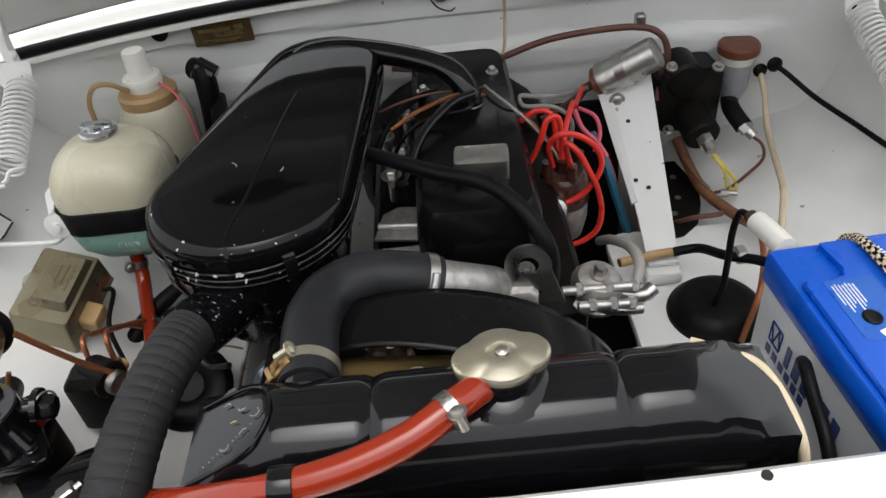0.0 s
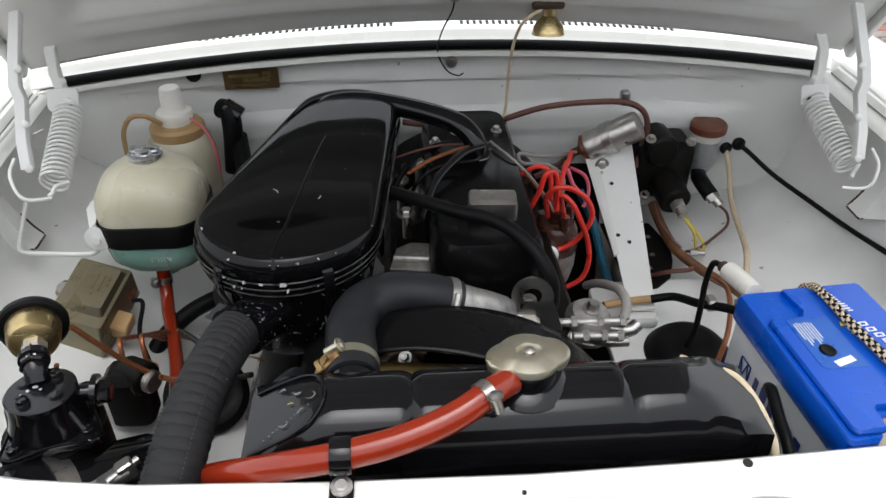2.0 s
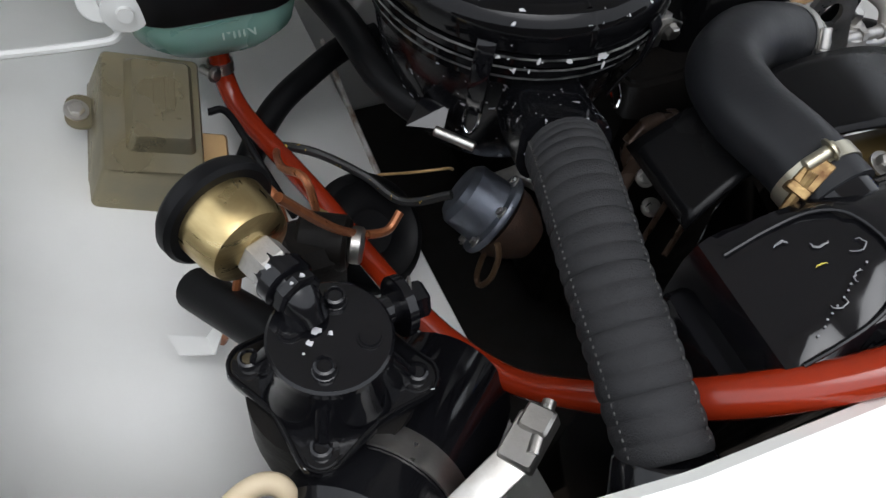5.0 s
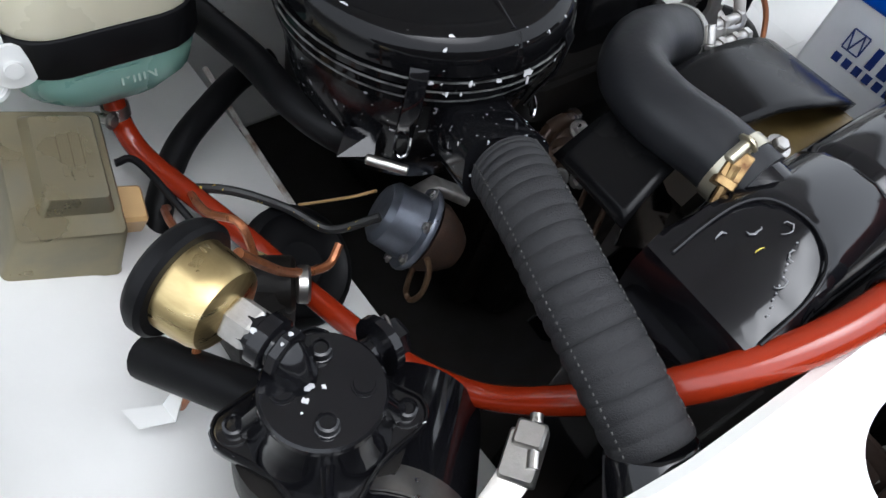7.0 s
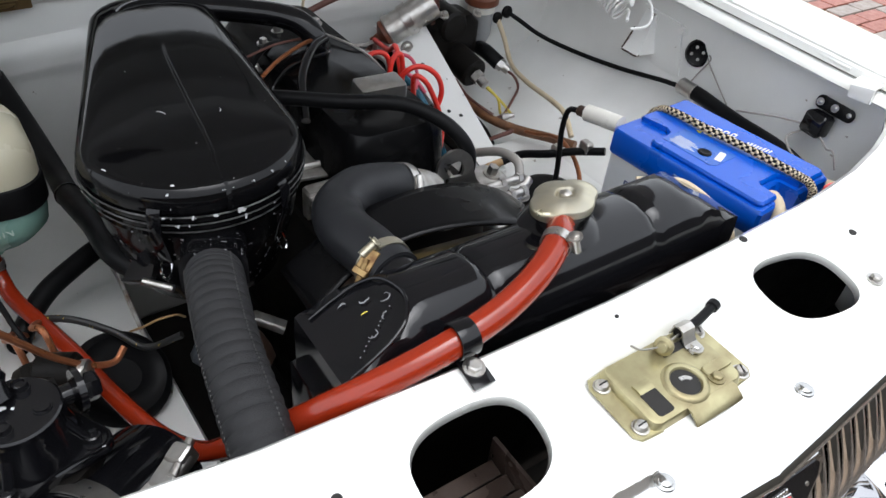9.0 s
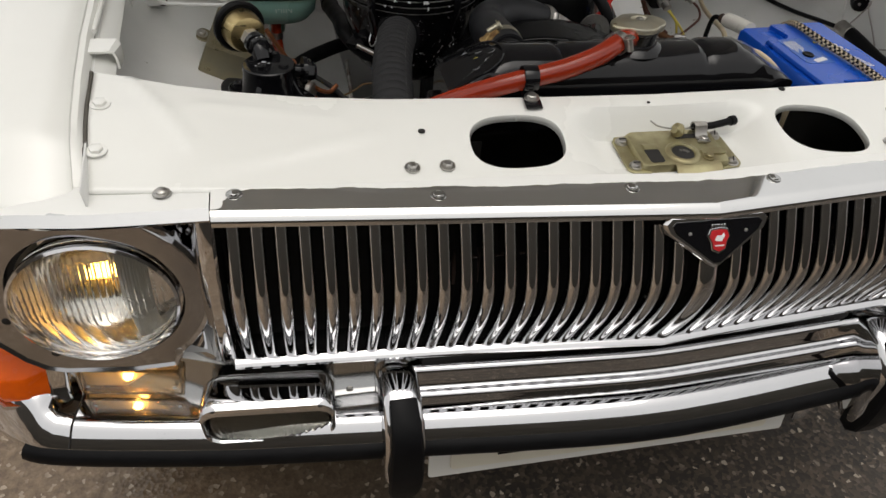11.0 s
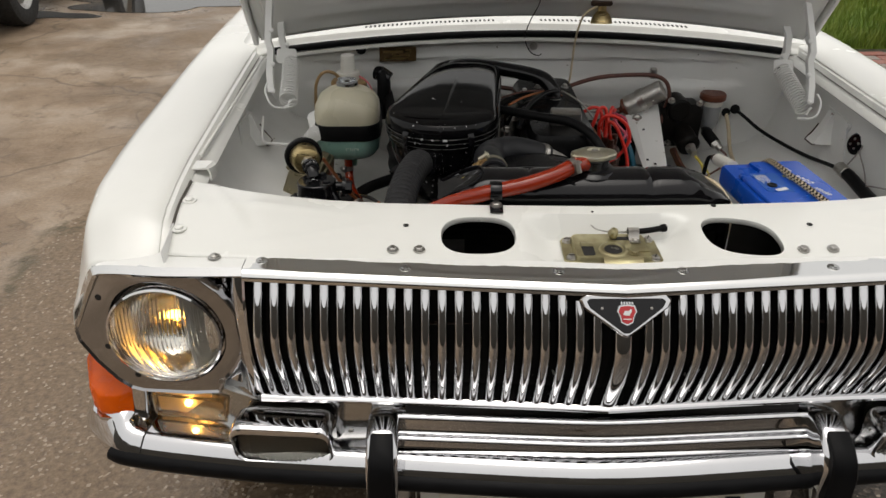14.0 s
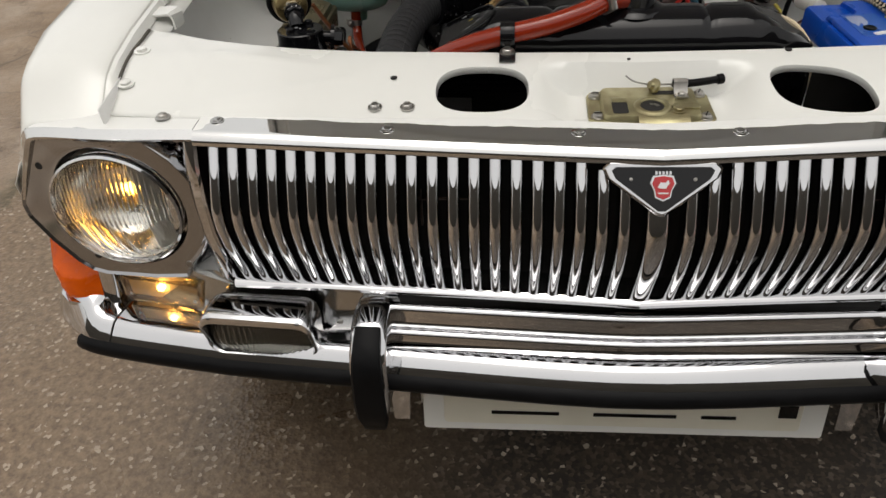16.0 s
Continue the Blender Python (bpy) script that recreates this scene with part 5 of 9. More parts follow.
def fog_lamp(s):
    f_lamp = thing("fog_lamp", (s * 0.498, 0.06, 0.52), "rectangular fog lamp with a chromed visor and ribbed glass", "fog lamp", "fog lamps")
    m = pose(s * 0.501, 0.072, 0.549, 90 - 4, 0, s * 4)
    o = rounded(0.158, 0.078, 0.020, 12)
    rows = []
    for kx, top, low, zt, zl in ((0.78, 0.78, 0.78, -0.036, -0.036), (0.94, 0.94, 0.94, -0.030, -0.030), (1.0, 1.0, 1.0, -0.020, -0.020), (1.0, 1.0, 1.0, 0.006, 0.003), (1.0, 0.97, 1.0, 0.017, 0.008),
                                 (0.985, 0.87, 0.99, 0.0225, 0.011), (0.965, 0.74, 0.96, 0.0240, 0.012), (0.950, 0.64, 0.93, 0.0230, 0.010), (0.930, 0.62, 0.90, 0.0150, 0.006)):
        ring = []
        for x, y in o:
            f = smooth01(0.5 + y / 0.036)
            ring.append(m @ V((x * kx, y * lerp(low, top, f), lerp(zl, zt, f))))
        rows.append(ring)
    bm = B()
    layers(bm, rows, cap=False)
    thicken(part("shell", bm, CHROME, f_lamp, "chrome shell with a short visor"), 0.0015, 0)
    bm = B()

    def g(u, v):
        x, y = lerp(-0.068, 0.068, u), lerp(-0.034, 0.034, v)
        lim = 0.071 - 0.012 * max(0, (abs(y) - 0.016) / 0.018) ** 2
        x = x * lim / 0.068
        return m @ V((x, y, 0.006 + 0.006 * (1 - (x / 0.07) ** 2) + 0.0008 * math.sin(u * 34 * math.pi)))
    grid(bm, 140, 10, g)
    thicken(part("lens", bm, FOGLENS, f_lamp, "ribbed grey glass"), 0.002, 0).visible_shadow = False
    bm = B()
    layers(bm, [[m @ V((x * k, y * k, z)) for x, y in o] for k, z in ((0.90, 0.002), (0.80, -0.012), (0.45, -0.028), (0.05, -0.032))])
    part("reflector", bm, SMOKE, f_lamp)
    bm = B()
    cyl(bm, m @ V((0, -0.036, -0.02)), V((s * 0.501, 0.092, 0.500)), 0.008)
    part("bracket", bm, STEEL, f_lamp)


for s in (-1, 1):
    parking_lamp(s)
    indicator(s)
    fog_lamp(s)


# ---- bumper ----
def bumper():
    b = thing("bumper", (0, 0.05, 0.44), "chromed front bumper with a black rubber strip and two guards", "bumper")
    plan = spline([(-0.845, 0.36, 0), (-0.868, 0.24, 0), (-0.852, 0.165, 0), (-0.80, 0.113, 0), (-0.74, 0.090, 0), (-0.55, 0.060, 0), (-0.34, 0.034, 0), (-0.15, 0.014, 0), (-0.05, 0.007, 0), (0, 0.006, 0),
                   (0.05, 0.007, 0), (0.15, 0.014, 0), (0.34, 0.034, 0), (0.55, 0.060, 0), (0.74, 0.090, 0), (0.80, 0.113, 0), (0.852, 0.165, 0), (0.868, 0.24, 0), (0.845, 0.36, 0)], 5)

    def run(pts, lo, hi):
        line = [p for p in plan if lo <= p.x <= hi]
        rows = []
        for p in line:
            k = plan.index(p)
            t = (plan[min(k + 1, len(plan) - 1)] - plan[max(k - 1, 0)]).normalized()
            out = V((t.y, -t.x, 0))
            lift = 0.034 * smooth01((abs(p.x) - 0.745) / 0.075)
            rows.append([V((p.x, p.y, 0)) + out * o + V((0, 0, z - 0.015 * min(1.0, abs(p.x) / 0.55) ** 2 + lift * max(0.0, min(1.0, (-o - 0.004) / 0.03)) * (1 if z > 0.50 else 0))) for o, z in pts])
        return rows
    face = [(-0.100, 0.5425), (-0.060, 0.5415), (-0.031, 0.5408), (-0.023, 0.5401), (-0.0165, 0.5380), (-0.012, 0.5345), (0.004, 0.5195), (0.005, 0.514), (0.003, 0.508), (0.0, 0.494), (-0.008, 0.484), (-0.020, 0.466),
            (-0.026, 0.456), (-0.040, 0.452), (-0.040, 0.457), (-0.028, 0.461), (-0.018, 0.476), (-0.012, 0.505), (-0.03, 0.530), (-0.06, 0.535), (-0.100, 0.536)]
    for nm, lo, hi in (("end_piece", -0.9, -0.7399), ("face_bar", -0.7401, 0.7401), ("end_piece", 0.7399, 0.9)):
        bm = B()
        layers(bm, run(face, lo, hi))
        part(nm, bm, CHROME, b)
    bm = B()
    layers(bm, run([(0.002, 0.5195), (0.010, 0.5165), (0.0150, 0.5095), (0.0160, 0.502), (0.011, 0.493), (0.000, 0.488), (-0.006, 0.489)], -0.800, 0.800))
    part("rubber_strip", bm, RUBBER, b, "black rubber impact strip")
    for s in (-1, 1):
        bm = B()
        rows = run([(o + 0.0006, z + 0.0006) for o, z in face[:7]], *((-0.7401, -0.7399) if s < 0 else (0.7399, 0.7401)))
        sweep(bm, rows[0], circle(0.0011, 6))
        part("joint", bm, DARK, b)
    # stepped bar between the guards
    bm = B()
    steps = [(0.106, 0.5385), (0.0440, 0.5395), (0.0455, 0.5420), (0.0462, 0.5500), (0.0470, 0.5535), (0.0500, 0.5562), (0.0545, 0.5572), (0.0585, 0.5578), (0.0605, 0.5598), (0.0618, 0.5640),
             (0.0634, 0.5795), (0.0650, 0.5832), (0.0690, 0.5858), (0.0740, 0.5866), (0.106, 0.5868)]
    layers(bm, [[(x, 0.060 * math.sqrt(x * x + 0.002) - 0.0027 + min(y, 0.106 - 0.03 * abs(x)), z) for y, z in steps] for x in np.linspace(-0.325, 0.325, 25)])
    part("upper_moulding", bm, CHROME, b, "stepped chrome bar between the guards")
    for s in (-1, 1):
        x0 = s * 0.344
        prof = [(0.112, 0.560), (0.104, 0.586), (0.072, 0.597), (0.040, 0.590), (0.010, 0.570), (-0.002, 0.545), (-0.002, 0.475), (0.006, 0.440), (0.020, 0.424), (0.036, 0.428), (0.050, 0.45), (0.058, 0.49), (0.075, 0.53)]
        bm = B()
        rows = []
        for w, k in ((-0.024, 0.90), (-0.020, 0.97), (-0.012, 1.0), (0.012, 1.0), (0.020, 0.97), (0.024, 0.90)):
            rows.append([(x0 + w * (1.0 if z > 0.46 else lerp(0.55, 1.0, max(0.0, z - 0.424) / 0.036)), lerp(0.055, y, k), lerp(0.51, z, k)) for y, z in prof])
        layers(bm, rows)
        gd = part("guard", bm, CHROME, b, "chromed upright guard")
        bm = B()
        pad = [(0.036, 0.593), (0.012, 0.583), (-0.006, 0.566), (-0.014, 0.545), (-0.016, 0.50), (-0.014, 0.468), (-0.004, 0.435), (0.012, 0.418), (0.028, 0.422), (0.026, 0.45), (0.010, 0.50), (0.010, 0.55)]
        rows = []
        for w, k in ((-0.0215, 0.93), (-0.018, 1.0), (0.018, 1.0), (0.0215, 0.93)):
            rows.append([(x0 + w * (lerp(1.0, 0.72, max(0.0, z - 0.53) / 0.08) if z > 0.47 else lerp(0.6, 1.0, max(0.0, z - 0.418) / 0.052)), lerp(0.03, y, k), lerp(0.50, z, lerp(1, k, 0.3))) for y, z in pad])
        layers(bm, rows)
        part("guard_pad", bm, RUBBER, gd, "black rubber pad")


bumper()


# ---- number plate ----
def number_plate():
    p = thing("number_plate", (0, 0.08, 0.33), "cream number plate on a white holder under the bumper", "number plate")
    m = pose(0.003, 0.088, 0.397, 80, 0, 0)
    bm = B()
    slab(bm, rounded(0.585, 0.118, 0.004), m @ Matrix.Translation((0, 0, -0.004)), 0.004, 0.001)
    part("holder", bm, PAINT, p, "white sheet-metal holder")
    bm = B()
    slab(bm, rounded(0.518, 0.100, 0.006), m @ Matrix.Translation((-0.002, 0.006, 0.0005)), 0.003, 0.001)
    pl = part("plate", bm, PLATEW, p, "cream plate with blurred dark bars")
    for x, w in ((-0.14, 0.10), (0.02, 0.12), (0.14, 0.05)):
        bm = B()
        box(bm, (0, 0, 0), (w, 0.006, 0.001), 0.0003, m @ Matrix.Translation((x, -0.022, 0.0042)))
        part("bar", bm, BLACK, pl)
    bm = B()
    box(bm, (0, 0, 0), (0.026, 0.022, 0.003), 0.001, m @ Matrix.Translation((0.236, -0.008, 0.0045)))
    part("clip", bm, BLACK, p)
    for s in (-1, 1):
        bm = B()
        slab(bm, [(-0.012, -0.02), (0.012, -0.02), (0.016, 0.06), (-0.016, 0.06)], pose(s * 0.322, 0.085, 0.375, 84, 0, 0), 0.004, 0.001)
        part("stay", bm, CHROME, p)


number_plate()


# ---- bonnet latch ----
def latch():
    l = thing("bonnet_latch", (0, 0.17, 0.824), "olive zinc-plated bonnet latch plate with a round opening", "bonnet latch")
    m = pose(0.0, 0.171, 0.8300, 3)

    def at(x, y, h):
        return m @ Matrix.Translation((x, y - 0.171, h))
    for s in (-1, 1):
        bm = B()
        slab(bm, [(s * x, y) for x, y in ((0.046, -0.036), (0.068, -0.034), (0.073, -0.028), (0.072, 0.026), (0.067, 0.034), (0.046, 0.036))][::s], m, 0.003, 0.001)
        part("end_flap", bm, LATCHZ, l)
    # deep-drawn pan with a slot and a round eye, and a tongue bent down over the rail
    outer = rounded(0.114, 0.070, 0.009, 6)
    bm = B()
    layers(bm, [[m @ V((x * kx, 0.0005 + y * ky, z)) for x, y in outer] for kx, ky, z in ((1.0, 1.0, 0.0005), (0.985, 0.975, 0.0065), (0.955, 0.93, 0.0095), (0.92, 0.88, 0.0100))])
    part("raised_pan", bm, LATCHZ, l)
    bm = B()
    sweep(bm, [at(0.012, 0.142, 0.0085).translation, at(0.012, 0.134, 0.0080).translation, at(0.012, 0.128, 0.0045).translation, at(0.012, 0.124, 0.0015).translation], [(0.001, 0.029), (-0.001, 0.029), (-0.001, -0.029), (0.001, -0.029)], up=(1, 0, 0))
    part("tongue", bm, LATCHZ, l, "tongue bent over the rail")
    bm = B()
    lathe(bm, [(0.0135, -0.001), (0.0135, 0.0012), (0.0148, 0.0030), (0.0180, 0.0032), (0.0200, 0.0022), (0.0215, 0.0)], at(0.001, 0.158, 0.0098), 36, False)
    part("eye_ring", bm, LATCHZ, l, "raised rim of the eye")
    bm = B()
    lathe(bm, [(0.0135, 0), (0.0135, 0.0006)], at(0.001, 0.158, 0.0100), 28)
    part("eye_hole", bm, DARK, l, "dark round hole")
    bm = B()
    slab(bm, [(0.010 * math.cos(a), 0.0075 * math.sin(a)) for a in np.linspace(0.1, 1.7, 9)] + [(0.007 * math.cos(a) - 0.001, 0.0035 * math.sin(a)) for a in np.linspace(1.6, 0.1, 9)], at(0.0, 0.157, 0.0107), 0.0006, 0.0001)
    part("eye_crescent", bm, STEEL, l, "bright steel crescent inside the eye")
    bm = B()
    slab(bm, rounded(0.018, 0.026, 0.0035), at(-0.036, 0.156, 0.0100), 0.0007, 0.0002)
    part("slot", bm, DARK, l, "dark rectangular slot")
    bm = B()
    sweep(bm, [at(-0.036, 0.178, 0.0102).translation, at(-0.036, 0.172, 0.0116).translation, at(-0.036, 0.167, 0.0106).translation], [(0.0008, 0.0085), (-0.0008, 0.0085), (-0.0008, -0.0085), (0.0008, -0.0085)], up=(1, 0, 0))
    part("slot_lip", bm, LATCHZ, l, "turned-up lip of the slot")
    for x, y in ((-0.062, 0.193), (-0.062, 0.147), (0.061, 0.144), (0.062, 0.196)):
        bm = B()
        lathe(bm, [(0.0078, 0), (0.0078, 0.0015), (0.0062, 0.0018), (0.0058, 0.0040), (0.0045, 0.0056), (0, 0.0062)], at(x, y, 0.003), 16)
        sc = part("screw", bm, STEEL, l)
        bm = B()
        box(bm, (0, 0, 0), (0.0095, 0.0014, 0.0008), 0.0002, at(x, y, 0.0091) @ Matrix.Rotation(0.6 + 9 * x, 4, "Z"))
        part("screw_slot", bm, DARK, sc)
    bm = B()
    slab(bm, rounded(0.032, 0.011, 0.004), at(0.040, 0.157, 0.0098), 0.0026, 0.0012)
    part("embossed_step", bm, LATCHZ, l)
    bm = B()
    hexbolt(bm, at(0.030, 0.148, 0.0098).translation, (0, 0, 1), 0.0052, 0.005)
    part("pivot", bm, LATCHZ, l)
    bm = B()
    slab(bm, rounded(0.034, 0.008, 0.002), at(0.022, 0.190, 0.0098), 0.0008, 0.0002)
    part("catch_slit", bm, DARK, l)
    # cable: wire, clamp drum, sleeve and its strap
    bm = B()
    lathe(bm, [(0.0, -0.0045), (0.0078, -0.0045), (0.0088, -0.0035), (0.0088, 0.000), (0.0056, 0.0015), (0.0044, 0.006), (0, 0.0065)], at(0.006, 0.192, 0.0185) @ Matrix.Rotation(radians(-68), 4, "Y") @ Matrix.Rotation(0.3, 4, "X"), 20)
    part("cable_clamp", bm, LATCHZ, l, "small round cable clamp")
    bm = B()
    tube(bm, [at(*p).translation for p in ((-0.026, 0.203, 0.026), (-0.016, 0.197, 0.0215), (0.006, 0.193, 0.0195), (0.04, 0.197, 0.018))], 0.0010, 6)
    part("cable_wire", bm, STEEL, l)
    bm = B()
    tube(bm, [at(*p).translation for p in ((0.030, 0.197, 0.018), (0.055, 0.198, 0.0185), (0.086, 0.204, 0.020))], 0.0046, 10)
    cyl(bm, at(0.082, 0.2032, 0.0198).translation, at(0.090, 0.205, 0.0202).translation, 0.0062, seg=14, bevel=0.001)
    part("cable_sleeve", bm, RUBBER, l, "black cable sleeve")
    bm = B()
    sweep(bm, [at(0.038, y, h).translation for y, h in ((0.176, 0.0105), (0.186, 0.0115), (0.190, 0.0155), (0.193, 0.0225), (0.198, 0.0240), (0.203, 0.0215), (0.204, 0.0110))], [(0.0008, 0.008), (-0.0008, 0.008), (-0.0008, -0.008), (0.0008, -0.008)], up=(1, 0, 0))
    strap = part("sleeve_strap", bm, STEEL, l, "bent steel strap over the sleeve")
    bm = B()
    hexbolt(bm, at(0.038, 0.180, 0.0115).translation, (0, 0, 1), 0.0048, 0.0045)
    part("strap_screw", bm, STEEL, strap)


latch()


# ---- engine ----
def engine():
    e = thing("engine", (0, 0.78, 0.36), "oily dark four-cylinder engine with a glossy black valve cover", "engine")
    bm = B()
    box(bm, (-0.01, 0.79, 0.55), (0.26, 0.46, 0.38), 0.02)
    box(bm, (-0.01, 0.56, 0.52), (0.20, 0.08, 0.30), 0.02)
    part("block", bm, CAST, e, "oily black cast block")
    bm = B()
    box(bm, (-0.02, 0.80, 0.725), (0.21, 0.44, 0.035), 0.008)
    part("cylinder_head", bm, CAST, e, "oily dark cylinder head")
    bm = B()
    lathe(bm, [(0.17, 0.0), (0.17, 0.05), (0.15, 0.09)], pose(-0.01, 1.065, 0.62, 90), 32)
    part("bell_housing", bm, CAST, e)
    bm = B()
    o = rounded(0.150, 0.42, 0.03, 6)
    m = Matrix.Translation((0.0, 0.815, 0.0))
    layers(bm, [[m @ V((x * kx, y * ky, z)) for x, y in o] for kx, ky, z in ((1.08, 1.03, 0.728), (1.08, 1.03, 0.738), (1.0, 1.0, 0.742), (0.99, 0.995, 0.80), (0.95, 0.985, 0.828), (0.84, 0.95, 0.842), (0.5, 0.7, 0.846))])
    part("valve_cover", bm, SHROUD, e, "glossy black valve cover")
    bm = B()
    o = rounded(0.064, 0.036, 0.005)
    m = pose(0.009, 0.684, 0.845, 4, 0, -4)
    layers(bm, [[m @ V((x * k, y * k, z)) for x, y in o] for k, z in ((1.0, 0), (1.0, 0.022), (0.96, 0.027), (0.55, 0.030))])
    part("cover_bracket", bm, STEEL, e, "bare grey steel box bracket")
    bm = B()
    box(bm, (-0.085, 0.63, 0.755), (0.075, 0.02, 0.05), 0.003)
    box(bm, (-0.085, 0.618, 0.77), (0.075, 0.012, 0.012), 0.002)
    part("manifold_flange", bm, ALU, e)
    bm = B()
    slab(bm, [(-0.130, 0.672), (-0.072, 0.662), (-0.068, 0.728), (-0.100, 0.733), (-0.120, 0.720)], Matrix.Translation((0, 0, 0.765)), 0.005, 0.001)
    cyl(bm, (-0.125, 0.69, 0.774), (-0.075, 0.684, 0.774), 0.005, seg=10, bevel=0.001)
    part("linkage_plate", bm, ALU, e, "grey alloy linkage plate")
    for x, y, z in ((-0.105, 0.76, 0.80), (-0.09, 0.80, 0.81), (-0.112, 0.83, 0.815), (-0.082, 0.87, 0.82)):
        bm = B()
        cyl(bm, (x, y, 0.76), (x, y, z), 0.006, seg=10, bevel=0.001)
        hexbolt(bm, (x, y, z), (0, 0, 1), 0.009, 0.010)
        part("carburettor_stud", bm, STEEL, e)
    bm = B()
    tube(bm, [(-0.13, 0.80, 0.80), (-0.10, 0.84, 0.835), (-0.06, 0.88, 0.845), (-0.02, 0.90, 0.84), (0.01, 0.89, 0.835)], 0.0045, 8)
    part("vacuum_pipe", bm, RUBBER, e, "thin black vacuum pipe")
    bm = B()
    hexbolt(bm, (-0.075, 0.612, 0.77), (0, -1, 0), 0.007, 0.008)
    part("flange_nut", bm, STEEL, e)
    # lifting eye
    bm = B()
    out = [(0.026 * math.cos(a), 0.026 * math.sin(a)) for a in np.linspace(-0.2, math.pi + 0.2, 18)] + [(-0.032, -0.045), (0.040, -0.045)]
    hole = [(0.012 * math.cos(a), 0.012 * math.sin(a)) for a in np.linspace(-0.2, math.pi + 0.2, 18)] + [(-0.0085, -0.0085), (0.0085, -0.0085)]
    m = pose(0.046, 0.560, 0.803, 78, 0, -6)
    layers(bm, [[m @ V((x, y, z)) for x, y in r] for r, z in ((hole, 0.0), (out, 0.0), (out, 0.005), (hole, 0.005), (hole, 0.0))], cap=False)
    part("lifting_eye", bm, STEEL, e, "grey steel lifting eye")
    # thermostat housing and coolant outlet
    bm = B()
    tube(bm, [(-0.065, 0.514, 0.839), (-0.042, 0.517, 0.828), (-0.015, 0.530, 0.808), (0.005, 0.555, 0.78)], 0.0235, 16, 4)
    box(bm, (0.01, 0.562, 0.765), (0.09, 0.05, 0.03), 0.006)
    part("thermostat_housing", bm, ALU, e, "stained aluminium thermostat housing")
    for x, y in ((-0.022, 0.548), (0.045, 0.575)):
        bm = B()
        hexbolt(bm, (x, y, 0.782), (0, -0.2, 1), 0.007, 0.009)
        part("housing_bolt", bm, STEEL, e)
    # rear of the head seen past the cover
    for x, y, z, r in ((-0.10, 0.93, 0.79, 0.012), (-0.09, 0.86, 0.78, 0.010), (0.10, 0.95, 0.76, 0.014), (-0.10, 0.79, 0.77, 0.011)):
        bm = B()
        cyl(bm, (x, y, 0.72), (x, y - 0.004, z), r, r * 0.8, 12, 0.002)
        part("stud", bm, RUST, e)
    bm = B()
    for k in range(3):
        tube(bm, [(-0.08 + 0.03 * k, 0.72 + 0.06 * k, 0.74), (-0.10, 0.70 + 0.07 * k, 0.70), (-0.14, 0.69 + 0.07 * k, 0.66)], 0.013, 10, 4)
    part("manifold", bm, RUST, e, "rusty brown manifold")


engine()


def fuel_pump_unit():
    """The alloy fuel pump beside the lifting eye."""
    p = thing("fuel_pump", (0.13, 0.55, 0.72), "grey cast alloy fuel pump with pipe unions", "fuel pump")
    m = pose(0.128, 0.590, 0.722, 8, 6, 0) @ Matrix.Scale(0.86, 4)
    bm = B()
    lathe(bm, [(0.020, -0.03), (0.040, -0.006), (0.044, 0), (0.044, 0.006), (0.036, 0.010), (0.036, 0.022), (0.028, 0.034), (0.012, 0.038), (0, 0.038)], m, 28)
    part("body", bm, ALU, p)
    for k in range(6):
        a = k * math.pi / 3
        bm = B()
        hexbolt(bm, m @ V((0.039 * math.cos(a), 0.039 * math.sin(a), 0.005)), m.to_3x3() @ V((0, 0, 1)), 0.0045, 0.005)
        part("rim_screw", bm, STEEL, p)
    bm = B()
    hexbolt(bm, m @ V((0, 0, 0.036)), m.to_3x3() @ V((0, 0, 1)), 0.008, 0.016)
    part("top_nut", bm, STEEL, p)
    bm = B()
    tube(bm, [m @ V(q) for q in ((0.03, -0.012, 0.012), (0.06, -0.018, 0.014), (0.075, -0.01, 0.02))], 0.009, 10, 4)
    tube(bm, [m @ V(q) for q in ((-0.02, -0.028, 0.012), (0.02, -0.040, 0.012), (0.055, -0.038, 0.012))], 0.007, 10, 4)
    part("union", bm, STEEL, p, "bright pipe union")
    for y, z, x0, x1 in ((0.570, 0.748, 0.085, 0.170), (0.549, 0.742, 0.100, 0.160)):
        bm = B()
        cyl(bm, (x0, y, z), (x1, y, z - 0.002), 0.0058, seg=12, bevel=0.001)
        for t in (0.15, 0.55, 0.9):
            hexbolt(bm, (lerp(x0, x1, t), y, z - 0.002 * t), (1, 0, 0), 0.0082, 0.012, False)
        part("cross_union", bm, ALU, p, "pipe with hexagon unions")
    bm = B()
    tube(bm, [(0.172, 0.572, 0.748), (0.178, 0.590, 0.760), (0.178, 0.63, 0.752), (0.170, 0.69, 0.715), (0.165, 0.73, 0.68)], 0.0065, 10, 5)
    part("fuel_hose", bm, GREYW, p, "grey fuel hose")


fuel_pump_unit()


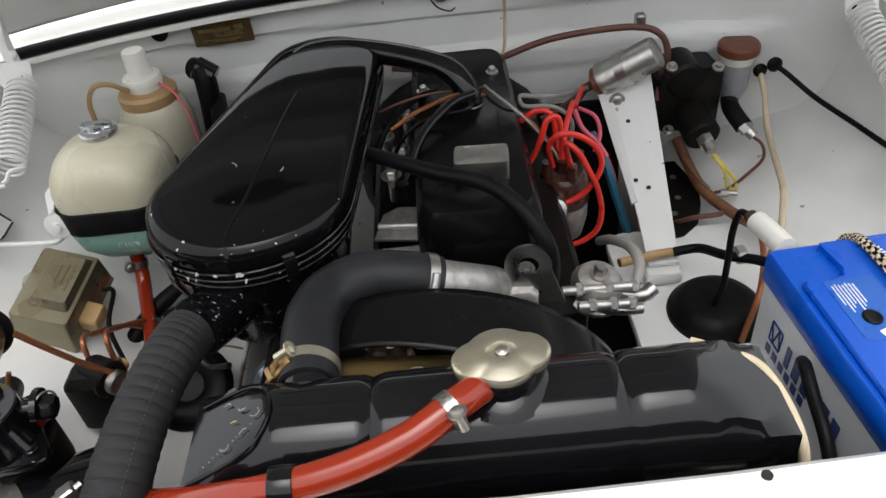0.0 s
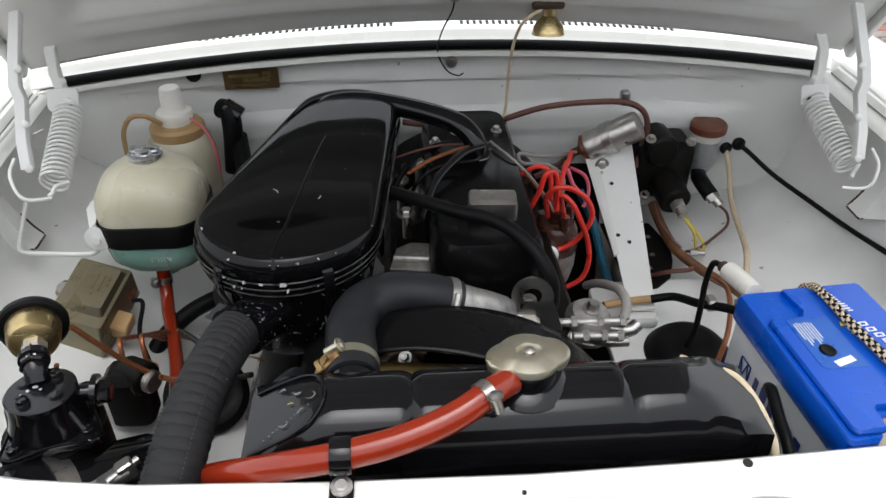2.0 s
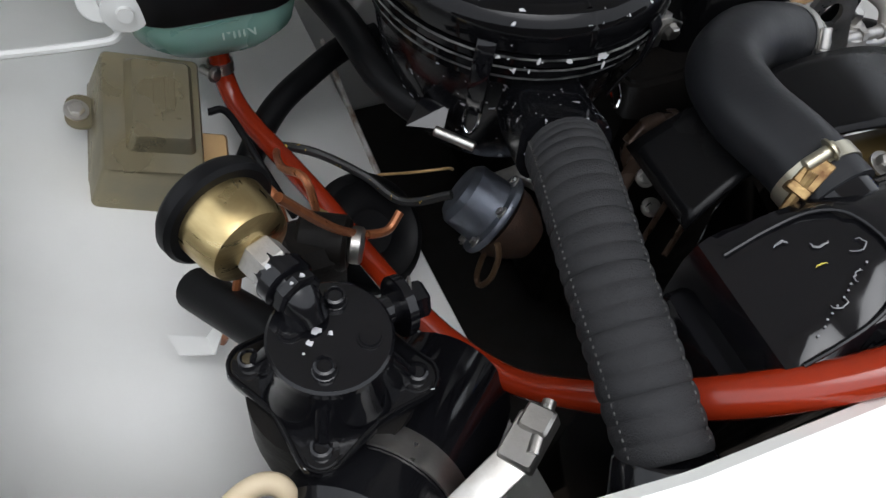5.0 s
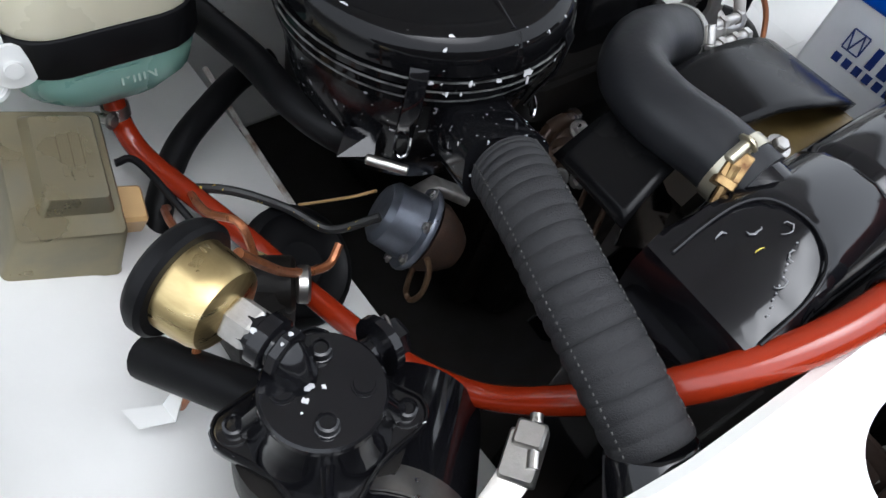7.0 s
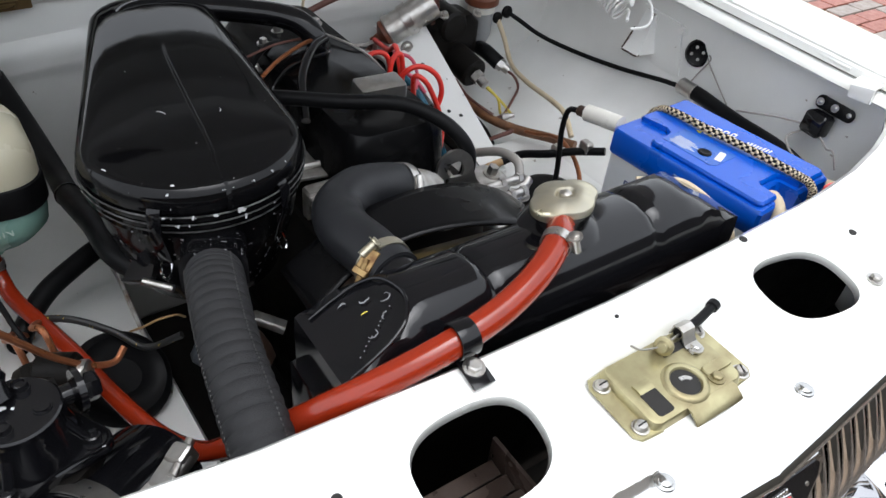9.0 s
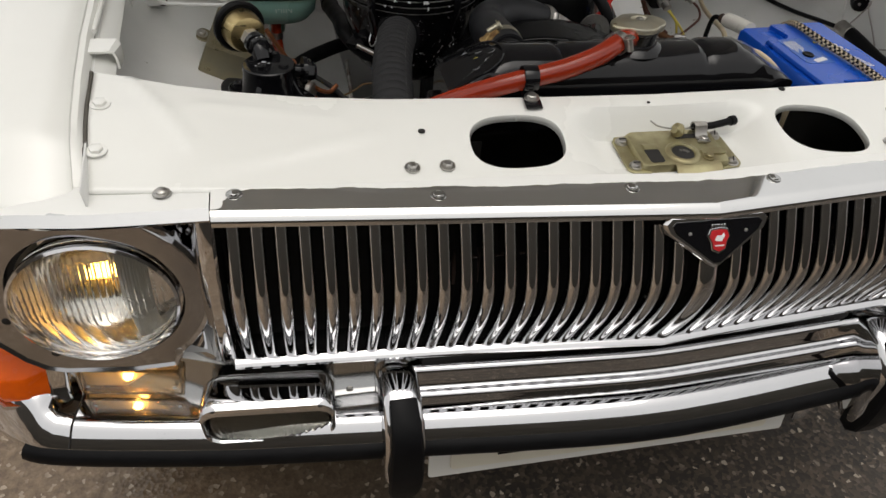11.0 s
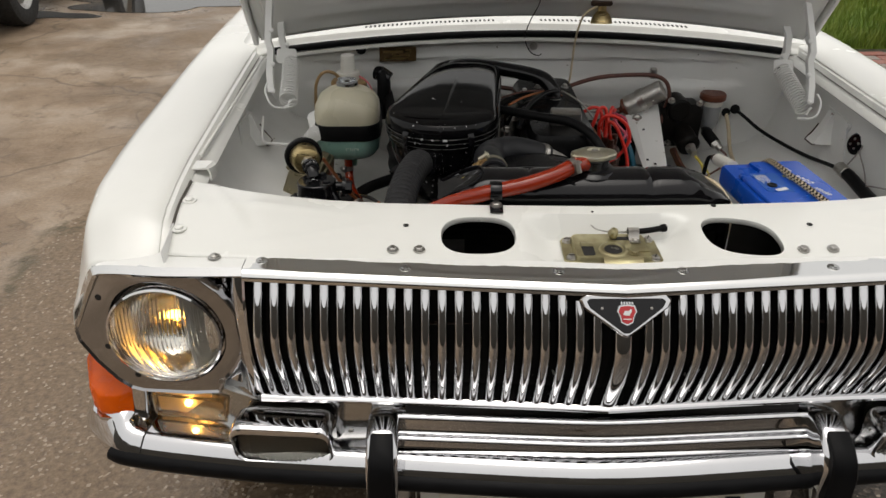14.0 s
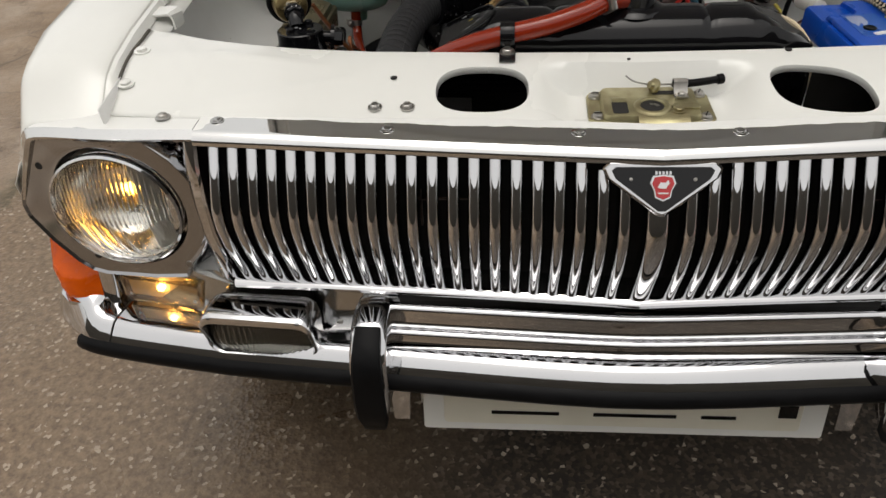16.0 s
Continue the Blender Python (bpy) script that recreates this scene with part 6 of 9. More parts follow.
def water_pump():
    """Oily castings between the air cleaner and the radiator hose."""
    w = thing("water_pump", (-0.12, 0.53, 0.66), "oily brown cast water pump with small pipes and bolts", "water pump")
    OILY = material("oily_brown_casting", (0.060, 0.036, 0.024), 0.30, 0.3, second=(0.13, 0.085, 0.06), scale=45, amount=0.8, spec=0.4, bump=0.3, bump_scale=160)
    bm = B()
    lathe(bm, [(0.0, 0.0), (0.016, 0.001), (0.022, 0.006), (0.024, 0.016), (0.030, 0.020), (0.031, 0.030), (0.024, 0.034)], frame_of((-0.128, 0.512, 0.708), (-0.085, 0.575, 0.690)), 26)
    part("body", bm, OILY, w)
    bm = B()
    tube(bm, [(-0.142, 0.540, 0.716), (-0.128, 0.545, 0.728), (-0.108, 0.546, 0.730), (-0.090, 0.552, 0.722)], 0.0085, 12, 5)
    part("outlet_pipe", bm, OILY, w)
    bm = B()
    sweep(bm, [(-0.170, 0.505, 0.700), (-0.140, 0.526, 0.716), (-0.105, 0.548, 0.722)], rounded(0.013, 0.005, 0.0015, 2))
    part("stay", bm, OILY, w, "oily flat stay")
    for p in ((-0.113, 0.528, 0.738), (-0.146, 0.505, 0.712), (-0.132, 0.494, 0.712), (-0.150, 0.482, 0.700)):
        bm = B()
        hexbolt(bm, p, (-0.3, -0.5, 0.8), 0.0058, 0.008)
        part("bolt", bm, STEEL, w)
    for q in (0.0, 0.016):
        bm = B()
        tube(bm, [(-0.175 + q, 0.455 - q, 0.690), (-0.135 + q, 0.480 - q, 0.712), (-0.100 + q, 0.500 - q, 0.725)], 0.0028, 8, 4)
        part("thin_pipe", bm, OILY, w, "thin oily pipe")


water_pump()


def air_cleaner():
    a = thing("air_cleaner", (-0.25, 0.62, 0.72), "long pear-shaped air cleaner in chipped glossy black enamel", "air cleaner")
    (c0x, c0y, r0), (c1x, c1y, r1) = (-0.249, 0.622, 0.111), (-0.191, 0.925, 0.081)
    d = V((c1x - c0x, c1y - c0y))
    L, th = d.length, math.atan2(d.y, d.x)
    beta = math.acos((r0 - r1) / L)

    def outline(inset):
        pts = []
        for k in range(25):
            an = th + beta + (2 * math.pi - 2 * beta) * k / 24
            pts.append((c0x + (r0 - inset) * math.cos(an), c0y + (r0 - inset) * math.sin(an)))
        for k in range(1, 7):
            t = k / 7
            an = th - beta
            pts.append((lerp(c0x, c1x, t) + (lerp(r0, r1, t) - inset) * math.cos(an), lerp(c0y, c1y, t) + (lerp(r0, r1, t) - inset) * math.sin(an)))
        for k in range(17):
            an = th - beta + 2 * beta * k / 16
            pts.append((c1x + (r1 - inset) * math.cos(an), c1y + (r1 - inset) * math.sin(an)))
        for k in range(1, 7):
            t = 1 - k / 7
            an = th + beta
            pts.append((lerp(c0x, c1x, t) + (lerp(r0, r1, t) - inset) * math.cos(an), lerp(c0y, c1y, t) + (lerp(r0, r1, t) - inset) * math.sin(an)))
        return pts

    def rings(spec):
        return [[V((x, y, z - 0.014 * (y - 0.62))) for x, y in outline(i)] for i, z in spec]
    bm = B()
    layers(bm, rings([(0.006, 0.874), (0.0, 0.876), (0.0, 0.886), (0.003, 0.8945), (0.008, 0.8995), (0.015, 0.9020), (0.026, 0.9036), (0.042, 0.9050), (0.062, 0.9060)]))
    lid = part("lid", bm, CHIPPED, a, "glossy black lid with white paint chips along its edge")
    bm = B()
    tube(bm, [V((c0x - 0.006, c0y - 0.098, 0.9005)), V((c0x - 0.002, c0y - 0.070, 0.9042)), V((c0x + 0.006, c0y - 0.03, 0.9045)), V((lerp(c0x, c1x, 0.5), lerp(c0y, c1y, 0.5), 0.9018)), V((lerp(c0x, c1x, 0.80), lerp(c0y, c1y, 0.80), 0.8985))], 0.0030, 12, 6)
    part("crease", bm, CHIPPED, lid)
    for x, y, L2, tw in ((-0.265, 0.66, 0.012, 2.2), (-0.21, 0.64, 0.008, 1.2)):
        bm = B()
        sweep(bm, [(x + L2 * math.cos(tw + 0.5 * t) * t, y + L2 * math.sin(tw + 0.5 * t) * t, 0.9062 - 0.014 * (y - 0.62)) for t in np.linspace(-0.5, 0.5, 7)], circle(0.0005, 5))
        part("scratch", bm, CHIPW, lid)
    bm = B()
    tube(bm, [V((c0x - 0.004, c0y - 0.1085, 0.872)), V((c0x - 0.004, c0y - 0.109, 0.888)), V((c0x - 0.004, c0y - 0.100, 0.900))], 0.0035, 8, 4)
    part("crease", bm, CHIPPED, lid)
    rnd = random.Random(8)
    for k in range(34):
        an = radians(rnd.gauss(266, 30))
        rr, z = ((r0 - 0.0095, 0.8985), (r0 - 0.004, 0.8945), (r0 + 0.0025, 0.8725), (r0 + 0.0015, 0.8630))[k % 4]
        sz = 0.0004 + 0.0022 * rnd.random() ** 3
        q = V((c0x + rr * math.cos(an), c0y + rr * math.sin(an), z - 0.014 * (rr * math.sin(an))))
        nrm = V((math.cos(an) * 0.6, math.sin(an) * 0.6, 0.8 if k % 4 < 2 else 0.25))
        bm = B()
        slab(bm, [(sz * (0.6 + 0.8 * rnd.random()) * math.cos(a2) * 1.5, sz * (0.6 + 0.6 * rnd.random()) * math.sin(a2)) for a2 in np.linspace(0, 2 * math.pi, 8)[:-1]], frame_of(q, q + nrm, rnd.uniform(0, 3)), 0.0009, 0.0002)
        part("paint_chip", bm, CHIPW, lid)
    for z, ins, nm in ((0.870, -0.002, "clamp_band"), (0.8605, -0.001, "seam_flange"), (0.850, 0.002, "lower_flange")):
        bm = B()
        layers(bm, rings([(ins + 0.006, z - 0.004), (ins, z - 0.003), (ins, z + 0.003), (ins + 0.006, z + 0.004)]))
        band = part(nm, bm, CHIPPED, a)
        bm = B()
        edge = [V((x, y, z + 0.0032 - 0.014 * (y - 0.62))) for x, y in outline(ins - 0.0002)]
        sweep(bm, edge + [edge[0]], circle(0.0008, 5), cap=False)
        part("worn_edge", bm, WORN, band, "edge rubbed to bare metal")
    bm = B()
    layers(bm, rings([(0.008, 0.880), (0.008, 0.835), (0.014, 0.812), (0.030, 0.795)]))
    part("upper_shell", bm, BLACK, a)
    bm = B()
    lathe(bm, [(0.104, 0.845), (0.102, 0.822), (0.096, 0.795), (0.086, 0.765), (0.080, 0.74), (0.066, 0.725), (0, 0.722)], Matrix.Translation((c0x, c0y, 0)), 40)
    part("lower_bowl", bm, SCRAPED, a, "scraped black lower bowl")
    bm = B()
    m = [(-0.255, 0.560, 0.812), (-0.277, 0.506, 0.830), (-0.291, 0.463, 0.848)]
    sweep(bm, m, rounded(0.060, 0.044, 0.014, 4))
    part("intake_spout", bm, SCRAPED, a, "scraped black intake spout")
    bm = B()
    tube(bm, [(-0.238, 0.925, 0.880), (-0.215, 0.957, 0.887), (-0.165, 0.962, 0.888), (-0.098, 0.937, 0.886), (-0.038, 0.896, 0.885), (-0.010, 0.870, 0.879), (0.006, 0.851, 0.857), (0.009, 0.845, 0.825)], 0.0165, 18, 6)
    part("vent_pipe", bm, BLACK, a, "thick black vent pipe")
    bm = B()
    cyl(bm, (0.0075, 0.8465, 0.836), (0.0070, 0.8475, 0.845), 0.0182, seg=20, bevel=0.001)
    part("vent_clamp", bm, STEEL, a, "steel hose clamp")
    # spring clips
    for an in (232, -62):
        ca, sa = math.cos(radians(an)), math.sin(radians(an))
        bm = B()
        sweep(bm, [(c0x + ca * r, c0y + sa * r, z) for r, z in ((0.111, 0.882), (0.1155, 0.876), (0.1155, 0.850), (0.108, 0.828), (0.103, 0.808))], rounded(0.013, 0.003, 0.001, 2))
        part("clip", bm, BLACK, a, "black over-centre clip")
        bm = B()
        tube(bm, [(c0x + ca * r + sa * o, c0y + sa * r - ca * o, z) for r, o, z in ((0.104, -0.005, 0.814), (0.110, -0.005, 0.803), (0.112, 0, 0.797), (0.110, 0.005, 0.803), (0.104, 0.005, 0.814))], 0.0013, 6, 4)
        part("clip_wire", bm, CHROME, a)
    bm = B()
    layers(bm, [[(-0.355, 0.560, 0.790), (-0.330, 0.548, 0.790), (-0.325, 0.556, 0.776), (-0.348, 0.568, 0.776)], [(-0.338, 0.575, 0.80), (-0.32, 0.562, 0.80), (-0.315, 0.57, 0.786), (-0.332, 0.583, 0.786)]])
    part("side_lug", bm, BLACK, a)
    bm = B()
    cyl(bm, (-0.338, 0.548, 0.792), (-0.314, 0.527, 0.788), 0.0040, seg=12, bevel=0.001)
    part("side_stud", bm, STEEL, a)


air_cleaner()

bm = B()


def duct_wave(t):
    """Rounded ribs with narrow stitched grooves between them."""
    return 0.970 + 0.058 * abs(math.sin(t * math.pi * 21)) ** 0.6 + 0.012 * math.sin(t * 9.0)


line = spline([(-0.2915, 0.462, 0.849), (-0.296, 0.446, 0.8525), (-0.3055, 0.408, 0.853), (-0.3145, 0.365, 0.848), (-0.3205, 0.320, 0.839), (-0.3260, 0.272, 0.825)], 56)
sweep(bm, line, lambda t: circle(0.0252 * duct_wave(t), 32))
duct = thing("air_duct", (-0.31, 0.38, 0.80), "ribbed black fabric air duct with a stitched seam", "air duct")
part("sleeve", bm, CLOTH, duct)
STITCH = material("pale_stitching", (0.050, 0.047, 0.044), 0.8, second=(0.05, 0.05, 0.05), scale=420, amount=1.0)
for turn in (128, 18):
    bm = B()
    for i in range(6, len(line) - 8, 5):
        t = (line[i + 3] - line[i]).normalized()
        side = t.cross(V((0, 0, 1))).normalized()
        off = side * math.cos(radians(turn)) + side.cross(t) * math.sin(radians(turn))
        sweep(bm, [line[i] + off * 0.0262, line[i + 2] + off * 0.0262 + side * 0.0003], circle(0.0006, 5))
    part("stitching", bm, STITCH, duct, "pale stitched seam")
bm = B()
cyl(bm, (-0.3255, 0.276, 0.826), (-0.333, 0.246, 0.804), 0.0278, 0.0335, 32, 0.002)
part("inlet_collar", bm, BLACK, duct, "glossy black inlet collar")


# ---- radiator ----
def radiator():
    r = thing("radiator", (-0.02, 0.32, 0.38), "radiator with a glossy black top tank and pressed grooves", "radiator")
    sec = [(0.276, 0.80), (0.274, 0.84), (0.276, 0.870), (0.284, 0.889), (0.298, 0.900), (0.315, 0.9035), (0.335, 0.902), (0.352, 0.896), (0.364, 0.884), (0.370, 0.865), (0.372, 0.84), (0.370, 0.80)]
    sec = [(y, z - 0.006 * smooth01((z - 0.84) / 0.05)) for y, z in sec]
    xs = [-0.258, -0.2565, -0.255, -0.251, -0.240, -0.225, -0.210, -0.196, -0.185, -0.178, -0.172, -0.120, -0.114, -0.108, -0.102, -0.096, 0.076, 0.082, 0.088, 0.094, 0.100, 0.122, 0.130, 0.138, 0.150, 0.165, 0.180, 0.195, 0.207, 0.211, 0.2125, 0.214]
    bm = B()
    rows = []
    for x in xs:
        groove = 0.005 * max(hump(x, -0.108, 0.005), hump(x, 0.088, 0.005))
        roof = min(0.861 + (x + 0.256) * 0.49, 0.861 + (0.212 - x) * 0.49)
        rows.append([(x, lerp(0.322, y, 1 - 0.06 * smooth01((0.868 - roof) / 0.008)), min(z - (groove if z > 0.84 else 0), max(roof, 0.84))) for y, z in sec])
    layers(bm, rows)
    part("top_tank", bm, BLACK, r, "glossy black top tank")
    # pressed end panel with scuffs
    m = Matrix.Translation((-0.2130, 0.320, 0.8822)) @ Matrix.Rotation(radians(-26.1), 4, "Y")
    bm = B()
    arch = [(-0.042, 0.034), (-0.016, 0.035), (0.008, 0.033), (0.024, 0.024), (0.031, 0.006), (0.030, -0.010), (0.020, -0.026), (0.002, -0.034), (-0.020, -0.037), (-0.042, -0.038)]
    tube(bm, [m @ V((x, y, 0.0014)) for x, y in arch], 0.0016, 8, 5)
    endp = part("pressed_ridge", bm, BLACK, r)
    rnd = random.Random(4)
    GREYCHIP = material("bare_grey_scuff", (0.22, 0.22, 0.23), 0.5)
    for k, (x, y, rr, a0, a1) in enumerate(((-0.014, 0.022, 0.0042, 0.2, 2.6), (0.004, 0.016, 0.0048, 2.9, 5.6), (-0.004, 0.001, 0.004, 0.5, 2.2), (0.018, 0.004, 0.0045, 3.4, 7.6), (0.010, -0.012, 0.0042, 1.0, 3.6), (-0.008, -0.018, 0.0045, 3.0, 6.4))):
        bm = B()
        pts = [m @ V((x + rr * (1 + rnd.uniform(-0.15, 0.15)) * math.cos(a), y + rr * 0.8 * (1 + rnd.uniform(-0.15, 0.15)) * math.sin(a), 0.0021)) for a in np.linspace(a0, a1, 9)]
        sweep(bm, pts, lambda t: circle(0.0002 + 0.0004 * math.sin(math.pi * t) * (1.5 if k in (0, 1) else 0.7), 5))
        part("scuff", bm, GREYCHIP if k != 2 else YELLOWW, endp)
    for k in range(11):
        bm = B()
        lathe(bm, [(0.0007, 0), (0, 0.0004)], m @ Matrix.Translation((0.016 - 0.0042 * k + rnd.uniform(-0.0008, 0.0008), -0.006 - 0.0022 * k + rnd.uniform(-0.0006, 0.0006), 0.0020)), 6)
        part("paint_chip", bm, GREYCHIP, endp)
    bm = B()
    box(bm, (-0.022, 0.322, 0.57), (0.47, 0.062, 0.46), 0.004)
    part("core", bm, CAST, r, "dark finned core")
    for s in (-1, 1):
        bm = B()
        box(bm, (-0.022 + s * 0.237, 0.322, 0.58), (0.018, 0.080, 0.48), 0.004)
        part("side_frame", bm, BLACK, r)
    bm = B()
    cyl(bm, (-0.163, 0.350, 0.868), (-0.165, 0.378, 0.870), 0.0235, seg=20, bevel=0.002)
    part("inlet_neck", bm, BLACK, r)
    bm = B()
    lathe(bm, [(0.040, -0.012), (0.034, -0.006), (0.026, -0.003), (0.026, 0.009), (0.028, 0.011), (0.028, 0.014)], pose(-0.004, 0.330, 0.904), 32)
    part("filler_neck", bm, BLACK, r)
    bm = B()
    cyl(bm, (-0.010, 0.322, 0.907), (-0.034, 0.300, 0.914), 0.0085, seg=14)
    part("overflow_spout", bm, BLACK, r)
    # cap
    m = pose(-0.004, 0.331, 0.9185, -3, 0, 8)
    o = []
    for k in range(72):
        a = 2 * math.pi * k / 72
        o.append((a, 0.0285 + 0.0100 * max(0.0, math.cos(a) ** 2 - 0.55) / 0.45))
    bm = B()
    layers(bm, [[m @ V((rr * f * math.cos(a), rr * f * math.sin(a), z)) for a, rr in o] for f, z in ((0.90, -0.003), (0.975, -0.004), (0.985, -0.001), (1.0, 0.001), (0.995, 0.0035), (0.96, 0.0052), (0.88, 0.0060), (0.62, 0.0085), (0.38, 0.0100), (0.31, 0.0094), (0.24, 0.0060), (0.12, 0.0056), (0.02, 0.0066))])
    cap = part("cap", bm, ZINC, r, "worn zinc-plated radiator cap with two ears")
    bm = B()
    lathe(bm, [(0.0055, 0), (0.0055, 0.003), (0.003, 0.0045), (0, 0.005)], m @ Matrix.Translation((0.001, 0, 0.006)), 14)
    part("rivet", bm, STEEL, cap)


radiator()


def fan_shroud():
    s = thing("fan_shroud", (0, 0.44, 0.45), "black sheet-metal fan shroud arching behind the radiator", "fan shroud")
    bm = B()
    c = V((-0.080, 0, 0.630))

    def f(u, v):
        a = radians(lerp(128, 12, u))
        r = 0.236 - 0.004 * v
        return V((c.x + r * math.cos(a), lerp(0.398 + 0.012 * math.sin(u * 9), 0.475, v), c.z + r * math.sin(a)))
    grid(bm, 40, 8, f)
    thicken(part("arch", bm, SHROUD, s), 0.003, 0)
    bm = B()
    grid(bm, 24, 6, lambda u, v: V((lerp(-0.15, 0.05, u), lerp(0.370, 0.425, v), 0.838 - 0.020 * u - 0.006 * v)))
    thicken(part("inner_plate", bm, OCHRE, s, "brown primer plate"), 0.002, 0)
    bm = B()
    hexbolt(bm, (-0.075, 0.388, 0.838), (0, -0.2, 1), 0.007, 0.007)
    part("bolt", bm, STEEL, s)
    bm = B()
    for k in range(4):
        a = math.pi / 4 + k * math.pi / 2
        q = pose(-0.008, 0.44, 0.62, 90) @ Matrix.Rotation(a, 4, "Z") @ Matrix.Rotation(radians(25), 4, "X")
        slab(bm, [(0.02, -0.025), (0.17, -0.04), (0.18, 0.0), (0.17, 0.04), (0.02, 0.025)], q, 0.003, 0.001)
    part("fan", bm, BLACK, s)


fan_shroud()


# ---- hoses ----
def hose(name, label, pts, r, mat, seg=16, step=8, category="hose"):
    bm = B()
    tube(bm, pts, r, seg, step)
    return tagged(part(name, bm, mat), label, category)


def worm_clamp(on, at, along, r, label="shiny worm-drive clamp", mat=None, screw=(0, 0, 1)):
    a = V(along).normalized()
    bm = B()
    m = frame_of(V(at) - a * 0.005, V(at) + a * 0.005)
    lathe(bm, [(r + 0.0005, 0), (r + 0.0016, 0), (r + 0.0016, 0.010), (r + 0.0005, 0.010)], m, 28, False)
    c = part("clamp", bm, mat or STEEL, on, label)
    up = (V(screw) - a * V(screw).dot(a)).normalized()
    side = a.cross(up)
    p = V(at) + up * (r + 0.004)
    bm = B()
    cyl(bm, p - side * 0.009, p + side * 0.007, 0.0042, seg=10, bevel=0.0008)
    part("screw", bm, mat or STEEL, c)
    bm = B()
    hexbolt(bm, p + side * 0.007, side, 0.005, 0.004)
    part("nut", bm, mat or STEEL, c)


overflow_line = [(-0.022, 0.312, 0.9105), (-0.042, 0.294, 0.9155), (-0.075, 0.275, 0.908), (-0.12, 0.262, 0.898), (-0.168, 0.257, 0.889), (-0.215, 0.262, 0.874), (-0.262, 0.278, 0.848), (-0.300, 0.302, 0.815), (-0.332, 0.335, 0.775), (-0.352, 0.370, 0.738),
                 (-0.370, 0.418, 0.713), (-0.384, 0.465, 0.702), (-0.398, 0.520, 0.696), (-0.412, 0.580, 0.693), (-0.430, 0.640, 0.692), (-0.448, 0.692, 0.696), (-0.4545, 0.720, 0.711), (-0.456, 0.732, 0.746)]
bm = B()
sweep(bm, spline(overflow_line, 8), lambda t: circle(lerp(0.0125, 0.0092, smooth01((t - 0.36) / 0.16)), 18))
overflow = tagged(part("overflow_hose", bm, RED), "shiny red silicone hose from radiator cap to coolant tank", "hose")
worm_clamp(overflow, (-0.046, 0.291, 0.9145), (-0.030, -0.019, -0.004), 0.0125, screw=(0.3, -1, 0.3))
worm_clamp(overflow, (-0.4555, 0.7275, 0.7245), (0, 0.25, 1), 0.0096, screw=(-1, -0.6, 0))

st = thing("hose_strap", (-0.168, 0.245, 0.876), "black strap bolted to the white panel, holding the red hose", "hose strap")
bm = B()
sweep(bm, [(-0.168, 0.257 + 0.0145 * math.cos(a), 0.889 + 0.0145 * math.sin(a)) for a in np.linspace(radians(250), radians(-60), 22)], rounded(0.018, 0.0025, 0.0008, 2))
sweep(bm, [(-0.168, 0.2535, 0.8752), (-0.168, 0.246, 0.8735), (-0.168, 0.232, 0.8715), (-0.168, 0.222, 0.8692)], rounded(0.020, 0.0025, 0.0008, 2))
part("band", bm, BLACK, st)
bm = B()
hexbolt(bm, (-0.168, 0.238, 0.8735), (0, -0.15, 1), 0.0062, 0.006)
part("bolt", bm, STEEL, st)

HOSEK = material("blue_grey_hose_rubber", (0.012, 0.0126, 0.0145), 0.46, second=(0.018, 0.0186, 0.021), scale=35, amount=0.6, spec=0.3, bump=0.15, bump_scale=300)
elbow = hose("radiator_hose", "thick black rubber elbow hose to the radiator",
     [(-0.164, 0.362, 0.870), (-0.166, 0.40, 0.870), (-0.168, 0.445, 0.865), (-0.155, 0.484, 0.860), (-0.122, 0.506, 0.857), (-0.085, 0.512, 0.848), (-0.052, 0.515, 0.834)], 0.0258, HOSEK, 24)
worm_clamp(elbow, (-0.165, 0.380, 0.870), (-0.03, 0.9, 0.0), 0.0258, "rust-flecked zinc hose clamp", ZINC, (-0.5, -0.2, 0.8))
worm_clamp(elbow, (-0.062, 0.5142, 0.8385), (1, 0.1, -0.42), 0.0258, "dull steel hose clamp", STEEL, (0, -0.7, 0.6))
bm = B()
box(bm, (0, 0, 0), (0.020, 0.014, 0.005), 0.001, Matrix.Translation((-0.184, 0.374, 0.888)) @ Euler((radians(10), radians(-40), radians(20))).to_matrix().to_4x4())
box(bm, (0, 0, 0), (0.006, 0.014, 0.014), 0.001, Matrix.Translation((-0.192, 0.372, 0.878)) @ Euler((radians(10), radians(-40), radians(20))).to_matrix().to_4x4())
cyl(bm, (-0.200, 0.366, 0.868), (-0.186, 0.374, 0.890), 0.0035, seg=8)
part("clamp_ear", bm, material("rusted_zinc", (0.36, 0.25, 0.11), 0.45, 0.9, second=(0.10, 0.04, 0.02), scale=120, amount=1.0, bump=0.4), elbow, "rusty folded clamp ear")

hose("breather_hose", "matt black rubber breather hose across the valve cover",
     [(-0.150, 0.735, 0.860), (-0.113, 0.714, 0.862), (-0.048, 0.664, 0.866), (0.010, 0.631, 0.866), (0.046, 0.594, 0.853), (0.066, 0.568, 0.828), (0.073, 0.566, 0.795), (0.075, 0.585, 0.745)], 0.0092, RUBBER)
heater = hose("heater_hose", "black rubber heater hose running down past the air cleaner",
     [(-0.385, 1.03, 0.80), (-0.368, 0.95, 0.758), (-0.359, 0.86, 0.740), (-0.358, 0.785, 0.750), (-0.350, 0.700, 0.765), (-0.346, 0.630, 0.772), (-0.325, 0.590, 0.765), (-0.290, 0.580, 0.750)], 0.0140, RUBBER)
bm = B()
